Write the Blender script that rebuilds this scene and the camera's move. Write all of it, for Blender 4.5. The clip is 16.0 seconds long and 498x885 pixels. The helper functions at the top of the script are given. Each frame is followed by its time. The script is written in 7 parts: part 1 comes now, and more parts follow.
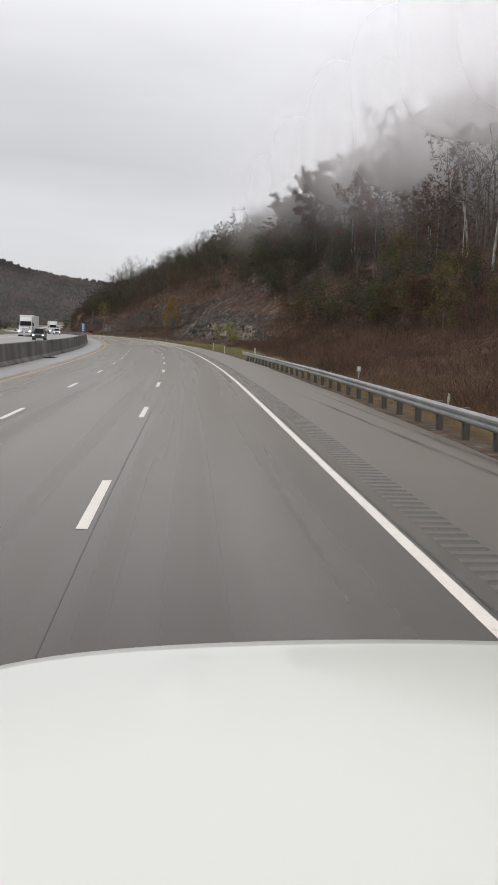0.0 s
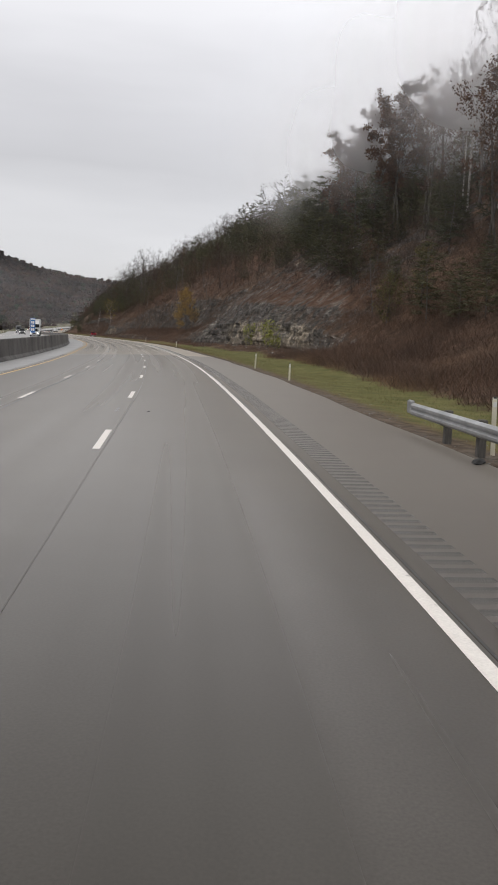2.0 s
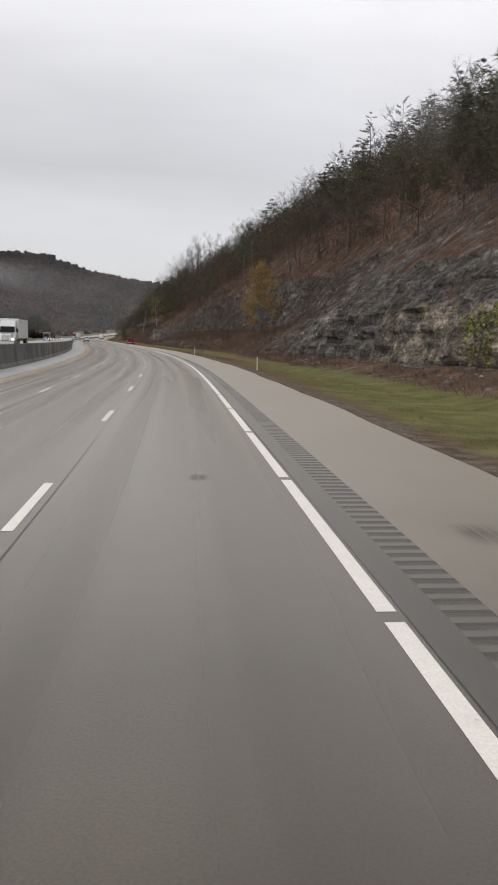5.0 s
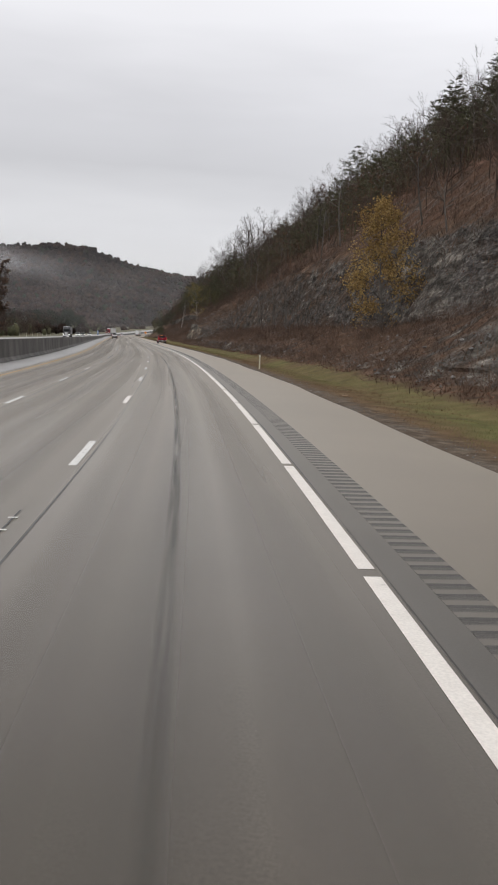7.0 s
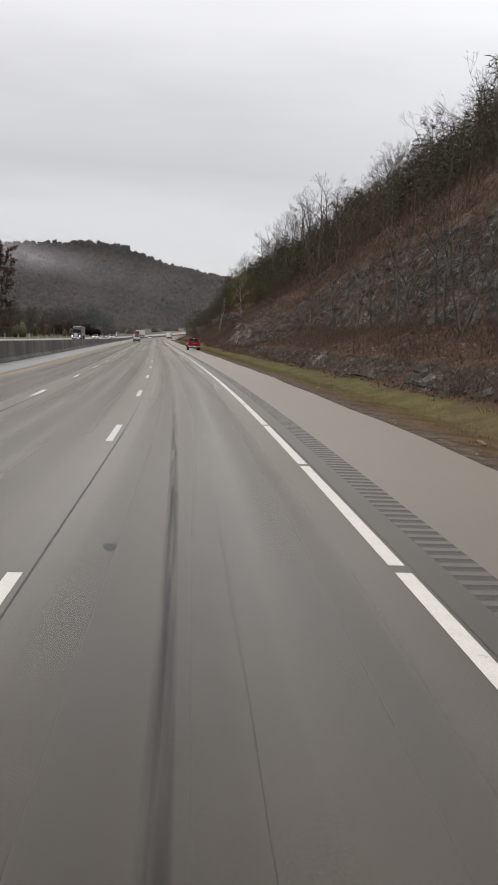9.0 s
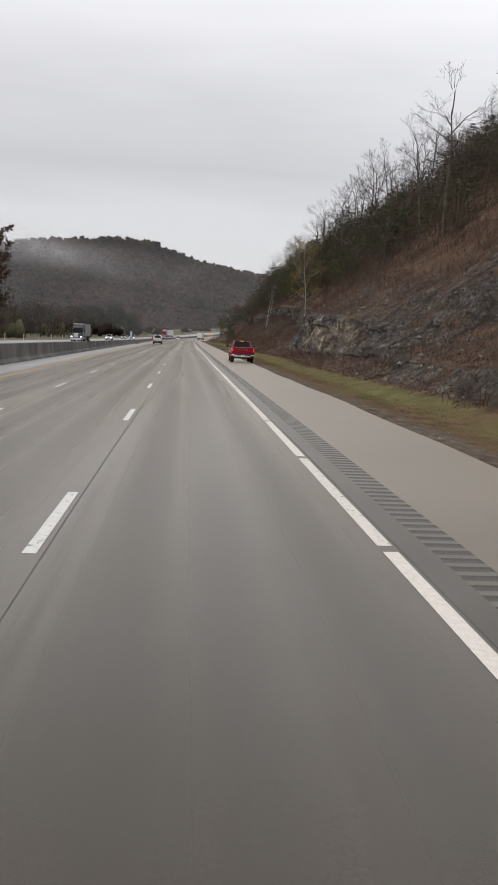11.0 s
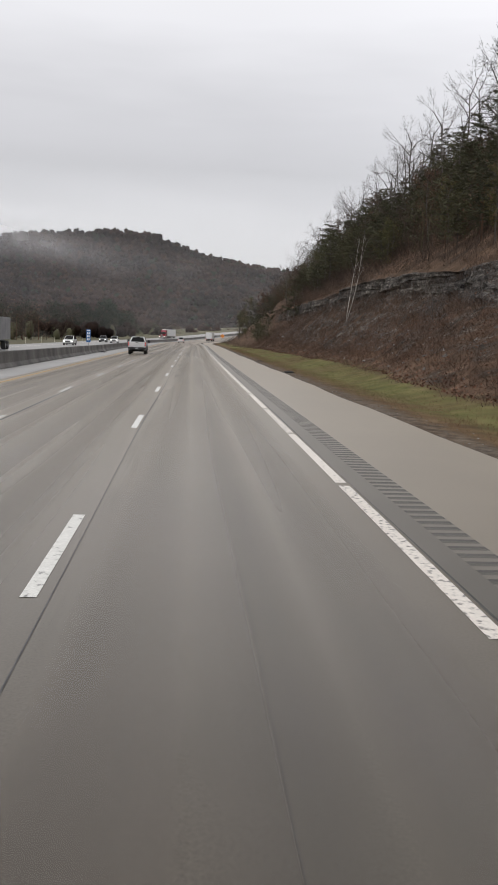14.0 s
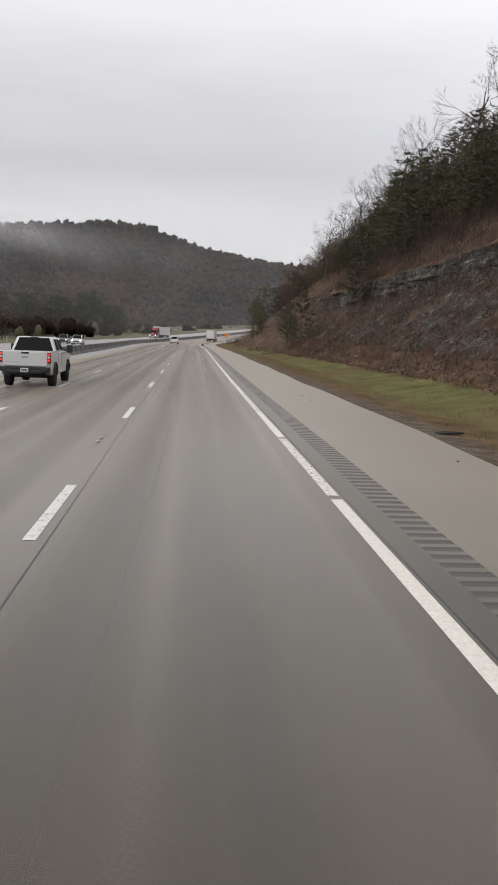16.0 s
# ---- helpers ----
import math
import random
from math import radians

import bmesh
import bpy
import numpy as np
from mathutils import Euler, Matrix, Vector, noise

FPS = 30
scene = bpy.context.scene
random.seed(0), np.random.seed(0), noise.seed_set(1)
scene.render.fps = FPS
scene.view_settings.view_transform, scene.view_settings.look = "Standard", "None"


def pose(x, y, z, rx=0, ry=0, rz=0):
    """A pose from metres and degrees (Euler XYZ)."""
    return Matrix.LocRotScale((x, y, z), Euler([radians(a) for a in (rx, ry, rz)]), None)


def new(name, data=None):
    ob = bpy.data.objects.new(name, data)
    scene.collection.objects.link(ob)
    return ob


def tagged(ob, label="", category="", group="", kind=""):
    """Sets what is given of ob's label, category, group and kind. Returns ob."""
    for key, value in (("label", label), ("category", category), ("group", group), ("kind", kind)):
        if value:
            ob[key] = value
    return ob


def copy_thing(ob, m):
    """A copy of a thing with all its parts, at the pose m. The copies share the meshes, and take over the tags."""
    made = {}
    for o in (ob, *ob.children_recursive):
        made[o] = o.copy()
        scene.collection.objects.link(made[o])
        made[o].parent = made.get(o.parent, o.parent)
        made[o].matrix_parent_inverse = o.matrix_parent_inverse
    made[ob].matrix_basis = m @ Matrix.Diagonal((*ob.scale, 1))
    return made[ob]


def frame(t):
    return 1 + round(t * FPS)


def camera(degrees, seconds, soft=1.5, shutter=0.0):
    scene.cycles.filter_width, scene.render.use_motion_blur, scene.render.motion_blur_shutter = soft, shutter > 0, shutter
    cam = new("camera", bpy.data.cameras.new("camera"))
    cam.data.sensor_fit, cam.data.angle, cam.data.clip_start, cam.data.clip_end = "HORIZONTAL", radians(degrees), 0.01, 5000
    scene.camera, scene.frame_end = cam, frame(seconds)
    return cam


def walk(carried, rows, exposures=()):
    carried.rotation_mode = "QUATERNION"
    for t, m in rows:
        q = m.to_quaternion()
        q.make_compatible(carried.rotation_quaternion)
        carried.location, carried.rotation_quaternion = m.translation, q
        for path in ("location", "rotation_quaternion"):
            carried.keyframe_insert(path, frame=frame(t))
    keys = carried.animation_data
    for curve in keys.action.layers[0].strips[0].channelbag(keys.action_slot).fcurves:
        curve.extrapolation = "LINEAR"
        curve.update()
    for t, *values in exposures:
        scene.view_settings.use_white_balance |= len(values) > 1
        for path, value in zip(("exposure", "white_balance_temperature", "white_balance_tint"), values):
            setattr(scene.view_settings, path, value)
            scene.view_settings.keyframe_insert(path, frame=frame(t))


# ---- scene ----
cam = camera(34.75, 16.0, soft=1.8)


def held(x, y, z, yaw, pitch, roll):
    """The camera's pose: yaw to the left, pitch up, roll to its left, in degrees."""
    return pose(x, y, z, 90 + pitch, 0, yaw) @ pose(0, 0, 0, 0, 0, roll)


PATH = [
    (0, held(-2.270, -1.933, 2.268, 4.447, -7.700, 1.842)),
    (0.5, held(-4.396, 11.768, 2.242, 4.559, -7.667, 2.045)),
    (1, held(-6.481, 25.250, 2.175, 4.767, -7.590, 2.194)),
    (1.5, held(-8.638, 38.763, 2.226, 5.166, -7.570, 2.262)),
    (2, held(-10.946, 52.297, 2.189, 5.698, -7.534, 2.200)),
    (2.5, held(-13.336, 65.918, 2.182, 6.332, -7.502, 2.006)),
    (3, held(-15.992, 79.728, 2.163, 7.060, -7.463, 1.676)),
    (3.5, held(-18.887, 93.577, 2.194, 7.966, -7.451, 1.287)),
    (4, held(-21.955, 107.273, 2.197, 8.728, -7.398, 1.053)),
    (4.5, held(-25.320, 120.899, 2.203, 9.321, -7.367, 1.110)),
    (5.3, held(-31.008, 142.643, 2.221, 10.507, -7.391, 1.251)),
    (6.2, held(-37.722, 167.188, 2.237, 11.909, -7.510, 1.781)),
    (7, held(-44.174, 189.139, 2.208, 12.988, -7.533, 2.181)),
    (7.5, held(-48.620, 202.760, 2.188, 13.526, -7.494, 2.329)),
    (8, held(-53.238, 216.480, 2.132, 14.146, -7.448, 2.480)),
    (8.5, held(-58.035, 230.234, 2.179, 14.832, -7.435, 2.612)),
    (9, held(-62.952, 243.752, 2.193, 15.389, -7.389, 2.740)),
    (9.8, held(-71.025, 265.327, 2.205, 16.413, -7.381, 2.850)),
    (10.7, held(-80.434, 289.285, 2.170, 17.425, -7.426, 2.815)),
    (11.5, held(-89.133, 310.447, 2.148, 17.920, -7.458, 2.742)),
    (12, held(-94.643, 323.610, 2.197, 18.118, -7.452, 2.745)),
    (12.5, held(-100.254, 336.864, 2.148, 18.190, -7.473, 2.665)),
    (13, held(-105.891, 350.460, 2.195, 18.262, -7.499, 2.405)),
    (13.5, held(-111.464, 363.930, 2.164, 18.186, -7.480, 2.208)),
    (14, held(-116.955, 377.088, 2.178, 18.074, -7.474, 2.154)),
    (14.5, held(-122.262, 390.364, 2.141, 18.006, -7.433, 2.146)),
    (15, held(-127.772, 404.026, 2.190, 17.965, -7.496, 2.133)),
    (15.5, held(-133.514, 417.923, 2.172, 17.978, -7.529, 2.143)),
    (16, held(-139.319, 431.960, 2.161, 17.923, -7.542, 2.214)),
]
walk(cam, PATH)

# ---- world and light: overcast, a wide weak sun behind cloud ----
SUN_EL, SUN_AZ = radians(42), radians(200)
world = bpy.data.worlds.new("overcast_sky")
scene.world = world
world.use_nodes = True
wn, wl = world.node_tree.nodes, world.node_tree.links
wn.clear()


def wnode(kind, **inputs):
    n = wn.new(kind)
    for k, v in inputs.items():
        n.inputs[k.replace("_", " ")].default_value = v
    return n


w_out, w_bg = wn.new("ShaderNodeOutputWorld"), wn.new("ShaderNodeBackground")
w_sky = wn.new("ShaderNodeTexSky")
w_sky.sky_type, w_sky.sun_disc = "NISHITA", False
w_sky.sun_elevation, w_sky.sun_rotation = SUN_EL, SUN_AZ
w_dim = wn.new("ShaderNodeVectorMath")
w_dim.operation = "SCALE"
w_dim.inputs["Scale"].default_value = 0.09
w_tc = wn.new("ShaderNodeTexCoord")
w_map = wn.new("ShaderNodeMapping")
w_map.inputs["Scale"].default_value = (1.3, 1.3, 7.0)
w_noise = wnode("ShaderNodeTexNoise", Scale=1.6, Detail=4.0, Roughness=0.5)
w_sep = wn.new("ShaderNodeSeparateXYZ")
w_add = wn.new("ShaderNodeMath")
w_add.operation = "MULTIPLY_ADD"
w_add.inputs[1].default_value = 0.16
w_ramp = wn.new("ShaderNodeValToRGB")
stops = [(0.0, (0.50, 0.495, 0.50)), (0.13, (0.64, 0.635, 0.65)), (0.205, (0.735, 0.73, 0.75)), (0.265, (0.62, 0.615, 0.635)),
         (0.33, (0.68, 0.675, 0.70)), (0.43, (0.885, 0.88, 0.91)), (0.62, (0.985, 0.98, 1.0)), (1.0, (0.98, 0.975, 0.97))]
while len(w_ramp.color_ramp.elements) < len(stops):
    w_ramp.color_ramp.elements.new(0.5)
for e, (p, c) in zip(w_ramp.color_ramp.elements, stops):
    e.position, e.color = p, (*c, 1)
w_mix = wn.new("ShaderNodeMix")
w_mix.data_type = "RGBA"
w_mix.inputs[0].default_value = 0.93
wl.new(w_tc.outputs["Generated"], w_map.inputs[0])
wl.new(w_map.outputs[0], w_noise.inputs["Vector"])
wl.new(w_tc.outputs["Generated"], w_sep.inputs[0])
wl.new(w_noise.outputs["Fac"], w_add.inputs[0])
wl.new(w_sep.outputs["Z"], w_add.inputs[2])
wl.new(w_add.outputs[0], w_ramp.inputs[0])
wl.new(w_sky.outputs[0], w_dim.inputs[0])
wl.new(w_dim.outputs[0], w_mix.inputs[6])
wl.new(w_ramp.outputs[0], w_mix.inputs[7])
# thinner cloud towards the east
w_east = wn.new("ShaderNodeMapRange")
w_east.inputs["From Min"].default_value, w_east.inputs["From Max"].default_value = -0.30, 0.25
w_east.inputs["To Min"].default_value, w_east.inputs["To Max"].default_value = 0.98, 1.18
w_thin = wn.new("ShaderNodeVectorMath")
w_thin.operation = "SCALE"
wl.new(w_sep.outputs["X"], w_east.inputs[0])
wl.new(w_mix.outputs[2], w_thin.inputs[0])
wl.new(w_east.outputs[0], w_thin.inputs["Scale"])
wl.new(w_thin.outputs[0], w_bg.inputs["Color"])
w_bg.inputs["Strength"].default_value = 1.05
wl.new(w_bg.outputs[0], w_out.inputs[0])

sun_data = bpy.data.lights.new("sun", "SUN")
sun_data.energy, sun_data.angle, sun_data.color = 0.6, radians(40), (1.0, 0.97, 0.93)
sun = new("sun", sun_data)
sun.matrix_world = Matrix.Rotation(-SUN_AZ, 4, "Z") @ Matrix.Rotation(SUN_EL - math.pi / 2, 4, "X")


# ---- materials ----
def material(name, stops, scale=1.0, rough=0.85, bump=0.0, bump_scale=None, metallic=0.0, stretch=(1, 1, 1), detail=6.0,
             fine=0.0, fine_scale=40.0, per_object=0.0, per_island=0.0, spec=0.5, sheen_tint=None, dust=0.0, coat=0.0, translucent=0.0, stain=0.0, stain_scale=0.3):
    """A surface whose colour runs over the stops by noise at one scale, with fine grain, large stains, and bump."""
    m = bpy.data.materials.new(name)
    m.use_nodes = True
    n, l = m.node_tree.nodes, m.node_tree.links
    b = n["Principled BSDF"]
    b.inputs["Roughness"].default_value, b.inputs["Metallic"].default_value = rough, metallic
    b.inputs["Specular IOR Level"].default_value, b.inputs["Coat Weight"].default_value = spec, coat
    if dust:
        b.inputs["Sheen Weight"].default_value, b.inputs["Sheen Roughness"].default_value = dust, 0.35
        b.inputs["Sheen Tint"].default_value = (1.0, 0.90, 0.76, 1)
    if sheen_tint:
        b.inputs["Specular Tint"].default_value = (*sheen_tint, 1)
    tc, mp = n.new("ShaderNodeTexCoord"), n.new("ShaderNodeMapping")
    mp.inputs["Scale"].default_value = stretch
    l.new(tc.outputs["Object"], mp.inputs[0])
    no = n.new("ShaderNodeTexNoise")
    no.inputs["Scale"].default_value, no.inputs["Detail"].default_value = scale, detail
    l.new(mp.outputs[0], no.inputs["Vector"])
    ramp = n.new("ShaderNodeValToRGB")
    while len(ramp.color_ramp.elements) < len(stops):
        ramp.color_ramp.elements.new(0.5)
    for e, (p, c) in zip(ramp.color_ramp.elements, stops):
        e.position, e.color = p, (*c, 1)
    fac = no.outputs["Fac"]
    for amount, node, socket in ((per_object, "ShaderNodeObjectInfo", "Random"), (per_island, "ShaderNodeNewGeometry", "Random Per Island")):
        if amount:
            src, ma = n.new(node), n.new("ShaderNodeMath")
            ma.operation = "MULTIPLY_ADD"
            ma.inputs[1].default_value = amount
            l.new(src.outputs[socket], ma.inputs[0])
            sub = n.new("ShaderNodeMath")
            sub.operation = "SUBTRACT"
            l.new(fac, sub.inputs[0])
            sub.inputs[1].default_value = amount / 2
            l.new(sub.outputs[0], ma.inputs[2])
            fac = ma.outputs[0]
    l.new(fac, ramp.inputs[0])
    colour = ramp.outputs[0]
    for amount, sc in ((fine, fine_scale), (stain, stain_scale)):
        if amount:
            nf = n.new("ShaderNodeTexNoise")
            nf.inputs["Scale"].default_value, nf.inputs["Detail"].default_value = sc, 4.0
            l.new(mp.outputs[0], nf.inputs["Vector"])
            mr = n.new("ShaderNodeMapRange")
            mr.inputs["From Min"].default_value, mr.inputs["From Max"].default_value = 0.3, 0.7
            mr.inputs["To Min"].default_value, mr.inputs["To Max"].default_value = 1 - amount, 1 + amount
            l.new(nf.outputs["Fac"], mr.inputs[0])
            vm = n.new("ShaderNodeVectorMath")
            vm.operation = "SCALE"
            l.new(colour, vm.inputs[0])
            l.new(mr.outputs[0], vm.inputs["Scale"])
            colour = vm.outputs[0]
    l.new(colour, b.inputs["Base Color"])
    if bump:
        nb, bp = n.new("ShaderNodeTexNoise"), n.new("ShaderNodeBump")
        nb.inputs["Scale"].default_value, nb.inputs["Detail"].default_value = bump_scale or scale * 4, 5.0
        l.new(mp.outputs[0], nb.inputs["Vector"])
        bp.inputs["Strength"].default_value, bp.inputs["Distance"].default_value = min(1.0, bump), 0.05 * max(1.0, bump)
        l.new(nb.outputs["Fac"], bp.inputs["Height"])
        l.new(bp.outputs[0], b.inputs["Normal"])
    if translucent:
        tr, mx = n.new("ShaderNodeBsdfTranslucent"), n.new("ShaderNodeMixShader")
        l.new(colour, tr.inputs["Color"])
        mx.inputs[0].default_value = translucent
        l.new(b.outputs[0], mx.inputs[1])
        l.new(tr.outputs[0], mx.inputs[2])
        l.new(mx.outputs[0], n["Material Output"].inputs["Surface"])
    return m


def plain(name, colour, rough=0.5, metallic=0.0, coat=0.0, glow=0.0, spec=0.5):
    m = bpy.data.materials.new(name)
    m.use_nodes = True
    b = m.node_tree.nodes["Principled BSDF"]
    b.inputs["Base Color"].default_value = (*colour, 1)
    b.inputs["Roughness"].default_value, b.inputs["Metallic"].default_value = rough, metallic
    b.inputs["Coat Weight"].default_value, b.inputs["Specular IOR Level"].default_value = coat, spec
    if glow:
        b.inputs["Emission Color"].default_value, b.inputs["Emission Strength"].default_value = (*colour, 1), glow
    return m


def grey(v, warm=1.03):
    return (v * warm, v, v / warm)


M_LANE = material("worn_asphalt", [(0.3, (0.052, 0.045, 0.036)), (0.55, (0.063, 0.054, 0.044)), (0.75, (0.075, 0.064, 0.052))], scale=0.35, rough=0.28, spec=0.45, dust=0.75, sheen_tint=(1.0, 0.90, 0.78),
                  fine=0.16, fine_scale=45, stain=0.12, stain_scale=0.08)
M_NEWLANE = material("newer_asphalt", [(0.3, (0.032, 0.028, 0.024)), (0.55, (0.039, 0.035, 0.030)), (0.75, (0.047, 0.042, 0.036))], scale=0.35, rough=0.30, spec=0.42, dust=0.42, sheen_tint=(1.0, 0.91, 0.82),
                     fine=0.16, fine_scale=45, stain=0.12, stain_scale=0.08)
M_NEWSHOULDER = material("newer_shoulder_asphalt", [(0.3, (0.060, 0.052, 0.046)), (0.6, (0.073, 0.064, 0.056)), (0.8, (0.090, 0.079, 0.069))], scale=0.5, rough=0.34, spec=0.5, dust=0.42, sheen_tint=(1.0, 0.93, 0.84),
                          fine=0.12, fine_scale=70, stain=0.12, stain_scale=0.15)
M_SHOULDER = material("shoulder_asphalt", [(0.3, (0.122, 0.106, 0.087)), (0.6, (0.146, 0.127, 0.105)), (0.8, (0.172, 0.150, 0.125))], scale=0.5, rough=0.34, spec=0.6, dust=0.85, sheen_tint=(1.0, 0.92, 0.80),
                      fine=0.16, fine_scale=50, stain=0.20, stain_scale=0.12)
# groove asphalt, darkened in its colour for the grooves' depth shade and their dirt
M_GROOVE_SHADE = material("groove_shade_and_dirt", [(0.3, grey(0.042, 1.08)), (0.7, grey(0.056, 1.08))], scale=1.5, dust=0.22, rough=0.5, bump=0.3, bump_scale=50, fine=0.1)
M_INNER = material("strip_asphalt", [(0.3, (0.052, 0.047, 0.040)), (0.7, (0.074, 0.067, 0.058))], scale=0.6, rough=0.34, spec=0.5, dust=0.45, fine=0.16, fine_scale=45, stain=0.14, stain_scale=0.2)
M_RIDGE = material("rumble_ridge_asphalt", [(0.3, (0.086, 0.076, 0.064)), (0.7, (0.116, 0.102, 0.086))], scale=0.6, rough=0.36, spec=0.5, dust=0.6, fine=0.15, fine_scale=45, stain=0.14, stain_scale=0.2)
M_OLDLANE = material("pale_concrete_pavement", [(0.3, grey(0.24)), (0.7, grey(0.30))], scale=0.4, rough=0.5, fine=0.08, stain=0.1, stain_scale=0.1)
M_WHITE = material("road_paint_white", [(0.22, (0.30, 0.28, 0.26)), (0.30, (0.74, 0.69, 0.64)), (0.8, (0.82, 0.77, 0.72))], scale=5.0, rough=0.6, detail=8, fine=0.08, per_object=0.08)
M_WORN = material("worn_road_paint", [(0.30, (0.18, 0.175, 0.17)), (0.39, (0.66, 0.65, 0.62)), (0.8, (0.78, 0.77, 0.74))], scale=10.0, rough=0.65, detail=9, fine=0.1, per_object=0.06)
M_SCUFFED = material("scuffed_road_paint", [(0.29, (0.20, 0.185, 0.17)), (0.37, (0.68, 0.63, 0.58)), (0.8, (0.80, 0.75, 0.69))], scale=13.0, rough=0.65, detail=9, fine=0.1, per_object=0.2)
M_YELLOW = material("road_paint_yellow", [(0.3, (0.42, 0.27, 0.10)), (0.5, (0.62, 0.40, 0.13)), (0.8, (0.66, 0.44, 0.16))], scale=4.0, rough=0.6)
M_SEAM = material("tar_seam", [(0.3, grey(0.026)), (0.5, grey(0.04)), (0.7, grey(0.065))], scale=3.0, rough=0.45)
M_JOINT = material("worn_joint", [(0.3, (0.024, 0.022, 0.020)), (0.5, (0.031, 0.028, 0.025)), (0.7, (0.040, 0.036, 0.031))], scale=0.8, rough=0.4, dust=0.3)
M_TYRE_MARK = material("tyre_rubber_mark", [(0.3, grey(0.020)), (0.7, grey(0.036, 1.04))], scale=1.2, rough=0.5)


def film_over(m, streak, grain=14.0, sharp=0.175):
    """Makes a stain a thin film on what it lies on: as dense as its own "film" attribute, broken by streaks along the road."""
    n, l = m.node_tree.nodes, m.node_tree.links
    b, out = n["Principled BSDF"], n["Material Output"]
    at, ln, ac = n.new("ShaderNodeAttribute"), n.new("ShaderNodeAttribute"), n.new("ShaderNodeAttribute")
    at.attribute_name, ln.attribute_name, ac.attribute_name = "film", "along", "across"
    sc, co, no = n.new("ShaderNodeMath"), n.new("ShaderNodeCombineXYZ"), n.new("ShaderNodeTexNoise")
    sc.operation, sc.inputs[1].default_value = "MULTIPLY", streak
    l.new(ln.outputs["Fac"], sc.inputs[0]), l.new(sc.outputs[0], co.inputs[1]), l.new(ac.outputs["Fac"], co.inputs[0])
    no.inputs["Scale"].default_value, no.inputs["Detail"].default_value = grain, 3.0
    l.new(co.outputs[0], no.inputs["Vector"])
    mr, mu = n.new("ShaderNodeMapRange"), n.new("ShaderNodeMath")
    mr.inputs["From Min"].default_value, mr.inputs["From Max"].default_value = 0.475 - sharp, 0.475 + sharp
    l.new(no.outputs["Fac"], mr.inputs[0])
    mu.operation = "MULTIPLY"
    l.new(mr.outputs[0], mu.inputs[0]), l.new(at.outputs["Fac"], mu.inputs[1])
    tr, mx = n.new("ShaderNodeBsdfTransparent"), n.new("ShaderNodeMixShader")
    l.new(mu.outputs[0], mx.inputs[0]), l.new(tr.outputs[0], mx.inputs[1]), l.new(b.outputs[0], mx.inputs[2])
    l.new(mx.outputs[0], out.inputs["Surface"])


film_over(M_TYRE_MARK, 0.02)
M_POLISHED = material("polished_wheel_path", [(0.3, grey(0.082, 1.13)), (0.7, grey(0.098, 1.13))], scale=0.3, rough=0.22, spec=0.95, dust=0.62, sheen_tint=(1.0, 0.90, 0.80), fine=0.06, fine_scale=50)
film_over(M_POLISHED, 0.02, 1.6, 0.4)
M_DRIPS = material("oil_drips", [(0.3, grey(0.030)), (0.7, grey(0.042, 1.05))], scale=0.8, rough=0.3, spec=0.8, dust=0.25)
film_over(M_DRIPS, 0.03, 2.0, 0.35)
M_CONCRETE = material("weathered_concrete", [(0.3, grey(0.065, 1.07)), (0.5, grey(0.115, 1.06)), (0.75, grey(0.17, 1.05))], scale=0.5, rough=0.85, bump=0.3, bump_scale=14,
                      fine=0.12, fine_scale=18, stain=0.30, stain_scale=0.25, stretch=(1, 1, 0.5))
M_GRAVEL = material("gravel_edge", [(0.3, (0.05, 0.045, 0.04)), (0.5, (0.12, 0.105, 0.095)), (0.75, (0.26, 0.24, 0.22))], scale=9.0, rough=0.95, bump=1.0, bump_scale=14, stain=0.3, stain_scale=0.6)
M_STEEL = material("galvanised_steel", [(0.3, grey(0.30, 1.0)), (0.6, grey(0.42, 1.0)), (0.8, grey(0.5, 1.0))], scale=1.2, rough=0.42, metallic=0.75, fine=0.08, fine_scale=9, stain=0.12, stain_scale=0.5)
M_WOODPOST = material("weathered_post", [(0.3, (0.055, 0.05, 0.045)), (0.7, (0.13, 0.12, 0.11))], scale=3, rough=0.9, stretch=(6, 6, 0.6), bump=0.4)
M_BARK = material("grey_bark", [(0.3, (0.045, 0.038, 0.033)), (0.5, (0.085, 0.075, 0.066)), (0.8, (0.16, 0.145, 0.13))], scale=2.0, rough=0.95, stretch=(3, 3, 0.5), per_object=0.25, per_island=0.1)
M_PALEBARK = material("pale_bark", [(0.3, (0.20, 0.18, 0.16)), (0.55, (0.42, 0.39, 0.35)), (0.8, (0.56, 0.53, 0.49))], scale=2.5, rough=0.9, stretch=(2, 2, 0.7))
M_TWIG = material("bare_twigs", [(0.2, (0.034, 0.025, 0.021)), (0.5, (0.064, 0.047, 0.039)), (0.8, (0.110, 0.083, 0.068))], scale=0.5, rough=0.95, spec=0.2, per_object=0.25, per_island=0.35)
M_RUST = material("russet_oak_leaves", [(0.2, (0.051, 0.030, 0.021)), (0.5, (0.094, 0.053, 0.035)), (0.8, (0.150, 0.086, 0.053))], scale=0.6, rough=0.85, per_object=0.15, per_island=0.5, translucent=0.25)
M_GOLD = material("golden_leaves", [(0.2, (0.17, 0.098, 0.034)), (0.5, (0.31, 0.200, 0.068)), (0.8, (0.45, 0.320, 0.120))], scale=0.4, rough=0.8, per_island=0.55, translucent=0.3)
M_LIME = material("yellow_green_leaves", [(0.2, (0.12, 0.13, 0.03)), (0.5, (0.24, 0.25, 0.06)), (0.8, (0.34, 0.34, 0.10))], scale=0.8, rough=0.8, per_island=0.5, translucent=0.3)
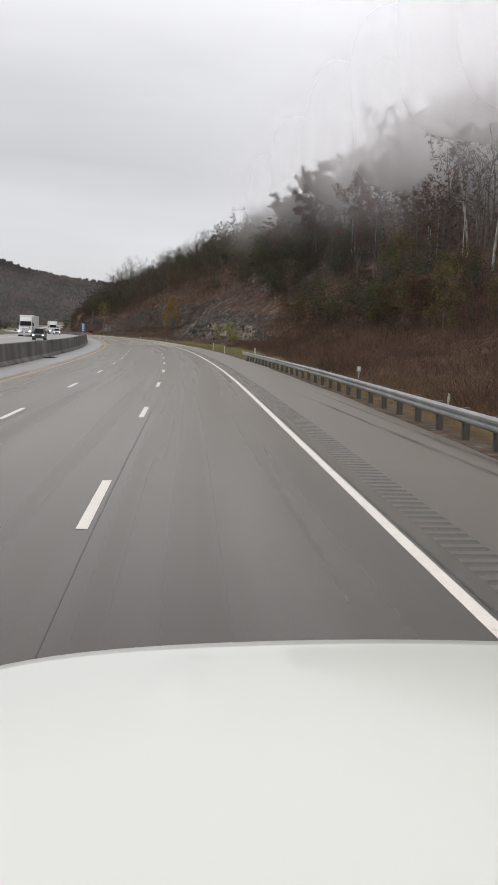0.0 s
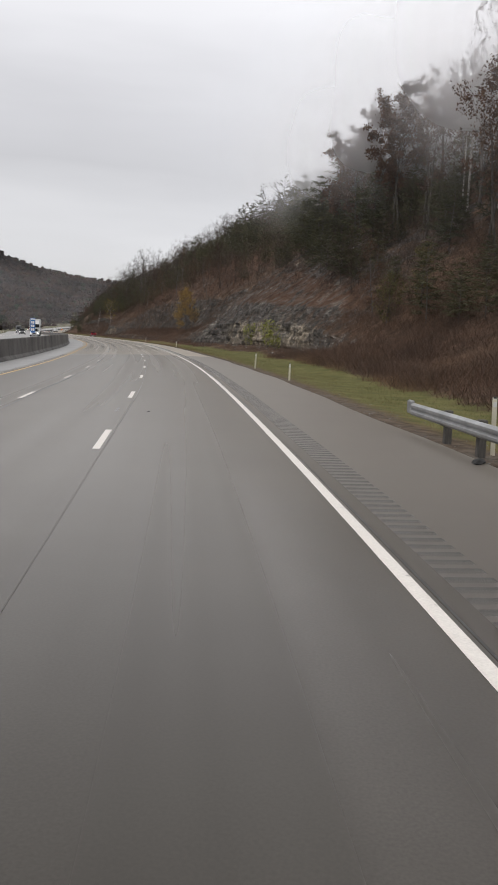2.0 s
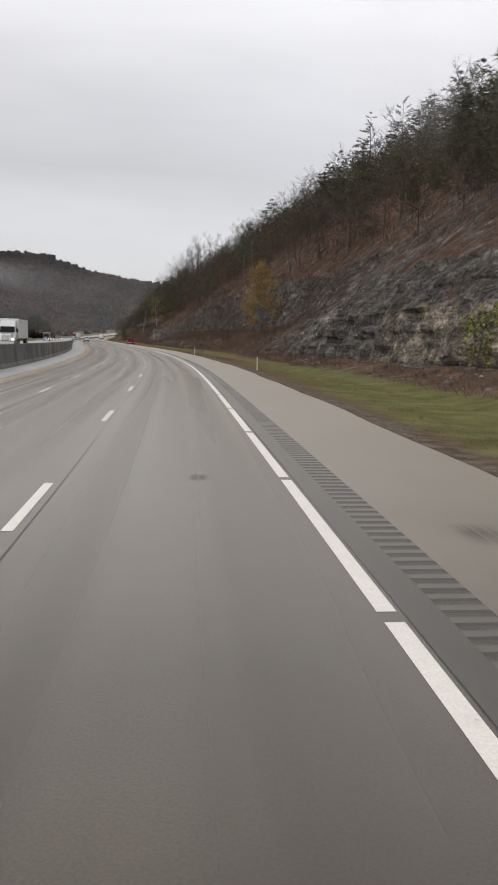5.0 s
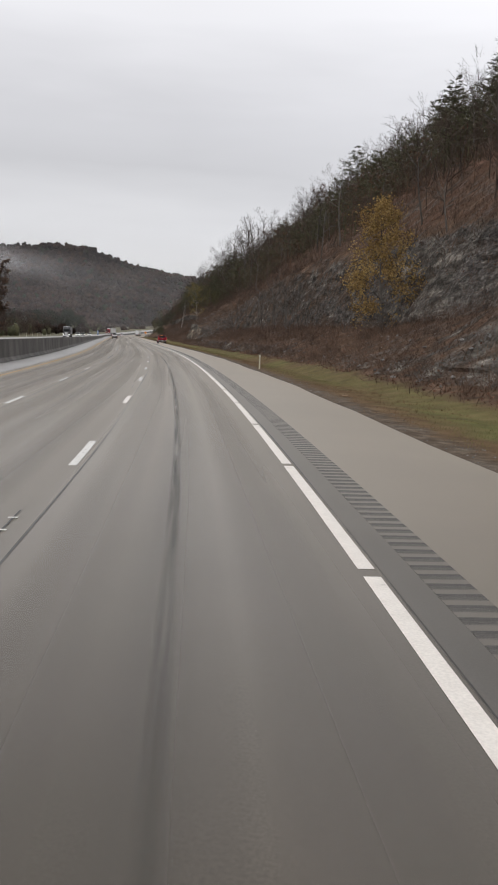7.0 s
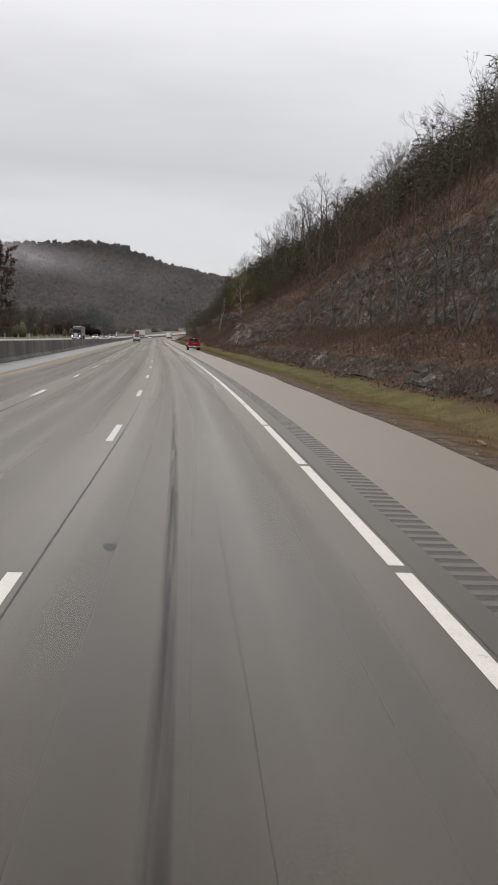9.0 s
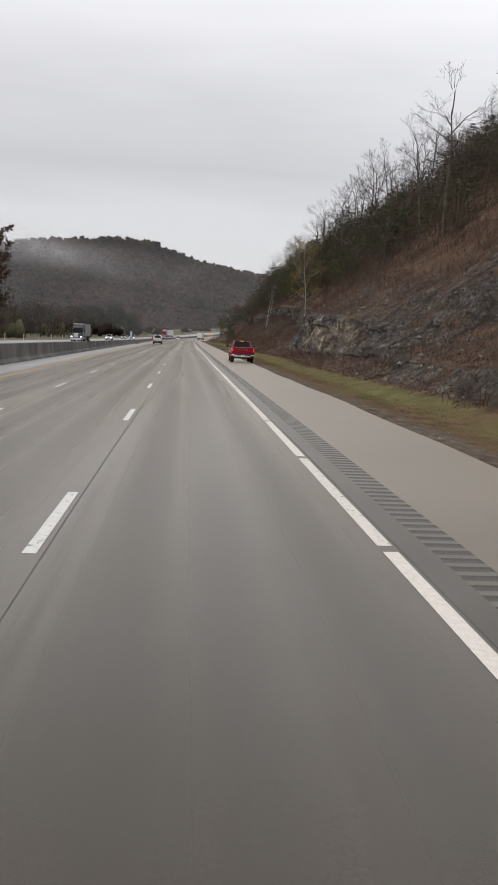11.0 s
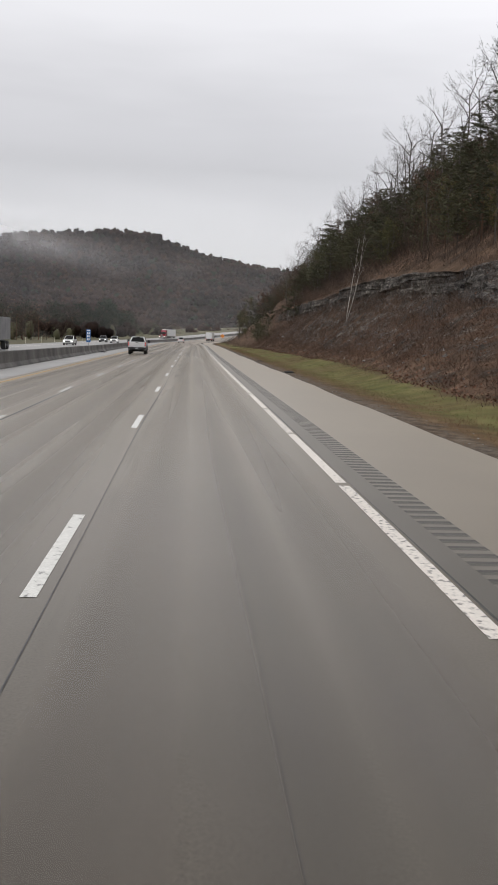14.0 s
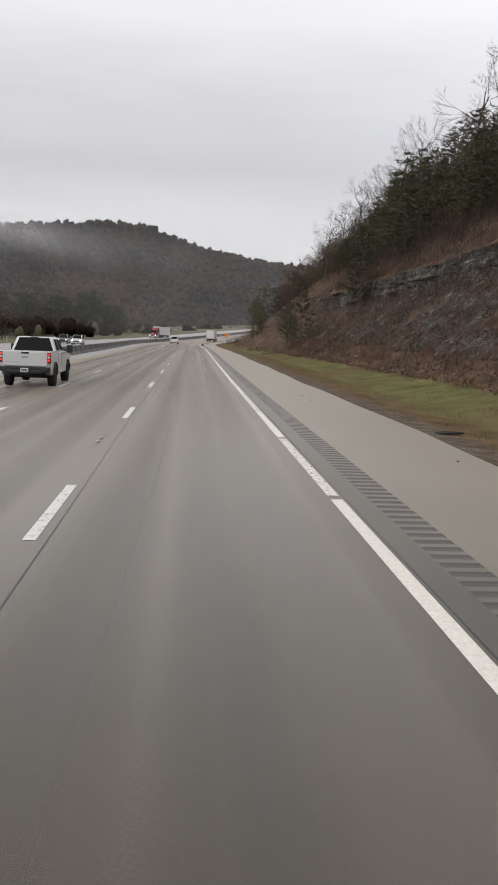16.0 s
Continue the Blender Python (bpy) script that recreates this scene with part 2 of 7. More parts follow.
M_AMBERLEAF = material("amber_green_leaves", [(0.2, (0.10, 0.075, 0.022)), (0.5, (0.19, 0.145, 0.042)), (0.8, (0.28, 0.22, 0.07))], scale=0.8, rough=0.8, per_island=0.5, translucent=0.3)
M_OLIVE = material("faded_green_leaves", [(0.2, (0.05, 0.055, 0.022)), (0.5, (0.10, 0.095, 0.035)), (0.8, (0.17, 0.13, 0.05))], scale=0.6, rough=0.85, per_island=0.5, per_object=0.2, translucent=0.25)
M_NEEDLE = material("dark_conifer_needles", [(0.2, (0.038, 0.039, 0.020)), (0.5, (0.066, 0.066, 0.033)), (0.8, (0.104, 0.097, 0.047))], scale=0.4, rough=0.9, per_object=0.35, per_island=0.3)
M_BRUSH = material("dead_brush", [(0.2, (0.040, 0.025, 0.018)), (0.5, (0.083, 0.049, 0.034)), (0.8, (0.167, 0.101, 0.063))], scale=0.15, rough=0.95, per_island=0.4)
M_REED = material("tan_dead_grass", [(0.2, (0.088, 0.052, 0.029)), (0.5, (0.157, 0.095, 0.051)), (0.8, (0.254, 0.171, 0.097))], scale=0.15, rough=0.95, per_island=0.4)
M_GRASS = material("verge_grass_blades", [(0.25, (0.095, 0.096, 0.036)), (0.5, (0.165, 0.158, 0.060)), (0.75, (0.26, 0.215, 0.100))], scale=0.12, rough=0.9, per_island=0.45, translucent=0.25)
M_LITTER = material("red_leaf_litter", [(0.2, (0.065, 0.027, 0.018)), (0.5, (0.125, 0.055, 0.034)), (0.8, (0.215, 0.115, 0.072))], scale=0.4, rough=0.9, per_island=0.6)
M_STONE = material("grey_shale_stones", [(0.2, grey(0.07)), (0.5, grey(0.15, 1.04)), (0.8, grey(0.27, 1.05))], scale=1.5, rough=0.9, bump=0.5, bump_scale=8, per_island=0.4)


# ---- the road's line: arc length s along the right edge line, u to its left ----
KNOTS = [-80, 0, 40, 80, 120, 160, 200, 240, 280, 320, 370, 430, 500, 545, 585, 615, 650, 720, 1000, 1200]
BENDS = [-0.995, -0.995, 1.038, 0.628, 1.307, 0.084, 1.332, 0.663, 0.867, 0.221, -0.072, 0.02, -0.149, 0.042, 0.59, -0.467, -2.346, -2.41, -2.0, -1.5]
LINE_S = np.arange(-80, 1201, 1.0)
_turn = np.cumsum(np.interp(LINE_S, KNOTS, BENDS) / 1000)
LINE_A = _turn - _turn[80] + 0.168425
LINE_X, LINE_Y = np.cumsum(-np.sin(LINE_A)), np.cumsum(np.cos(LINE_A))
LINE_X, LINE_Y = LINE_X - LINE_X[80], LINE_Y - LINE_Y[80]


def grade(s):
    x = np.maximum(0, np.asarray(s, float) - 663)
    return 0.0001945 * np.minimum(x, 140) ** 2 + 0.0545 * np.maximum(x - 140, 0)


def spot(s, u, z=0.0):
    """Road coordinates to the world, as an array of places."""
    s, u, z = np.broadcast_arrays(np.asarray(s, float), np.asarray(u, float), np.asarray(z, float))
    a = np.interp(s, LINE_S, LINE_A)
    return np.stack([np.interp(s, LINE_S, LINE_X) - u * np.cos(a), np.interp(s, LINE_S, LINE_Y) - u * np.sin(a), z + grade(s)], -1)


def heading(s):
    return float(np.interp(s, LINE_S, LINE_A))


def stand(s, u, z=0.0, turn=0.0, lean=0.0, scale=1.0):
    """The pose of a thing that stands at road coordinates, its y axis along the road."""
    p = spot(s, u, z)
    return Matrix.Translation(p) @ Matrix.Rotation(heading(s) + radians(turn), 4, "Z") @ Matrix.Rotation(radians(lean), 4, "X") @ Matrix.Scale(scale, 4)


def cross(u):
    """The pavement's height over its width: level by the right line, falling to the left."""
    return np.where(np.asarray(u, float) > 3.66, -0.033 * (np.asarray(u, float) - 3.66), 0.0)


# ---- noise in numpy ----
def _lattice(i, j, k, seed):
    h = (i * 374761393 + j * 668265263 + k * 2147483647 + seed * 1274126177) & 0xFFFFFFFF
    h = ((h ^ (h >> 13)) * 1103515245) & 0xFFFFFFFF
    return ((h ^ (h >> 16)) & 0xFFFF) / 65535.0


def value_noise(p, scale, seed=0, octaves=3):
    """Smooth noise from 0 to 1 at an array of places."""
    total, weight, amp = 0.0, 0.0, 1.0
    p = np.asarray(p, float) / scale
    for o in range(octaves):
        f = np.floor(p).astype(np.int64)
        t = p - f
        t = t * t * (3 - 2 * t)
        v = 0
        for dx in (0, 1):
            for dy in (0, 1):
                for dz in (0, 1):
                    w = np.abs(1 - dx - t[..., 0]) * np.abs(1 - dy - t[..., 1]) * np.abs(1 - dz - t[..., 2])
                    v = v + w * _lattice(f[..., 0] + dx, f[..., 1] + dy, f[..., 2] + dz, seed + o)
        total, weight, amp, p = total + amp * v, weight + amp, amp * 0.5, p * 2.03
    return total / weight


# ---- mesh helpers ----
def mesh_object(name, verts, faces, mat, parent=None, label="", smooth=False):
    me = bpy.data.meshes.new(name)
    me.from_pydata([tuple(v) for v in np.asarray(verts).tolist()] if len(verts) else [], [], faces.tolist() if isinstance(faces, np.ndarray) else faces)
    for m in (mat if isinstance(mat, (list, tuple)) else [mat]):
        me.materials.append(m)
    if smooth:
        me.polygons.foreach_set("use_smooth", np.ones(len(me.polygons), bool))
    ob = new(name, me)
    if parent:
        ob.parent = parent
    if label:
        tagged(ob, label)
    return ob


def part(name, bm, mat, parent, label="", smooth=False):
    """Links a bmesh as one mesh object under a thing or a part."""
    me = bpy.data.meshes.new(name)
    if smooth:
        for f in bm.faces:
            f.smooth = True
    bm.to_mesh(me)
    bm.free()
    for m in (mat if isinstance(mat, (list, tuple)) else [mat]):
        me.materials.append(m)
    ob = new(name, me)
    if parent:
        ob.parent = parent
    if label:
        tagged(ob, label)
    return ob


def grid_faces(rows, cols, flip=False):
    i = np.arange(rows * cols).reshape(rows, cols)
    q = np.stack([i[:-1, :-1], i[:-1, 1:], i[1:, 1:], i[1:, :-1]], -1).reshape(-1, 4)
    return q[:, ::-1] if flip else q


def ribbon(name, s_values, profile, mat, parent=None, label="", thick=0.0):
    """A strip along the road: a profile of (u, z) pairs, which may be functions of s, swept along s."""
    s_values = np.asarray(s_values, float)
    cols = [spot(s_values, u(s_values) if callable(u) else u, z(s_values) if callable(z) else z) for u, z in profile]
    v = np.stack(cols, 1)
    return mesh_object(name, v.reshape(-1, 3), grid_faces(*v.shape[:2]), mat, parent, label)


def steps(a, b, d):
    return np.linspace(a, b, max(2, int(math.ceil((b - a) / d)) + 1))


# ---- road and pavement ----
def lane_wear(m):
    """Long streaks of wear and polish along the wheel paths, by the road's own coordinates."""
    n, l = m.node_tree.nodes, m.node_tree.links
    b = n["Principled BSDF"]
    old = b.inputs["Base Color"].links[0].from_socket
    ax, al, co, no = n.new("ShaderNodeAttribute"), n.new("ShaderNodeAttribute"), n.new("ShaderNodeCombineXYZ"), n.new("ShaderNodeTexNoise")
    ax.attribute_name, al.attribute_name = "across", "along"
    sc = n.new("ShaderNodeMath")
    sc.operation = "MULTIPLY"
    sc.inputs[1].default_value = 0.012
    l.new(al.outputs["Fac"], sc.inputs[0])
    l.new(ax.outputs["Fac"], co.inputs[0]), l.new(sc.outputs[0], co.inputs[1])
    no.inputs["Scale"].default_value, no.inputs["Detail"].default_value = 1.0, 2.0
    l.new(co.outputs[0], no.inputs["Vector"])
    for lo, hi, target in ((0.82, 1.22, "tint"), (0.33, 0.19, "Roughness")):
        mr = n.new("ShaderNodeMapRange")
        mr.inputs["From Min"].default_value, mr.inputs["From Max"].default_value = 0.3, 0.7
        mr.inputs["To Min"].default_value, mr.inputs["To Max"].default_value = lo, hi
        l.new(no.outputs["Fac"], mr.inputs[0])
        if target == "tint":
            vm = n.new("ShaderNodeVectorMath")
            vm.operation = "SCALE"
            l.new(old, vm.inputs[0]), l.new(mr.outputs[0], vm.inputs["Scale"])
            l.new(vm.outputs[0], b.inputs["Base Color"])
        else:
            l.new(mr.outputs[0], b.inputs["Roughness"])


S0, S1 = -60.0, 1150.0
ALL = steps(S0, S1, 4)
ROAD_U = [11.6] + [round(10.98 - 0.366 * k, 3) for k in range(31)] + [-0.12]
RESURF = 137.0


def carriageway(name, a, b, mat):
    ss = steps(a, b, 4)
    ob = ribbon(name, ss, [(u, float(cross(u))) for u in ROAD_U], mat)
    for nm_, vals in (("across", np.tile(ROAD_U, len(ss))), ("along", np.repeat(ss, len(ROAD_U)))):
        ob.data.attributes.new(nm_, "FLOAT", "POINT").data.foreach_set("value", np.ascontiguousarray(vals, dtype=np.float32))
    lane_wear(mat)
    return ob


road_near = carriageway("road_resurfaced", S0, RESURF, M_NEWLANE)
tagged(road_near, "three-lane carriageway of newer dark grey asphalt", "road", kind="structure")
road = carriageway("road", RESURF, S1, M_LANE)
tagged(road, "three-lane grey asphalt motorway carriageway with worn wheel paths", "road", kind="structure")
left_shoulder = ribbon("shoulder_left", ALL, [(14.25, float(cross(14.25))), (12.9, float(cross(12.9))), (11.6, float(cross(11.6)))], M_OLDLANE)
tagged(left_shoulder, "pale grey paved inner shoulder beside the concrete median barrier", "shoulder", kind="structure")

def rumble_in(s):
    return np.where(np.asarray(s) < RESURF, -0.38, -0.47)


def rumble_out(s):
    return np.where(np.asarray(s) < RESURF, -0.88, -0.90)


SH = np.unique(np.r_[ALL, RESURF - 0.01, RESURF + 0.01])
OUT = [(rumble_out, 0.0), (-2.4, -0.01), (lambda s: -3.72 - 0.12 * np.sin(s / 7.0) * np.cos(s / 3.1), -0.03)]
shoulder_near = ribbon("shoulder_resurfaced", SH[SH < RESURF], OUT, M_NEWSHOULDER)
tagged(shoulder_near, "dark grey asphalt hard shoulder beside the guard rail", "shoulder", kind="structure")
shoulder = ribbon("shoulder", np.r_[RESURF - 0.01, SH[SH > RESURF]], [(rumble_out, 0.0), (-2.4, -0.01), (lambda s: -3.72 - 0.12 * np.sin(s / 7.0) * np.cos(s / 3.1), -0.03)], M_SHOULDER)
tagged(shoulder, "brownish grey asphalt hard shoulder with a ragged outer edge", "shoulder", kind="structure")
for nm_, ss_, mt_ in (("shoulder_strip_resurfaced", SH[SH < RESURF], M_NEWLANE), ("shoulder_strip", np.r_[RESURF - 0.01, SH[SH > RESURF]], M_INNER)):
    strip_ = ribbon(nm_, ss_, [(-0.12, 0.0), (rumble_in, 0.0)], mt_)
    tagged(strip_, "dark asphalt strip between edge line and rumble strip", "pavement", kind="structure")

# rumble strip: milled grooves, 0.30 m apart
RS = np.arange(S0, 620, 0.30)
gs = (RS[:, None] + np.array([0.0, 0.10, 0.15, 0.23, 0.28])).ravel()
gz = np.tile([0.0, 0.0, -0.009, -0.009, 0.0], len(RS))
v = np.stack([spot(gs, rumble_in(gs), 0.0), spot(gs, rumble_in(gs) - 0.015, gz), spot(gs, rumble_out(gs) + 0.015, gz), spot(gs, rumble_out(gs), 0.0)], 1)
rumble = mesh_object("rumble_strip", v.reshape(-1, 3), grid_faces(len(gs), 4), [M_RIDGE, M_GROOVE_SHADE, M_NEWSHOULDER])
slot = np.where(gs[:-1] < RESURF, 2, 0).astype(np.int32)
# groove floors and slopes take the dark slot: shade and dirt as colour
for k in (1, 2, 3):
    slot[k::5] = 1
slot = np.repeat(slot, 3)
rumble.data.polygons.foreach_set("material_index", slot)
tagged(rumble, "milled rumble strip of evenly spaced grooves along the shoulder", "rumble strip", kind="structure")

# opposite carriageway behind the median barrier
TOP_S, TOP_Z = [-60, 50, 85, 170, 300, 335, 430, 510, 700, 1200], [1.05, 1.1, 1.15, 1.5, 1.25, 1.1, 0.75, 0.5, 0.5, 0.5]


def bar_top(s):
    return np.interp(s, TOP_S, TOP_Z)


def opp(s):
    return bar_top(s) - 0.88


far_road = ribbon("road_opposite", ALL, [(31.5, lambda s: opp(s) + 0.10), (27.0, lambda s: opp(s) + 0.12), (15.1, opp), (14.9, opp)], M_OLDLANE)
tagged(far_road, "pale concrete carriageway for oncoming traffic behind the median barrier", "road", kind="structure")
for uu, mt in ((16.3, M_YELLOW), (27.2, M_WHITE)):
    e = ribbon("edge_line", ALL, [(uu + 0.08, lambda s: opp(s) + 0.125), (uu - 0.08, lambda s: opp(s) + 0.125)], mt, far_road)

# median barrier: cast concrete wall with a sloping foot, in lengths with joints
JOINT = 12.0
barrier = new("median_barrier")
tagged(barrier, "weathered stained concrete median barrier wall with sloping foot", "barrier", kind="structure")
for a in np.arange(S0, 1140, JOINT):
    ss = steps(a + 0.015, a + JOINT - 0.015, 4.0)
    top = lambda s: bar_top(s)
    base = float(cross(14.2))
    prof = [(14.20, base), (14.22, base + 0.09), (14.42, base + 0.32), (14.50, top), (14.53, lambda s: top(s) + 0.03), (14.77, lambda s: top(s) + 0.03), (14.80, top),
            (14.86, opp)]
    cols = [spot(ss, u, z(ss) if callable(z) else z) for u, z in prof]
    v = np.stack(cols, 1)
    n = len(prof)
    f = grid_faces(*v.shape[:2], flip=True).tolist() + [list(range(n)), [len(ss) * n - 1 - k for k in range(n)]]
    mesh_object("barrier_segment", v.reshape(-1, 3), f, M_CONCRETE, barrier)

# ---- painted lines ----
PHASES = ((-1.655, -60, RESURF), (3.4945, RESURF, 880))
for uu in (3.66, 7.32):
    for ph, lo, hi in PHASES:
        k = math.ceil((lo - ph) / 12.192)
        while ph + 12.192 * k < hi:
            e = ph + 12.192 * k
            ss = np.array([e - 3.05, e - 1.5, e])
            worn = lo == RESURF
            ribbon("lane_dash", ss, [(uu + 0.07, float(cross(uu)) + 0.004), (uu - 0.07, float(cross(uu)) + 0.004)], M_WORN if worn and (e > 300 or (k * 7 + int(uu)) % 3) else M_WHITE, road)
            k += 1
ribbon("edge_line", steps(S0, RESURF, 4), [(0.075, 0.004), (-0.075, 0.004)], M_WHITE, road)
a = 201.9 - 6.45 * 10
while a < 640:
    ribbon("edge_line", steps(a + 0.1, a + 6.30, 3.2), [(0.085, 0.004), (-0.085, 0.004)], M_SCUFFED if a > 300 else M_WHITE, road)
    a += 6.45
ribbon("edge_line", steps(640, 1140, 5), [(0.085, 0.004), (-0.085, 0.004)], M_WHITE, road)
ribbon("yellow_line", ALL, [(11.06, float(cross(11.06)) + 0.004), (10.90, float(cross(10.9)) + 0.004)], M_YELLOW, road)
# seams and tyre marks
ribbon("lane_joint", steps(S0, RESURF, 4), [(lambda s: 3.508 + 0.03 * np.sin(s / 5.0), 0.003), (lambda s: 3.494 + 0.03 * np.sin(s / 5.0 + 0.3), 0.003)], M_JOINT, road_near)
ribbon("tar_seam", steps(RESURF, 620, 4), [(lambda s: 3.509 + 0.03 * np.sin(s / 5.0), 0.003), (lambda s: 3.492 + 0.03 * np.sin(s / 5.0 + 0.3), 0.003)], M_SEAM, road)
ribbon("tar_seam", steps(S0, 620, 4), [(lambda s: 7.16 + 0.03 * np.sin(s / 6.0), float(cross(7.16)) + 0.003), (lambda s: 7.13 + 0.02 * np.sin(s / 4.0), float(cross(7.13)) + 0.003)], M_SEAM, road)
ribbon("tar_seam", steps(S0, 620, 4), [(-0.13, 0.003), (lambda s: -0.145 - 0.012 * np.sin(s / 3.0), 0.003)], M_SEAM, road)


def stain(name, s_values, middle, width, dense, ends=8.0, mat=M_TYRE_MARK, lift=0.004):
    """A film on the pavement that fades to its sides and ends."""
    s_values = np.asarray(s_values, float)
    k = np.linspace(-1, 1, 7)
    ss, kk = np.meshgrid(s_values, k, indexing="ij")
    uu = middle(ss) + kk * width / 2
    ob = mesh_object(name, spot(ss, uu, cross(uu) + lift).reshape(-1, 3), grid_faces(len(s_values), 7, flip=True), mat, road)
    fade = (1 - kk ** 2) * np.clip(np.minimum(ss - s_values[0], s_values[-1] - ss) / ends, 0, 1) * dense
    for nm_, arr in (("film", fade), ("along", ss), ("across", uu)):
        ob.data.attributes.new(nm_, "FLOAT", "POINT").data.foreach_set("value", np.ascontiguousarray(arr.reshape(-1), dtype=np.float32))


stain("tyre_mark", steps(194, 282, 3), lambda s: 1.90 + 0.0062 * (s - 200), 0.17, 0.62, 14)
stain("tyre_mark", steps(360, 388, 3), lambda s: 2.50 + 0.001 * (s - 365), 0.18, 0.30, 9)
stain("tyre_mark", steps(2, 32, 3), lambda s: -2.5 + 0.05 * (s - 19.5), 0.22, 0.5, 9)
stain("tyre_mark", steps(2, 34, 3), lambda s: -3.24 + 0.03 * (s - 19.5), 0.22, 0.45, 9)
for a_ in (210, 236, 300, 330, 400, 436):
    stain("oil_stain", steps(a_, a_ + 26, 2), lambda s: 3.30 + 0.05 * np.sin(s / 7.0), 0.30, 0.13, 9)
for s_, wide_, u0_, u1_, dense_ in ((49.7, 0.5, 0.4, 5.2, 0.3), (RESURF + 1.9, 0.22, 0.0, 11.4, 0.5), (RESURF + 2.0, 0.3, -3.7, -0.95, 0.45), (150.0, 0.7, 1.2, 1.6, 0.6), (146.0, 1.2, -2.2, -1.5, 0.5)):
    stain("joint_stain", np.linspace(s_, s_ + wide_, 5), lambda s: 0 * s + (u0_ + u1_) / 2, u1_ - u0_, dense_, wide_ * 0.45)

# lanes polished in the wheel paths and darkened by drips between them
for mid_ in (1.83, 5.49, 9.15):
    for side_ in (-0.93, 0.93):
        stain("wheel_path", steps(RESURF + 4, 640, 4), lambda s: mid_ + side_ + 0.05 * np.sin(s / 31.0 + side_), 0.95, 0.55, 40, M_POLISHED, 0.0016)
    stain("drip_band", steps(RESURF + 4, 640, 4), lambda s: mid_ + 0.06 * np.sin(s / 27.0), 1.0, 0.24, 40, M_DRIPS, 0.0016)
stain("tyre_mark", steps(372, 396, 2), lambda s: -1.75 - 0.012 * (s - 380), 0.45, 0.22, 8)
for s_ in (438.5, 447.0, 453.0):
    stain("oil_stain", steps(s_, s_ + 2.2, 0.3), lambda s: 3.18 - 0.05 * (s - s_), 0.28, 0.30, 0.9)

# cracks and sunk lane markers
ribbon("crack", steps(226, 300, 1.5), [(lambda s: 1.70 + 0.04 * np.sin(s / 19.0) + 0.012 * np.sin(s * 2.1), 0.003), (lambda s: 1.697 + 0.04 * np.sin(s / 19.0) + 0.012 * np.sin(s * 2.1), 0.003)], M_SEAM, road)
ribbon("crack", steps(352, 404, 1.5), [(lambda s: 1.85 + 0.04 * np.sin(s / 21.0) + 0.012 * np.sin(s * 1.7), 0.003), (lambda s: 1.847 + 0.04 * np.sin(s / 21.0) + 0.012 * np.sin(s * 1.7), 0.003)], M_SEAM, road)
for s_, u_ in ((52.0, 3.80), (76.4, 3.80), (124.6, 3.80), (203.6, 3.80), (228.0, 3.80), (301, 3.80), (350, 3.80), (373.9, 3.80), (423.0, 3.80), (471.8, 3.80)):
    ribbon("marker_groove", [s_ - 0.7, s_, s_ + 0.7], [(u_ + 0.012, 0.003), (u_ - 0.012, 0.003)], M_SEAM, road)
    for ds_ in (-0.35, 0.25):
        ribbon("marker_lens", [s_ + ds_, s_ + ds_ + 0.06], [(u_ + 0.06, 0.006), (u_ - 0.06, 0.006)], M_WORN, road)
th_ = np.linspace(0, 2 * math.pi, 15)[:-1]
pot_ = spot(260.5 + 0.14 * np.sin(th_) * (1 + 0.25 * np.sin(3 * th_)), 2.9 + 0.075 * np.cos(th_) * (1 + 0.2 * np.sin(2 * th_)), 0.003)
mesh_object("pothole", pot_, [list(range(14))], M_SEAM, road)

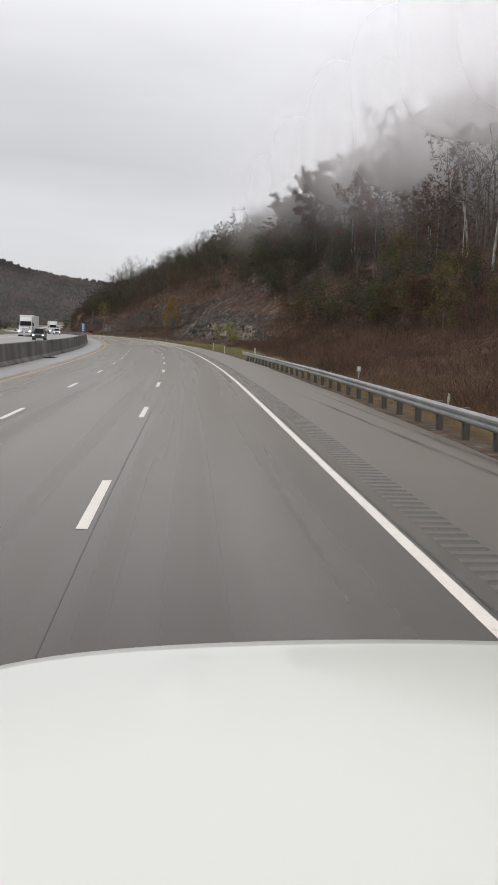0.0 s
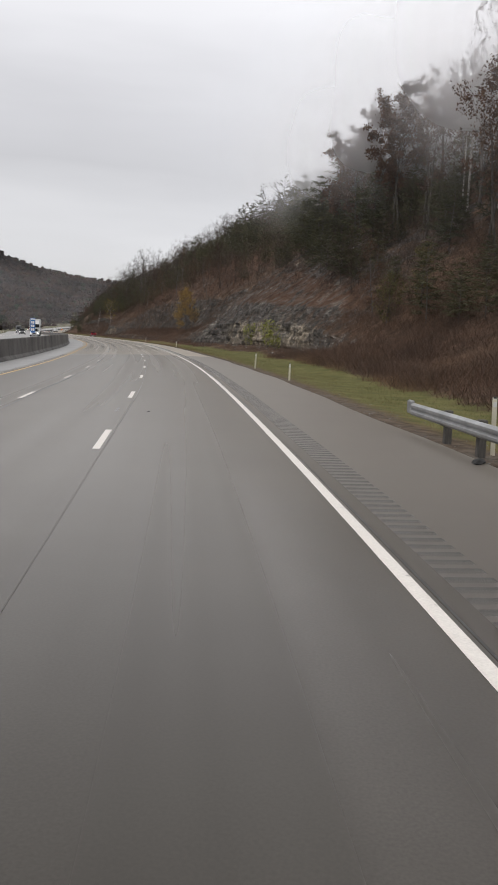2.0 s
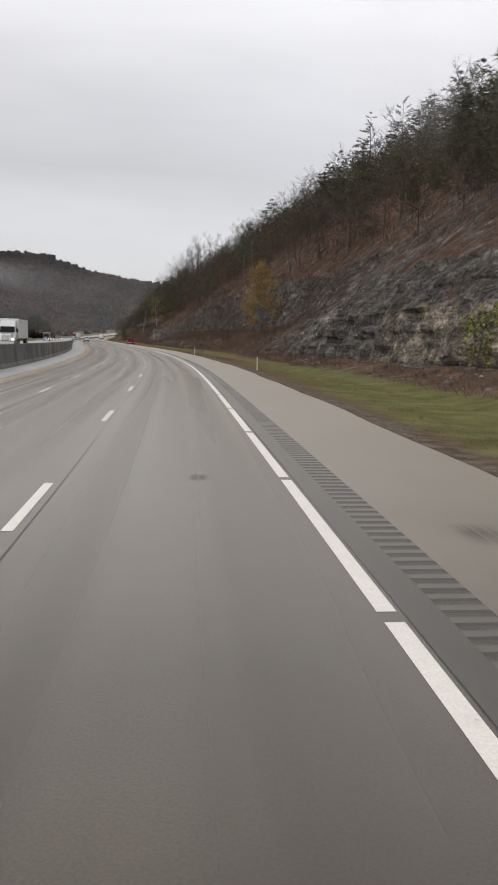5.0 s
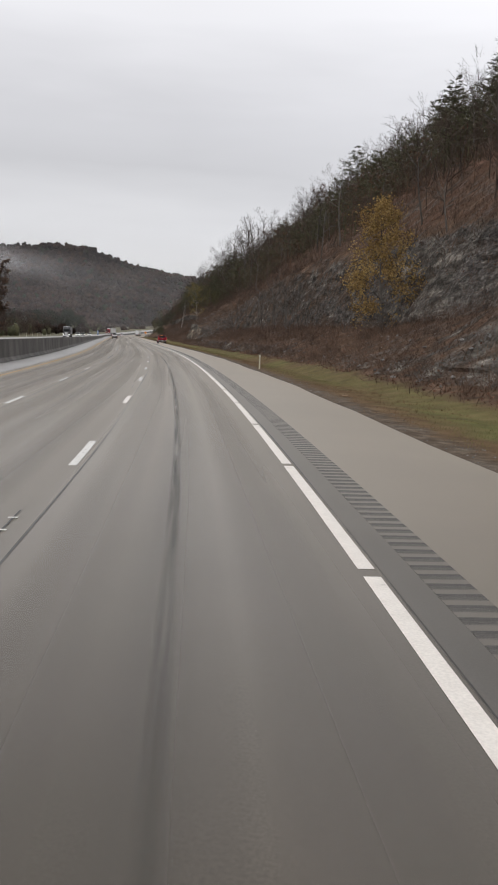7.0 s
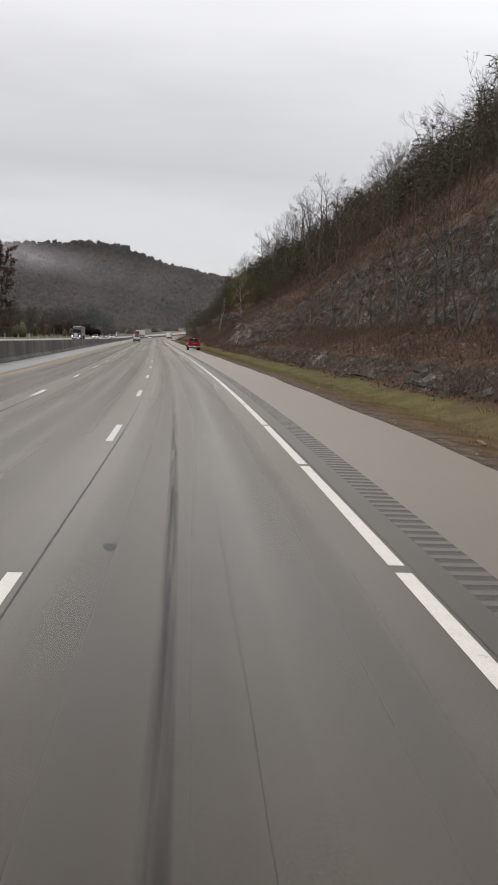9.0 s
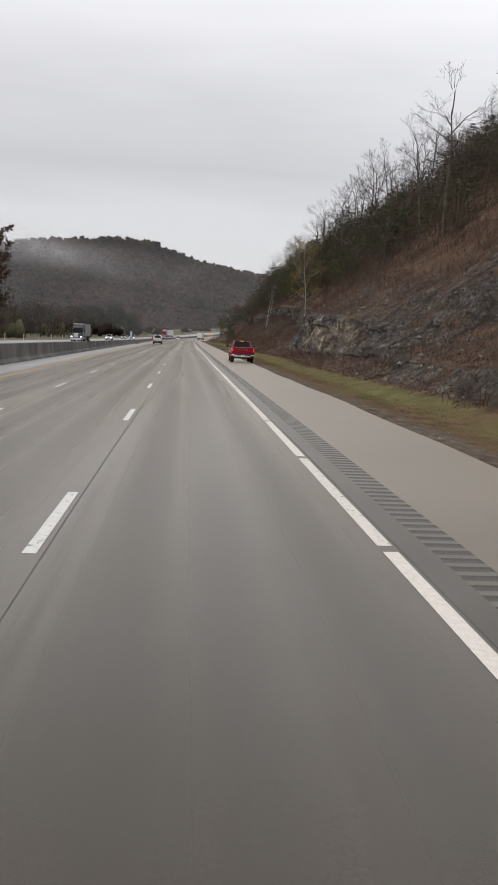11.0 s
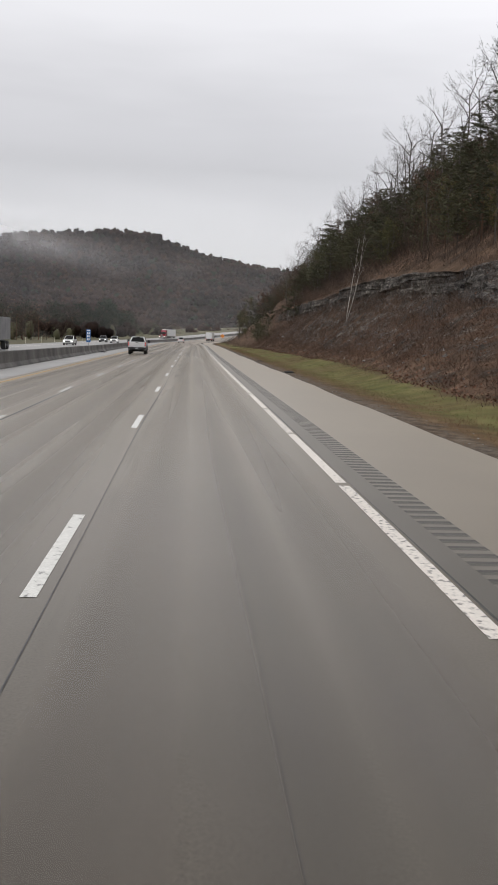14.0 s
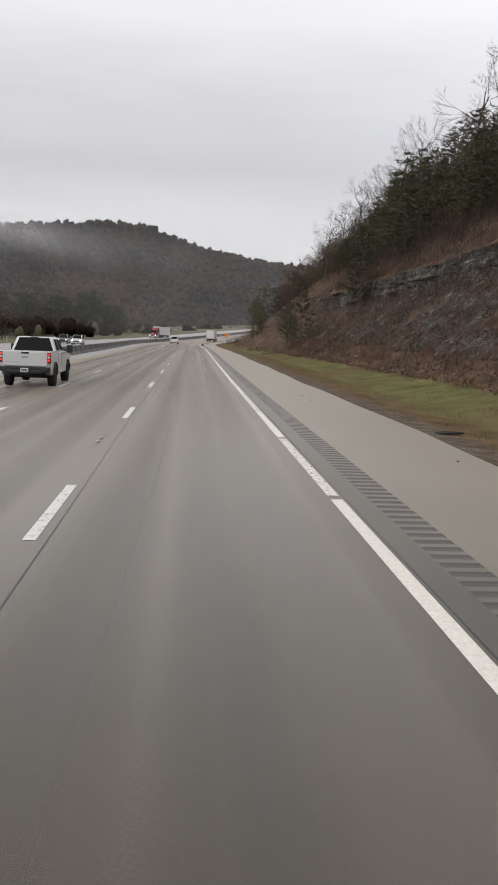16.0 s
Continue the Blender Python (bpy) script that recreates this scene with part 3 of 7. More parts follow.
# ---- terrain on the right: nodes (distance from the edge line, height) of the cross-section at stations ----
SECTIONS = {
    -60: ((9, -.5), (13, .2), (18, 1.2), (26, 3.5), (34, 6.5), (48, 17), (66, 32), (110, 58)),
    60: ((9, -.35), (13.5, .2), (18, 1.3), (26, 4), (34, 7.5), (48, 18), (66, 33), (110, 58)),
    125: ((9, -.3), (15, .3), (19, 1.5), (25, 4.5), (31, 9), (45, 20), (64, 34), (110, 55)),
    145: ((10, -.3), (17, .5), (18.2, 3), (22, 6), (25, 10), (40, 21), (61, 35), (110, 52)),
    162: ((9.5, -.3), (17.6, .8), (18.3, 4.2), (20, 6.8), (24, 9.8), (33, 18), (58, 36), (100, 48)),
    190: ((8.5, -.2), (13.8, .8), (14.6, 4.6), (17.5, 8.2), (25, 14), (31, 19.5), (56, 36), (95, 45)),
    212: ((8, -.15), (12.8, .7), (14.2, 4.2), (17.5, 8), (24, 14), (31, 19.5), (55, 36), (95, 45)),
    240: ((6.8, -.15), (9, .5), (12.4, 1.9), (17, 4.5), (21, 11), (30, 19.5), (54, 36), (95, 45)),
    262: ((6.6, -.15), (8.8, .45), (12, 1.7), (17, 3.6), (21, 11.5), (29, 20), (53, 37), (95, 46)),
    300: ((6.4, -.15), (8.4, .3), (9.6, 1.5), (17, 3.8), (20.5, 12.5), (28.5, 20.5), (52, 37), (95, 46)),
    340: ((6.4, -.15), (8.3, .3), (9.5, 1.5), (16.5, 3.6), (20, 11.5), (28.5, 19.5), (52, 37), (95, 46)),
    362: ((6.3, -.15), (8.2, .3), (9.4, 1.2), (11.5, 3.2), (18.5, 9), (27.5, 18), (51, 36), (95, 45)),
    378: ((6.2, -.15), (8.2, .3), (9.3, .9), (10.6, 4.5), (17.5, 8), (27, 16.5), (50, 35), (95, 45)),
    392: ((6.4, -.15), (8.4, .3), (9.7, .9), (11, 4.8), (17, 8.6), (24, 13), (48, 34), (95, 45)),
    406: ((6.5, -.15), (8.8, .3), (10.6, 1), (11.8, 5), (17, 8.6), (23, 12.5), (47, 33.5), (95, 45)),
    424: ((6.6, -.15), (8.8, .35), (11.2, 1.3), (14.5, 3), (16.5, 6.8), (23, 11.5), (46, 33), (95, 45)),
    433: ((6.6, -.15), (8.8, .4), (11.2, 1.5), (15.4, 3.5), (18, 7.2), (24, 12), (46, 33), (95, 45)),
    465: ((6.8, -.15), (9.8, .45), (12, 1.5), (18.6, 6.5), (19.0, 8.6), (28, 15.5), (45, 31), (95, 45)),
    490: ((6.8, -.15), (9.9, .5), (12, 1.5), (18.7, 7.3), (19.0, 9.6), (28, 16), (44, 30), (95, 44)),
    520: ((6.8, -.12), (9.8, .6), (12, 2.0), (17, 6.5), (17.4, 8.6), (26, 15), (42, 29), (95, 42)),
    556: ((6.5, -.05), (9.5, .4), (12, 2.2), (15.5, 6.0), (16, 8.2), (24, 14), (42, 28), (95, 40)),
    640: ((6, 0), (8.5, .4), (11, 2), (14, 4.2), (17, 7), (25, 14), (44, 29), (95, 42)),
    1200: ((6, 0), (8.5, .4), (11, 2), (14, 4.2), (17, 7), (25, 14), (44, 30), (95, 44)),
}
ST = np.array(sorted(SECTIONS), float)
NODES = np.array([((3.6, -0.04), (4.4, -0.07)) + SECTIONS[k] + ((190, SECTIONS[k][-1][1] + 14),) for k in sorted(SECTIONS)], float)


def section(s):
    """The nodes of the cross-section at s, smoothly between stations."""
    return np.stack([[np.interp(s, ST, NODES[:, k, c]) for c in (0, 1)] for k in range(NODES.shape[1])])


def land(s, d):
    """Height of the ground at distance d to the right of the edge line."""
    nodes = section(s)
    return float(np.interp(d, nodes[:, 0], nodes[:, 1]))


# where the verge's grass ends and the slope's brush begins
FOOT_S = [-60, 40, 80, 112, 130, 155, 175, 215, 240, 270, 300, 377, 400, 436, 450, 475, 540, 600]
FOOT_D = [7.6, 8.0, 9.6, 11.3, 11.5, 12.5, 11, 9.3, 8.4, 8.2, 7.9, 7.6, 8.8, 8.2, 9.6, 9.8, 9.0, 8.0]


def foot(s):
    return np.interp(s, FOOT_S, FOOT_D)


# how rocky, grassy and leaf-strewn each span between nodes is, by station
SPANS = 10
ROCKY = {-60: (0, 0, 0, 0, 0, 0, 0, 0, 0, 0), 130: (0, 0, 0, 0, 0, 0, 0, 0, 0, 0), 150: (0, 0, 0, .9, .5, .3, .5, .1, 0, 0), 200: (0, 0, 0, 1, .8, .42, .55, .1, 0, 0),
         218: (0, 0, 0, .9, .9, .5, .35, 0, 0, 0), 235: (0, 0, 0, .45, .4, .8, .3, 0, 0, 0), 262: (0, 0, 0, .2, .1, .8, .25, 0, 0, 0), 290: (0, 0, 0, .55, .15, .55, .3, 0, 0, 0), 345: (0, 0, 0, .6, .15, .5, .25, 0, 0, 0),
         362: (0, 0, 0, .4, .8, .5, .2, 0, 0, 0), 378: (0, 0, 0, .3, 1, .45, .15, 0, 0, 0), 406: (0, 0, 0, .3, 1, .4, .1, 0, 0, 0), 424: (0, 0, 0, .2, .4, .9, .1, 0, 0, 0), 440: (0, 0, 0, .1, .35, .7, .1, 0, 0, 0),
         465: (0, 0, 0, .2, .5, 1, .1, 0, 0, 0), 525: (0, 0, 0, .2, .5, .9, .1, 0, 0, 0), 556: (0, 0, 0, 0, .25, .8, 0, 0, 0, 0), 575: (0, 0, 0, 0, .2, .2, 0, 0, 0, 0), 1200: (0, 0, 0, 0, .1, .2, 0, 0, 0, 0)}
RK_S, RK = np.array(sorted(ROCKY), float), np.array([ROCKY[k] for k in sorted(ROCKY)])
COUNTS = (2, 7, 7, 13, 16, 22, 18, 16, 14, 4)
LAND_S = np.r_[np.arange(S0, 130, 2.0), np.arange(130, 560, 0.72), np.arange(560, 700, 2.5), np.arange(700, 1200, 8.0)]
rows, rocky, spans = [], [], []
for s in LAND_S:
    nodes = section(s)
    rk = np.array([np.interp(s, RK_S, RK[:, k]) for k in range(SPANS)])
    ds, zs, rr, sp = [], [], [], []
    for k, n in enumerate(COUNTS):
        t = np.arange(n) / n
        ds.append(nodes[k, 0] + t * (nodes[k + 1, 0] - nodes[k, 0]))
        zs.append(nodes[k, 1] + t * (nodes[k + 1, 1] - nodes[k, 1]))
        rr.append(np.full(n, rk[k]))
        sp.append(k + t)
    ds.append([nodes[-1, 0]]), zs.append([nodes[-1, 1]]), rr.append([0.0]), sp.append([SPANS])
    rows.append(np.stack([np.concatenate(ds), np.concatenate(zs)], -1))
    rocky.append(np.concatenate(rr)), spans.append(np.concatenate(sp))
DZ, RKV, SPV = np.stack(rows), np.stack(rocky), np.stack(spans)
RKV[:, 1:-1] = (RKV[:, :-2] + 2 * RKV[:, 1:-1] + RKV[:, 2:]) / 4
SS = np.repeat(LAND_S[:, None], DZ.shape[1], 1)
pt = np.stack([SS, DZ[..., 0], DZ[..., 1]], -1)
# rock stands out in layered ledges and blocks; soil is gently uneven
strata = value_noise(pt * np.array([0.06, 0.2, 1.0]), 0.4, 3, 2)
blocks = value_noise(pt * np.array([1.0, 0.6, 1.0]), 1.5, 7, 3)
coarse = value_noise(pt, 9.0, 11, 2)
steep = np.clip(RKV, 0, 1)
# (blocky steps)
warp = pt[..., 2] + 0.9 * (value_noise(pt, 14.0, 5, 2) - 0.5) + 0.02 * pt[..., 0]
layer = np.floor((warp + 0.15 * np.sin(warp * 2.1)) / 0.62).astype(np.int64)
chunk = np.floor(pt[..., 0] / (1.8 + 3.0 * _lattice(layer, 0, 0, 41)) + 7 * _lattice(layer, 1, 0, 43)).astype(np.int64)
block = _lattice(layer, chunk, 2, 47) + 0.8 * _lattice(layer // 4, chunk // 3, 5, 53)
fissure = np.clip(0.12 - np.abs(value_noise(pt * np.array([1.0, 0.3, 0.25]), 2.6, 59, 2) - 0.5), 0, 1) * 4
jut = steep * (0.40 * (block - 0.9) + 0.25 * (strata - 0.5) + 0.7 * (blocks - 0.5) + 1.7 * (coarse - 0.5) - 0.5 * fissure)
soil = (1 - 0.6 * steep) * np.clip((DZ[..., 0] - 7) / 6, 0, 1) * (0.9 * (value_noise(pt, 4.0, 17, 3) - 0.5) + 1.2 * (coarse - 0.5))
D2 = DZ[..., 0] - 0.95 * jut
Z2 = DZ[..., 1] + 0.12 * jut + 0.6 * soil + np.clip((DZ[..., 0] - 4) / 2, 0, 1) * 0.05 * (value_noise(pt, 1.3, 23, 2) - 0.5)
Z2[:, 0] = -0.05
V = spot(SS, -D2, Z2)
hill = mesh_object("hillside", V.reshape(-1, 3), grid_faces(*V.shape[:2], flip=False), [])
tagged(hill, "steep roadside hillside of layered shale rock, leaf litter and grass verge", "hillside", kind="structure")
def band(x, *ends):
    return np.interp(x, ends, (0, 1, 1, 0))


# pale sandstone beds in the lower walls; bare ruddy earth on the slumped slopes
PALE = 0.62 * band(SS, 148, 156, 190, 206) * band(SPV, 2.8, 3.1, 3.9, 4.3) + 0.5 * band(SS, 364, 370, 402, 410) * band(SPV, 3.95, 4.15, 4.75, 4.98) + 0.35 * band(SS, 150, 165, 240, 265) * band(SPV, 6.0, 6.3, 6.7, 7.0)
RUDDY = band(SS, 140, 150, 205, 226) * band(SPV, 4.3, 4.9, 5.9, 6.3) + 0.7 * band(SS, 225, 240, 380, 400) * band(SPV, 6.0, 6.2, 7.2, 7.6) + 0.6 * band(SS, 432, 445, 540, 556) * band(SPV, 3.2, 3.8, 4.8, 5.0)
for nm, arr in (("rocky", RKV), ("across", DZ[..., 0]), ("rim", DZ[..., 0] - foot(SS)), ("pale", PALE), ("ruddy", RUDDY), ("lush", np.interp(SS, (30, 85, 145, 170, 200), (0.2, 1, 1, 0.5, 0))), ("faded", np.interp(SS, (30, 85, 205, 235, 310, 345, 400), (0.6, 0, 0, 0.55, 0.5, 0.33, 0.42)))):
    at = hill.data.attributes.new(nm, "FLOAT", "POINT")
    at.data.foreach_set("value", np.ascontiguousarray(arr.reshape(-1), dtype=np.float32))


def hillside_material():
    m = bpy.data.materials.new("hillside_ground")
    m.use_nodes = True
    n, l = m.node_tree.nodes, m.node_tree.links
    b = n["Principled BSDF"]
    b.inputs["Roughness"].default_value = 0.95
    b.inputs["Specular IOR Level"].default_value = 0.08
    tc = n.new("ShaderNodeTexCoord")

    def noise_(scale, detail=6.0, stretch=None):
        t = n.new("ShaderNodeTexNoise")
        t.inputs["Scale"].default_value, t.inputs["Detail"].default_value = scale, detail
        if stretch:
            mp = n.new("ShaderNodeMapping")
            mp.inputs["Scale"].default_value = stretch
            l.new(tc.outputs["Object"], mp.inputs[0])
            l.new(mp.outputs[0], t.inputs["Vector"])
        else:
            l.new(tc.outputs["Object"], t.inputs["Vector"])
        return t.outputs["Fac"]

    def ramp_(fac, stops):
        r = n.new("ShaderNodeValToRGB")
        while len(r.color_ramp.elements) < len(stops):
            r.color_ramp.elements.new(0.5)
        for e, (p, c) in zip(r.color_ramp.elements, stops):
            e.position, e.color = p, (*c, 1)
        l.new(fac, r.inputs[0])
        return r.outputs[0]

    def mix_(fac, a, c):
        x = n.new("ShaderNodeMix")
        x.data_type = "RGBA"
        l.new(fac, x.inputs[0]), l.new(a, x.inputs[6]), l.new(c, x.inputs[7])
        return x.outputs[2]

    def math_(op, a, c, clamp=False):
        x = n.new("ShaderNodeMath")
        x.operation, x.use_clamp = op, clamp
        for i, v in enumerate((a, c)):
            if isinstance(v, (int, float)):
                x.inputs[i].default_value = v
            else:
                l.new(v, x.inputs[i])
        return x.outputs[0]

    def step_(v, lo, hi):
        x = n.new("ShaderNodeMapRange")
        x.inputs["From Min"].default_value, x.inputs["From Max"].default_value = lo, hi
        l.new(v, x.inputs[0])
        return x.outputs[0]

    def attr_(name):
        a = n.new("ShaderNodeAttribute")
        a.attribute_name = name
        return a.outputs["Fac"]

    litter = ramp_(noise_(0.9, 9), [(0.25, (0.046, 0.031, 0.023)), (0.45, (0.092, 0.060, 0.042)), (0.6, (0.148, 0.094, 0.065)), (0.8, (0.235, 0.160, 0.112))])
    earth = ramp_(noise_(0.35, 8), [(0.3, (0.064, 0.044, 0.032)), (0.5, (0.115, 0.077, 0.054)), (0.7, (0.211, 0.138, 0.090))])
    soil_c = mix_(step_(noise_(0.06, 3), 0.45, 0.62), litter, earth)
    clay = ramp_(noise_(0.5, 9), [(0.3, (0.058, 0.036, 0.026)), (0.5, (0.128, 0.074, 0.050)), (0.7, (0.218, 0.134, 0.092))])
    soil_c = mix_(step_(math_("ADD", attr_("ruddy"), math_("MULTIPLY", math_("SUBTRACT", noise_(0.3, 6), 0.5), 1.8)), 0.3, 0.8), soil_c, clay)
    rock_a = ramp_(noise_(0.7, 12, (0.7, 0.7, 2.2)), [(0.25, (0.046, 0.041, 0.038)), (0.45, (0.095, 0.086, 0.077)), (0.60, (0.15, 0.136, 0.119)), (0.74, (0.28, 0.255, 0.22))])
    rock_b = ramp_(noise_(2.4, 9, (0.5, 0.5, 2.2)), [(0.3, (0.042, 0.039, 0.038)), (0.55, (0.095, 0.087, 0.081)), (0.8, (0.20, 0.18, 0.155))])
    rock_c = mix_(step_(noise_(0.12, 3), 0.4, 0.6), rock_a, rock_b)
    sand = ramp_(noise_(0.9, 12, (0.8, 0.8, 1.9)), [(0.28, (0.075, 0.066, 0.055)), (0.45, (0.185, 0.158, 0.125)), (0.58, (0.30, 0.252, 0.195)), (0.72, (0.42, 0.36, 0.28))])
    rock_c = mix_(step_(math_("ADD", attr_("pale"), math_("MULTIPLY", math_("SUBTRACT", noise_(0.35, 6), 0.5), 1.6)), 0.3, 0.75), rock_c, sand)
    seep = n.new("ShaderNodeMapRange")
    seep.inputs["From Min"].default_value, seep.inputs["From Max"].default_value = 0.36, 0.62
    seep.inputs["To Min"].default_value, seep.inputs["To Max"].default_value = 0.72, 1.10
    l.new(noise_(1.2, 6, (1.0, 1.0, 0.16)), seep.inputs[0])
    wet = n.new("ShaderNodeVectorMath")
    wet.operation = "SCALE"
    l.new(rock_c, wet.inputs[0]), l.new(seep.outputs[0], wet.inputs["Scale"])
    rock_c = wet.outputs[0]
    # hard speckle of chips, cracks and lichen
    chip = n.new("ShaderNodeMapRange")
    chip.inputs["From Min"].default_value, chip.inputs["From Max"].default_value = 0.35, 0.65
    chip.inputs["To Min"].default_value, chip.inputs["To Max"].default_value = 0.75, 1.60
    l.new(noise_(3.2, 14, (1.0, 1.0, 2.0)), chip.inputs[0])
    worn = n.new("ShaderNodeVectorMath")
    worn.operation = "SCALE"
    l.new(rock_c, worn.inputs[0]), l.new(chip.outputs[0], worn.inputs["Scale"])
    rock_c = worn.outputs[0]
    rock_f = step_(math_("ADD", attr_("rocky"), math_("MULTIPLY", math_("SUBTRACT", noise_(0.5, 7), 0.5), 1.6)), 0.25, 0.6)
    base = mix_(rock_f, soil_c, rock_c)
    grass = ramp_(noise_(0.7, 8), [(0.25, (0.080, 0.074, 0.034)), (0.5, (0.132, 0.130, 0.050)), (0.75, (0.205, 0.180, 0.080))])
    dry = ramp_(noise_(0.8, 8), [(0.3, (0.075, 0.05, 0.03)), (0.55, (0.15, 0.098, 0.055)), (0.8, (0.22, 0.16, 0.10))])
    grass = mix_(step_(math_("ADD", attr_("faded"), math_("MULTIPLY", math_("SUBTRACT", noise_(0.11, 5), 0.5), 1.6)), 0.25, 0.8), grass, dry)
    stony = ramp_(noise_(9.0, 8), [(0.3, (0.066, 0.056, 0.047)), (0.5, (0.125, 0.109, 0.093)), (0.72, (0.26, 0.232, 0.20))])
    d = math_("ADD", attr_("across"), math_("MULTIPLY", math_("SUBTRACT", noise_(0.45, 6), 0.5), 2.6))
    ragged = math_("MULTIPLY", math_("SUBTRACT", noise_(0.6, 8), 0.5), 2.2)
    base = mix_(step_(math_("ADD", attr_("rim"), ragged), -0.5, 0.5), mix_(step_(math_("ADD", d, math_("MULTIPLY", attr_("lush"), 1.5)), 5.3, 6.6), dry, grass), base)
    dirt = ramp_(noise_(2.2, 8), [(0.3, (0.062, 0.046, 0.034)), (0.5, (0.115, 0.088, 0.066)), (0.72, (0.20, 0.162, 0.128))])
    edge = math_("ADD", attr_("across"), math_("MULTIPLY", math_("SUBTRACT", noise_(1.1, 8), 0.5), 1.5))
    base = mix_(step_(edge, 4.35, 5.0), mix_(step_(noise_(0.5, 5), 0.52, 0.68), dirt, stony), base)
    l.new(base, b.inputs["Base Color"])
    bp = n.new("ShaderNodeBump")
    bp.inputs["Strength"].default_value, bp.inputs["Distance"].default_value = 0.8, 0.35
    # broken blocks: cells of two sizes stand at different depths, with rough faces
    height = math_("MULTIPLY", noise_(1.5, 9, (0.9, 0.9, 2.6)), math_("ADD", math_("MULTIPLY", step_(d, 10.5, 13.0), 0.72), 0.08))
    height = math_("ADD", height, math_("MULTIPLY", noise_(9.0, 9), 0.22))
    # joints wander: the cells' places are bent by noise
    bend_n, bend_v, bend_a = n.new("ShaderNodeTexNoise"), n.new("ShaderNodeVectorMath"), n.new("ShaderNodeVectorMath")
    bend_n.inputs["Scale"].default_value, bend_n.inputs["Detail"].default_value = 0.9, 5.0
    bend_v.operation, bend_v.inputs["Scale"].default_value = "SCALE", 1.5
    l.new(tc.outputs["Object"], bend_n.inputs["Vector"]), l.new(bend_n.outputs["Color"], bend_v.inputs[0])
    l.new(tc.outputs["Object"], bend_a.inputs[0]), l.new(bend_v.outputs[0], bend_a.inputs[1])
    for scale, amount in ((0.45, 0.45), (1.3, 0.4), (4.2, 0.22)):
        vo, mp = n.new("ShaderNodeTexVoronoi"), n.new("ShaderNodeMapping")
        mp.inputs["Scale"].default_value = (0.8, 0.8, 1.7)
        vo.inputs["Scale"].default_value, vo.inputs["Randomness"].default_value = scale, 0.9
        l.new(bend_a.outputs[0], mp.inputs[0]), l.new(mp.outputs[0], vo.inputs["Vector"])
        sp = n.new("ShaderNodeSeparateColor")
        l.new(vo.outputs["Color"], sp.inputs[0])
        height = math_("ADD", height, math_("MULTIPLY", math_("MULTIPLY", sp.outputs[0], amount), rock_f))
        tone = n.new("ShaderNodeMapRange")
        tone.inputs["To Min"].default_value, tone.inputs["To Max"].default_value = 0.74, 1.28
        l.new(sp.outputs[1], tone.inputs[0])
        vm = n.new("ShaderNodeVectorMath")
        vm.operation = "SCALE"
        l.new(base, vm.inputs[0]), l.new(tone.outputs[0], vm.inputs["Scale"])
        base = mix_(rock_f, base, vm.outputs[0])
        # dirt in the open joints between blocks
        ve = n.new("ShaderNodeTexVoronoi")
        ve.feature = "DISTANCE_TO_EDGE"
        ve.inputs["Scale"].default_value, ve.inputs["Randomness"].default_value = scale, 0.9
        l.new(mp.outputs[0], ve.inputs["Vector"])
        gap = n.new("ShaderNodeMapRange")
        gap.inputs["From Max"].default_value, gap.inputs["To Min"].default_value = 0.05, 0.72
        l.new(ve.outputs["Distance"], gap.inputs[0])
        vg = n.new("ShaderNodeVectorMath")
        vg.operation = "SCALE"
        l.new(base, vg.inputs[0]), l.new(gap.outputs[0], vg.inputs["Scale"])
        base = mix_(rock_f, base, vg.outputs[0])
        height = math_("ADD", height, math_("MULTIPLY", math_("MULTIPLY", gap.outputs[0], amount), rock_f))
    l.new(base, b.inputs["Base Color"])
    l.new(height, bp.inputs["Height"])
    l.new(bp.outputs[0], b.inputs["Normal"])
    return m


hill.data.materials.append(hillside_material())

# ---- land on the left: verge, then valley floor; and the wooded ridge beyond ----
M_FIELD = material("rough_verge", [(0.3, (0.05, 0.045, 0.025)), (0.5, (0.085, 0.08, 0.036)), (0.75, (0.14, 0.105, 0.06))], scale=0.15, rough=0.95, fine=0.25, fine_scale=2.0, stain=0.3, stain_scale=0.03)
M_FOREST_FLOOR = material("forest_floor", [(0.3, (0.022, 0.015, 0.013)), (0.5, (0.032, 0.021, 0.018)), (0.75, (0.048, 0.032, 0.026))], scale=0.05, rough=0.98, fine=0.3, fine_scale=0.6, spec=0.03)
verge_left = ribbon("verge_left", ALL, [(120.0, lambda s: opp(s) - 2.2), (70.0, lambda s: opp(s) - 1.2), (44.0, lambda s: opp(s) - 0.3), (36.0, lambda s: opp(s) + 0.0), (31.5, lambda s: opp(s) + 0.08)], M_FIELD)
tagged(verge_left, "rough grass verge beyond the opposite carriageway", "verge", kind="structure")
g = 3800.0
ground = mesh_object("ground", [(-g, -g, -3.5), (g, -g, -3.5), (g, g, -3.5), (-g, g, -3.5)], [(0, 1, 2, 3)], M_FOREST_FLOOR)
tagged(ground, "wide dark valley floor reaching to the horizon", "ground", kind="structure")

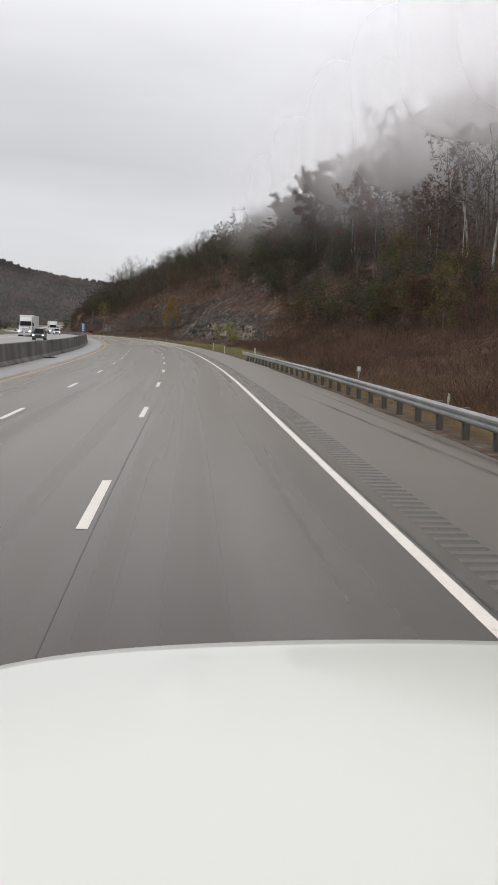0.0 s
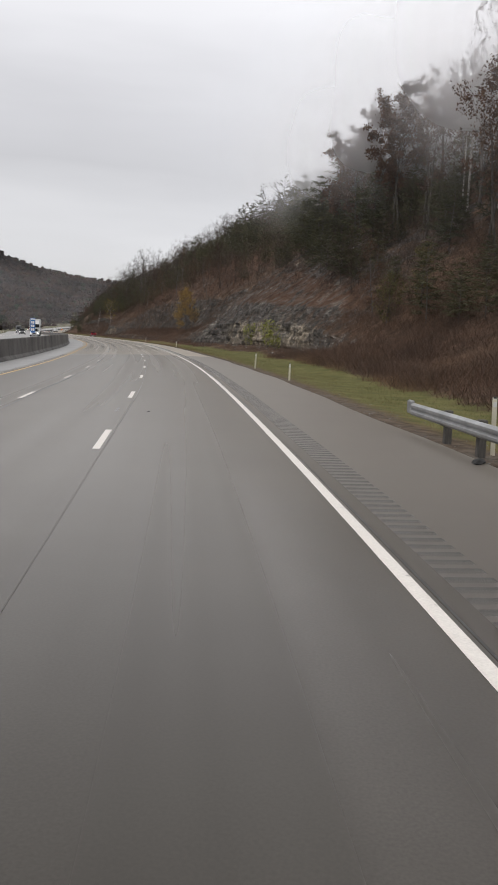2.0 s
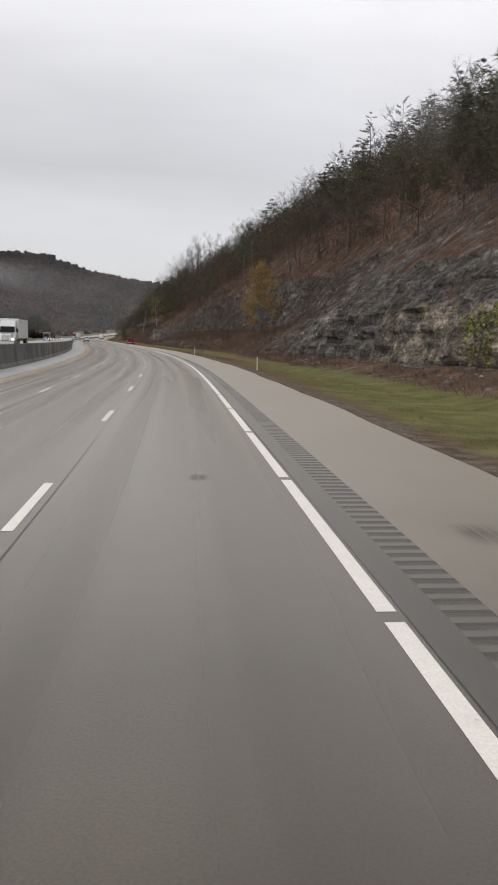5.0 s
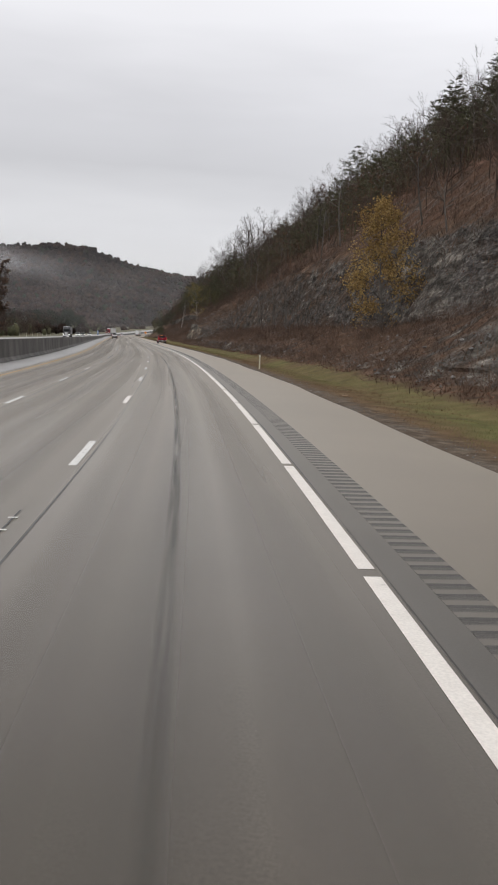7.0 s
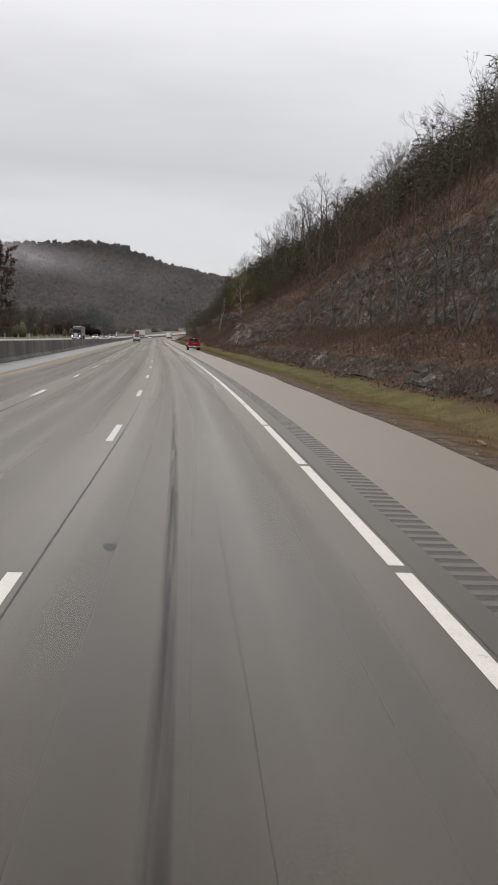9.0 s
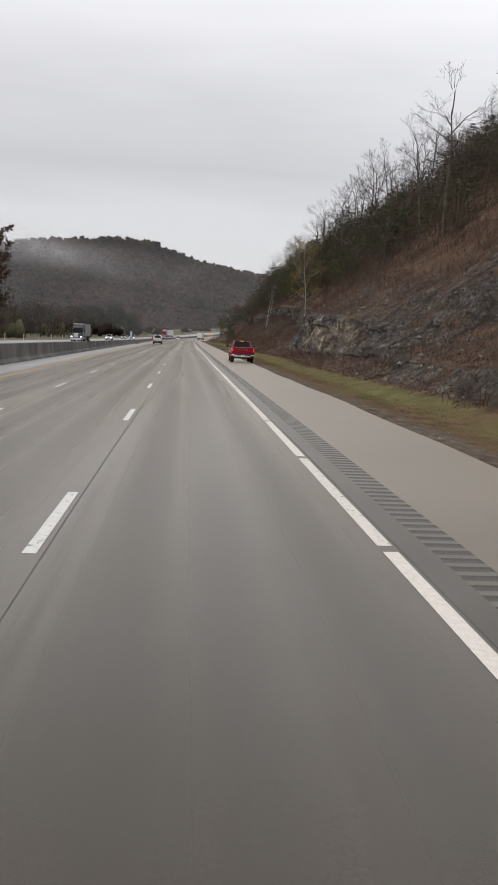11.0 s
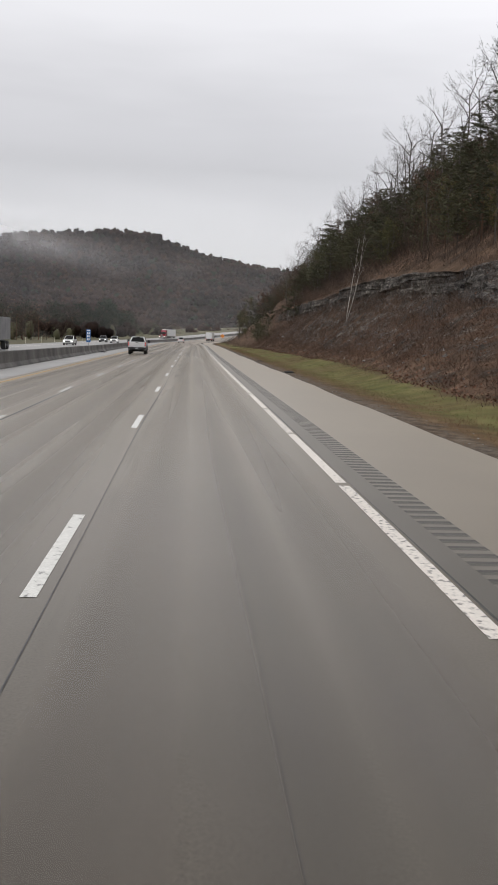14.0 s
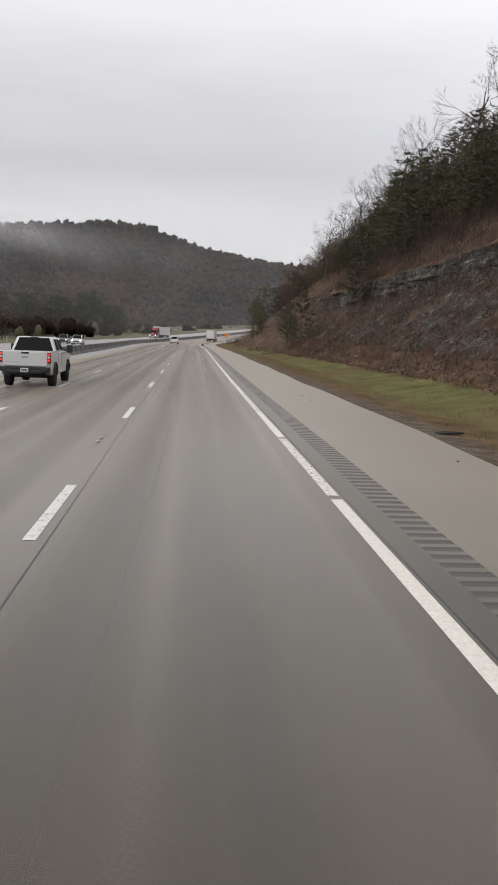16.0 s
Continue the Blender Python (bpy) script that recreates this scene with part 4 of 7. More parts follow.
RIDGE = np.array([(-1500, 640, 96), (-1050, 900, 100), (-800, 1060, 92), (-690, 1143, 93), (-650, 1171, 103), (-573, 1218, 113), (-528, 1243, 112), (-505, 1254, 103), (-475, 1269, 90), (-445, 1283, 85), (-405, 1301, 78), (-330, 1335, 72), (-200, 1400, 72), (60, 1480, 80), (500, 1500, 90)], float)
RX = np.interp(np.linspace(0, 1, 400), np.linspace(0, 1, len(RIDGE)), RIDGE[:, 0])
RY = np.interp(np.linspace(0, 1, 400), np.linspace(0, 1, len(RIDGE)), RIDGE[:, 1])
RZ = np.interp(np.linspace(0, 1, 400), np.linspace(0, 1, len(RIDGE)), RIDGE[:, 2])


def ridge_height(x, y):
    """Height of the far wooded ridge over the valley floor."""
    x, y = np.asarray(x, float), np.asarray(y, float)
    d2 = (x[..., None] - RX) ** 2 + (y[..., None] - RY) ** 2
    k = d2.argmin(-1)
    t = np.clip(np.sqrt(d2.min(-1)) / 400, 0, 1)
    p = np.stack([x, y, 0 * x], -1)
    return -3.6 + (RZ[k] + 3.6) * (1 - t) ** 1.25 * (1.0 + (0.5 * t + 0.06) * (value_noise(p, 130, 31, 3) - 0.5)) 


gx, gy = np.meshgrid(np.linspace(-1700, 700, 110), np.linspace(500, 1900, 80))
gz = ridge_height(gx, gy)
# keep it off the road's corridor
cl = np.sqrt(((gx[..., None] - LINE_X[::8]) ** 2 + (gy[..., None] - LINE_Y[::8]) ** 2).min(-1))
keep = np.clip((cl - 60) / 120, 0, 1)
gz = -3.7 + (gz + 3.7) * keep
ridge = mesh_object("far_ridge", np.stack([gx, gy, gz], -1).reshape(-1, 3), grid_faces(*gx.shape), M_FOREST_FLOOR)
tagged(ridge, "distant steep ridge under leafless late autumn woods", "ridge", kind="structure")


def far_land(x, y):
    c = np.sqrt(((LINE_X[::8] - x) ** 2 + (LINE_Y[::8] - y) ** 2).min())
    return -3.7 + (float(ridge_height(x, y)) + 3.7) * min(1, max(0, (c - 60) / 120))


# ---- trees: wood (trunk and limbs) and crown (twigs, leaves or needles) ----
class Shape:
    """Collects vertices and faces of one mesh."""

    def __init__(self):
        self.v, self.f = [], []

    def tube(self, p0, p1, r0, r1, sides=5):
        p0, p1 = Vector(p0), Vector(p1)
        ax = (p1 - p0).normalized()
        x = ax.orthogonal().normalized()
        y = ax.cross(x)
        b = len(self.v)
        for p, r in ((p0, r0), (p1, r1)):
            for k in range(sides):
                a = 2 * math.pi * k / sides
                self.v.append(p + r * (math.cos(a) * x + math.sin(a) * y))
        for k in range(sides):
            j = (k + 1) % sides
            self.f.append((b + k, b + j, b + sides + j, b + sides + k))

    def blade(self, p, way, length, width, rng):
        p, way = Vector(p), Vector(way).normalized()
        side = way.cross(Vector((rng.uniform(-1, 1), rng.uniform(-1, 1), rng.uniform(-1, 1)))).normalized() * width / 2
        b = len(self.v)
        self.v += [p - side, p + side, p + way * length]
        self.f.append((b, b + 1, b + 2))

    def leaf(self, p, size, rng):
        p = Vector(p)
        a = Vector((rng.gauss(0, 1), rng.gauss(0, 1), rng.gauss(0, 0.7))).normalized()
        c = a.orthogonal().normalized()
        c.rotate(Matrix.Rotation(rng.uniform(0, 6.28), 3, a))
        e = a.cross(c)
        b = len(self.v)
        w = size * rng.uniform(0.7, 1.3)
        self.v += [p - c * w * 0.5, p + e * w * 0.35, p + c * w * 0.5, p - e * w * 0.35]
        self.f.append((b, b + 1, b + 2, b + 3))

    def put(self, name, mat, parent=None, smooth=False):
        return mesh_object(name, np.array([tuple(v) for v in self.v]), self.f, mat, parent, smooth=smooth)


def bent(way, rng, amount):
    w = Vector(way) + Vector((rng.uniform(-1, 1), rng.uniform(-1, 1), rng.uniform(-1, 1))) * amount
    return w.normalized()


def deciduous(name, seed, height, spread, label, bare=True, leaf_mat=None, leaves=0, leaf_size=0.3, first=0.35, limbs=13, subs=5, twigs=6, girth=0.011, bark=None, stems=1, twig_w=0.028, narrow=0.0, lift=(0.35, 1.0), cone=False, splay=0.42):
    """A broad-leaved tree: tapered trunk, limbs, branches, and a crown of fine twigs and any leaves left on it."""
    rng = random.Random(seed)
    wood, crown, leafy = Shape(), Shape(), Shape()
    tips = []
    for st in range(stems):
        p, way = Vector((0, 0, -0.4)), Vector((0, 0, 1))
        if stems > 1:
            a = 2 * math.pi * st / stems + rng.uniform(-.4, .4)
            way = Vector((math.cos(a) * splay, math.sin(a) * splay, 1)).normalized()
        h = height * rng.uniform(0.8, 1.0) if stems > 1 else height
        r, segs = height * girth / (1 if stems == 1 else 1.6), 7
        pts = [(p.copy(), r)]
        for k in range(segs):
            way = (bent(way, rng, 0.09) + Vector((0, 0, 0.10))).normalized()
            p = p + way * ((h + 0.4) / segs)
            pts.append((p.copy(), r * (1 - (k + 1) / segs) ** 0.8 + 0.012))
        for (a, ra), (b, rb) in zip(pts, pts[1:]):
            wood.tube(a, b, ra, rb, 6)
        for k in range(limbs):
            t = first + (0.97 - first) * (k + rng.random()) / limbs
            i = min(segs - 1, int(t * segs))
            q = pts[i][0].lerp(pts[i + 1][0], t * segs - i)
            az = k * 2.4 + rng.uniform(-.5, .5)
            up = rng.uniform(*lift) + narrow + 0.5 * t
            lw = Vector((math.cos(az), math.sin(az), up)).normalized()
            length = spread * (0.45 + 0.75 * math.sin(math.pi * min(1, (1 - t) / (1 - first) * 0.8 + 0.12))) * rng.uniform(0.7, 1.1)
            if cone:
                length = spread * (0.16 + 0.95 * (1 - t)) * min(1.0, 0.62 + 2.0 * t) * rng.uniform(0.75, 1.08)
            lr = max(0.015, pts[i][1] * 0.42)
            ll = []
            for g in range(4):
                ll.append((q.copy(), lr * (1 - g / 4.6)))
                lw = (bent(lw, rng, 0.22) + Vector((0, 0, 0.10))).normalized()
                q = q + lw * length / 4
            ll.append((q.copy(), 0.008))
            for (a, ra), (b, rb) in zip(ll, ll[1:]):
                wood.tube(a, b, ra, rb, 4)
            for m in range(subs):
                f = rng.uniform(0.25, 1.0)
                j = min(3, int(f * 4))
                sp = ll[j][0].lerp(ll[j + 1][0], f * 4 - j)
                sw = bent(lw, rng, 0.85)
                sl = length * rng.uniform(0.25, 0.5)
                e = sp + sw * sl
                knee = sp.lerp(e, 0.5) + Vector((rng.uniform(-1, 1), rng.uniform(-1, 1), rng.uniform(-0.3, 1))) * sl * 0.12
                wood.blade(sp, knee - sp, (knee - sp).length * 1.1, 0.034, rng)
                wood.blade(knee, e - knee, (e - knee).length, 0.022, rng)
                for w in range(twigs):
                    f = rng.uniform(0.1, 1.0)
                    tp = sp.lerp(knee, f * 2) if f < 0.5 else knee.lerp(e, f * 2 - 1)
                    tw = bent(sw, rng, 0.75)
                    tl = rng.uniform(0.35, 0.95) * min(1.0, height / 10)
                    crown.blade(tp, tw, tl, twig_w, rng)
                    tips.append(tp + tw * tl * rng.uniform(0.3, 1.0))
                    crown.blade(tp + tw * tl * rng.uniform(0.25, 0.8), bent(tw, rng, 0.9), tl * rng.uniform(0.5, 0.8), twig_w * 0.7, rng)
    tree = new(name)
    tagged(tree, label, "tree")
    wood.put("trunk", bark or M_BARK, tree, smooth=True)
    if leaves:
        for k in range(leaves):
            leafy.leaf(rng.choice(tips) + Vector((rng.gauss(0, .25), rng.gauss(0, .25), rng.gauss(0, .25))), leaf_size, rng)
        leafy.put("foliage", leaf_mat, tree)
    crown.put("crown", M_TWIG, tree)
    return tree


def branching(name, seed, height, spread, label, fork=0.34, limbs=6, depth=5, girth=0.013, twig_w=0.026, bark=None, leaf_mat=None, leaves=0, leaf_size=0.25):
    """A broad-crowned tree: the trunk forks into limbs, and every branch divides again and again into finer ones that fill a rounded crown."""
    rng = random.Random(seed)
    wood, crown, leafy, tips = Shape(), Shape(), Shape(), []
    mid = Vector((0, 0, height * (fork + 1) / 2 + 0.04 * height))
    half = Vector((spread, spread, height * (1 - fork) / 2 * 1.05))

    def out_of(p):
        d = p - mid
        return (d.x / half.x) ** 2 + (d.y / half.y) ** 2 + (d.z / half.z) ** 2

    def grow(p, way, length, r, level):
        q = p
        for k in range(2):
            way = bent(way, rng, 0.16)
            e = q + way * length / 2
            if level <= 1:
                wood.tube(q, e, r * (1 - 0.2 * k), r * (0.8 - 0.2 * k), 4)
            elif level <= 3:
                wood.blade(q, way, length * 0.62, max(twig_w, 1.7 * r), rng)
            else:
                crown.blade(q, way, length * 0.62, twig_w * (1.0 if level == 4 else 0.75), rng)
            q = e
        if level >= depth:
            tips.append(q.copy())
            return
        far = out_of(q)
        kids = 3 if rng.random() < 0.90 else 2
        for k in range(kids):
            w = bent(way, rng, 0.34 if k == 0 else 0.80)
            w = (w + 0.16 * (q - mid).normalized() + Vector((0, 0, 0.08))).normalized()
            ratio = rng.uniform(0.62, 0.84) * (1.0 if far < 0.8 else 0.62)
            grow(q - way * length * (0 if k == 0 else rng.uniform(0, 0.35)), w, length * ratio, r * 0.58, level + 1)

    p, way, r = Vector((0, 0, -0.4)), Vector((0, 0, 1)), height * girth
    top = height * (fork + 0.30)
    pts = [(p.copy(), r)]
    for k in range(6):
        way = (bent(way, rng, 0.10) + Vector((0, 0, 0.12))).normalized()
        p = p + way * (top + 0.4) / 6
        pts.append((p.copy(), r * (1 - 0.11 * (k + 1))))
    for (a, ra), (b, rb) in zip(pts, pts[1:]):
        wood.tube(a, b, ra, rb, 6)
    for k in range(limbs):
        f = fork / (fork + 0.30) + (1 - fork / (fork + 0.30)) * (k + 0.6 * rng.random()) / (limbs - 0.4)
        i = min(5, int(f * 6))
        q = pts[i][0].lerp(pts[i + 1][0], min(1, f * 6 - i))
        az = k * 2.4 + rng.uniform(-0.4, 0.4)
        w = Vector((math.cos(az), math.sin(az), 0.45 + 1.1 * (k / limbs))).normalized()
        grow(q, w, spread * rng.uniform(0.42, 0.56), r * 0.45, 1)
    tree = new(name)
    tagged(tree, label, "tree")
    wood.put("trunk", bark or M_BARK, tree, smooth=True)
    if leaves:
        for k in range(leaves):
            leafy.leaf(rng.choice(tips) + Vector((rng.gauss(0, .2), rng.gauss(0, .2), rng.gauss(0, .2))), leaf_size, rng)
        leafy.put("foliage", leaf_mat, tree)
    crown.put("crown", M_TWIG, tree)
    return tree


def conifer(name, seed, height, spread, label, first=0.12, levels=20, droop=0.25, ragged=0.2, whorl=7, tuft=16):
    """A needle tree: straight trunk with whorls of needled boughs."""
    rng = random.Random(seed)
    wood, needles = Shape(), Shape()
    r = height * 0.011
    pts = [Vector((rng.uniform(-.05, .05) * k, rng.uniform(-.05, .05) * k, -0.4 + (height + 0.4) * k / 6)) for k in range(7)]
    for k in range(6):
        wood.tube(pts[k], pts[k + 1], r * (1 - k / 6.3), r * (1 - (k + 1) / 6.3), 6)
    for k in range(levels):
        t = first + (1 - first) * (k + rng.uniform(0, .8)) / levels
        z = height * t
        for m in range(whorl):
            if rng.random() < ragged:
                continue
            az = rng.uniform(0, 6.28)
            length = spread * (1 - t ** 3.0) ** 0.85 * rng.uniform(0.55, 1.2) + 0.3
            p = Vector((0, 0, z)) + pts[min(6, int(t * 6))] * Vector((1, 1, 0)).length * 0
            way = Vector((math.cos(az), math.sin(az), 0.35 - droop * rng.uniform(0.6, 1.6)))
            e = p + way * length
            wood.blade(p, way, length, 0.05, rng)
            for n in range(tuft):
                f = rng.uniform(0.2, 1.0)
                q = p.lerp(e, f)
                s = 1 if n % 2 else -1
                sw = Vector((-math.sin(az) * s, math.cos(az) * s, rng.uniform(-.35, .25))) + way * 0.8
                needles.blade(q, bent(sw, rng, 0.6), (0.26 + 0.26 * length * (1 - f * 0.6)) * rng.uniform(0.7, 1.2), 0.085 + 0.010 * length, rng)
    tree = new(name)
    tagged(tree, label, "tree")
    wood.put("trunk", M_BARK, tree, smooth=True)
    needles.put("crown", M_NEEDLE, tree)
    return tree


def pine(name, seed, height, label):
    """A tall thin pine: bare lower stem, and flat tufted boughs above."""
    rng = random.Random(seed)
    wood, needles = Shape(), Shape()
    p, pts = Vector((0, 0, -0.4)), []
    for k in range(8):
        pts.append(p.copy())
        p = p + Vector((rng.uniform(-.12, .12), rng.uniform(-.12, .12), (height + 0.4) / 7))
    for k in range(7):
        wood.tube(pts[k], pts[k + 1], height * 0.012 * (1 - k / 7.5), height * 0.012 * (1 - (k + 1) / 7.5), 6)
    for k in range(24):
        t = rng.uniform(0.5, 1.0)
        i = min(6, int(t * 7))
        q = pts[i].lerp(pts[i + 1], t * 7 - i)
        az = rng.uniform(0, 6.28)
        length = (1.15 - t) * height * 0.30 * rng.uniform(0.6, 1.2) + 0.4
        e = q + Vector((math.cos(az), math.sin(az), rng.uniform(0, .5))) * length
        wood.tube(q, e, 0.03, 0.01, 3)
        for n in range(26):
            needles.blade(q.lerp(e, rng.uniform(.45, 1.05)), (rng.uniform(-1, 1), rng.uniform(-1, 1), rng.uniform(-.2, .9)), rng.uniform(.25, .55), 0.14, rng)
    tree = new(name)
    tagged(tree, label, "tree")
    wood.put("trunk", M_BARK, tree, smooth=True)
    needles.put("crown", M_NEEDLE, tree)
    return tree


PARK = Matrix.Translation((0, 0, -400))
kinds_tall = [branching("oak_tree", 11 + k, 14.5 + 1.4 * k, 4.4, "tall leafless hardwood tree with grey trunk on the hillside", fork=0.45, limbs=6, girth=0.011, twig_w=0.04) for k in range(4)]
kinds_rust = [deciduous("oak_tree", 31 + k, 15.5 + 1.6 * k, 4.2, "tall hardwood tree still holding russet brown leaves", first=0.35, limbs=14, subs=5, twigs=4, twig_w=0.04, leaf_mat=M_RUST, leaves=2600, leaf_size=0.22) for k in range(3)]
kinds_bare = [branching("bare_tree", 51 + k, 8 + 1.2 * k, 3.6 + 0.25 * k, "leafless spreading hillside tree with grey trunk and fine twigs", fork=0.26 + 0.04 * k, limbs=5 + k % 2, twig_w=0.030) for k in range(5)]
kinds_broad = [branching("bare_tree", 151 + k, 11 + 1.3 * k, 5.0 + 0.4 * k, "broad-crowned leafless tree standing dark on the hill crest", fork=0.24, limbs=7, twig_w=0.036) for k in range(3)]
kinds_multi = [deciduous("bare_tree", 71 + k, 6 + k, 2.0, "leafless many-stemmed shrubby tree on the rocky slope", first=0.25, limbs=6, subs=4, twigs=5, stems=4, girth=0.012, twig_w=0.026) for k in range(3)]
kinds_olive = [deciduous("small_tree", 81 + k, 6 + 1.5 * k, 2.2, "small tree with faded olive and rust autumn leaves", first=0.15, limbs=13, subs=5, twigs=3, leaf_mat=M_OLIVE if k % 2 == 0 else M_RUST, leaves=1800, leaf_size=0.19) for k in range(4)]
kinds_conifer = [conifer("conifer_tree", 91 + k, 6.5 + 1.1 * k, 2.1 + 0.3 * k, "dark green conifer on the steep hillside", levels=15 + k, droop=-0.15 + 0.1 * k) for k in range(5)]
kinds_pine = [pine("pine_tree", 111 + k, 12 + 1.5 * k, "tall thin pine with tufted boughs on the ridge line") for k in range(3)]


def plant(kinds, s, d, rng, scale=(0.85, 1.15), group="", sink=0.15, z=None):
    k = rng.choice(kinds)
    p = spot(s, -d, land(s, d) - sink if z is None else z)
    sc = rng.uniform(*scale)
    m = Matrix.Translation(p) @ Matrix.Rotation(rng.uniform(0, 6.28), 4, "Z") @ Matrix.Rotation(rng.uniform(-.05, .05), 4, "X") @ Matrix.Diagonal((sc, sc, sc * rng.uniform(0.92, 1.1), 1))
    c = copy_thing(k, m)
    c.matrix_basis = m
    if group:
        tagged(c, group=group)
    return c


def scatter(kinds, n, s_range, d_range, rng, gap=2.6, taken=None, **kw):
    taken = taken if taken is not None else []
    tries = 0
    while n and tries < 4000:
        tries += 1
        s, d = rng.uniform(*s_range), rng.uniform(*d_range)
        if any((s - a) ** 2 + (d - b) ** 2 < gap * gap for a, b in taken):
            continue
        taken.append((s, d))
        plant(kinds, s, d, rng, **kw)
        n -= 1


rng = random.Random(5)
woods = []
# tall wood where the walk begins
scatter(kinds_tall + kinds_rust[:1], 95, (20, 160), (33, 62), rng, 3.6, woods, group="hillside wood")
scatter(kinds_rust, 26, (60, 170), (30, 56), rng, 3.4, woods, group="hillside wood")
for s, d, h, seed in ((172, 29, 16.5, 261), (177, 33, 17.5, 263), (165, 33, 18, 267)):
    t = deciduous("oak_tree", seed, 0.92 * h, 5.2, "tall broad-crowned oak thick with russet brown leaves", lift=(0.1, 0.7), first=0.28, limbs=20, subs=6, twigs=4, twig_w=0.03, leaf_mat=M_RUST, leaves=12500, leaf_size=0.30)
    t.matrix_basis = Matrix.Translation(spot(s, -d, land(s, d) - 0.2))
    tagged(t, group="hillside wood")
    woods.append((s, d))
scatter(kinds_conifer, 40, (85, 168), (23, 40), rng, 2.4, woods, scale=(0.45, 0.9), group="hillside wood")
scatter(kinds_olive, 12, (45, 140), (20, 33), rng, 3.5, woods, scale=(0.6, 1.0), group="hillside wood")
# conifer belt above the rock cut, bare trees along the crest
scatter(kinds_conifer, 70, (155, 345), (31, 56), rng, 2.5, woods, scale=(0.75, 1.15), group="conifer belt")
scatter(kinds_conifer, 14, (150, 250), (24, 32), rng, 2.5, woods, scale=(0.3, 0.6), group="conifer belt")
scatter(kinds_bare, 58, (170, 420), (44, 64), rng, 3.0, woods, scale=(0.65, 1.0), group="crest trees")
scatter(kinds_pine, 9, (300, 420), (48, 60), rng, 4.0, woods, scale=(0.85, 1.1), group="crest trees")
scatter(kinds_bare, 60, (255, 480), (21, 44), rng, 2.7, woods, scale=(0.6, 0.95), group="slope trees")
scatter(kinds_conifer, 34, (330, 480), (27, 46), rng, 2.7, woods, scale=(0.5, 0.95), group="slope trees")
scatter(kinds_bare, 44, (400, 660), (30, 52), rng, 2.8, woods, scale=(0.8, 1.2), group="crest trees")
scatter(kinds_conifer, 14, (440, 640), (22, 50), rng, 2.7, woods, scale=(0.4, 0.8), group="slope trees")
scatter(kinds_olive, 16, (330, 560), (20, 40), rng, 3.0, woods, scale=(0.5, 0.9), group="slope trees")
scatter(kinds_bare + kinds_conifer[:2] + kinds_olive, 64, (555, 860), (11, 46), rng, 2.8, woods, scale=(0.7, 1.1), group="slope trees")
scatter(kinds_conifer + kinds_bare[2:], 20, (470, 570), (25, 44), rng, 2.2, woods, scale=(0.75, 1.15), group="slope trees")
scatter(kinds_conifer + kinds_bare[2:], 28, (400, 470), (25, 44), rng, 2.2, woods, scale=(0.65, 1.0), group="slope trees")
scatter(kinds_conifer, 70, (455, 600), (22, 40), rng, 1.9, woods, scale=(0.7, 1.1), group="slope trees")
scatter(kinds_broad, 34, (270, 480), (40, 58), rng, 4.5, woods, scale=(0.8, 1.1), group="crest trees")
scatter(kinds_broad + kinds_tall, 46, (395, 640), (25, 42), rng, 3.2, woods, scale=(0.75, 1.0), group="crest trees")
scatter(kinds_tall, 18, (455, 560), (29, 42), rng, 3.4, woods, scale=(0.9, 1.15), group="crest trees")
scatter(kinds_conifer[2:], 16, (150, 205), (25, 34), rng, 2.6, woods, scale=(0.9, 1.35), group="conifer belt")
# bare trees on the bench behind the low rock wall
for s, d, k, sc in ((306, 16.2, 2, .9), (309, 16.8, 3, .8), (313, 16, 1, .9), (318, 16.5, 3, .85), (323, 15.8, 0, .9), (330, 16.4, 4, .75), (338, 15.8, 2, .8), (349, 15.5, 1, .8), (286, 15.8, 0, .7), (293, 16.2, 1, .6)):
    plant([kinds_bare[k]], s, d, rng, (sc, sc), group="bench trees")
for s, d, k, sc in ((300, 15.2, 2, 1.05), (315, 14.5, 1, .7), (296, 16.0, 0, .8), (270, 15, 0, .7), (345, 14.5, 1, .8), (455, 15.5, 0, .5), (232, 15.8, 1, .55), (222, 17, 0, .5)):
    plant([kinds_multi[k]], s, d, rng, (sc, sc), group="bench trees")
# bushes and a conifer where the cut ends
for s, d, sc in ((548, 11.5, .55), (556, 10.5, .5), (566, 11, .6), (540, 15.5, .85), (536, 19, .7), (575, 12, .7)):
    plant([kinds_conifer[1]], s, d, rng, (sc, sc), group="bend conifers")

# single trees with a look of their own
golden = deciduous("golden_tree", 201, 10.4, 4.5, "tall tree with golden orange autumn leaves before the rock cut", first=0.03, limbs=30, subs=6, twigs=5, leaf_mat=M_GOLD, leaves=9500, leaf_size=0.17, girth=0.010, lift=(0.1, 0.5), cone=True)
golden.matrix_basis = Matrix.Translation(spot(261, -16.0, land(261, 16.0) - 0.1))
for k, (s, d, h) in enumerate(((179, 14.3, 3.1), (167.3, 15.3, 3.6), (164.6, 15.7, 2.2))):
    t = deciduous("young_tree", 211 + k, h, 1.3, "young tree with yellow green leaves before the rock wall", lift=(0.0, 0.5), first=0.25, limbs=9, subs=4, twigs=3, leaf_mat=M_LIME, leaves=300, leaf_size=0.24, girth=0.009)
    t.matrix_basis = Matrix.Translation(spot(s, -d, land(s, d) - 0.1))
    tagged(t, group="young trees at the wall")
birchy = deciduous("slender_tree", 221, 12.0, 2.9, "slender pale-stemmed tree with amber and olive leaves", lift=(0.0, 0.5), first=0.33, limbs=18, subs=5, twigs=3, leaf_mat=M_AMBERLEAF, leaves=2100, leaf_size=0.18, bark=M_PALEBARK, girth=0.006)
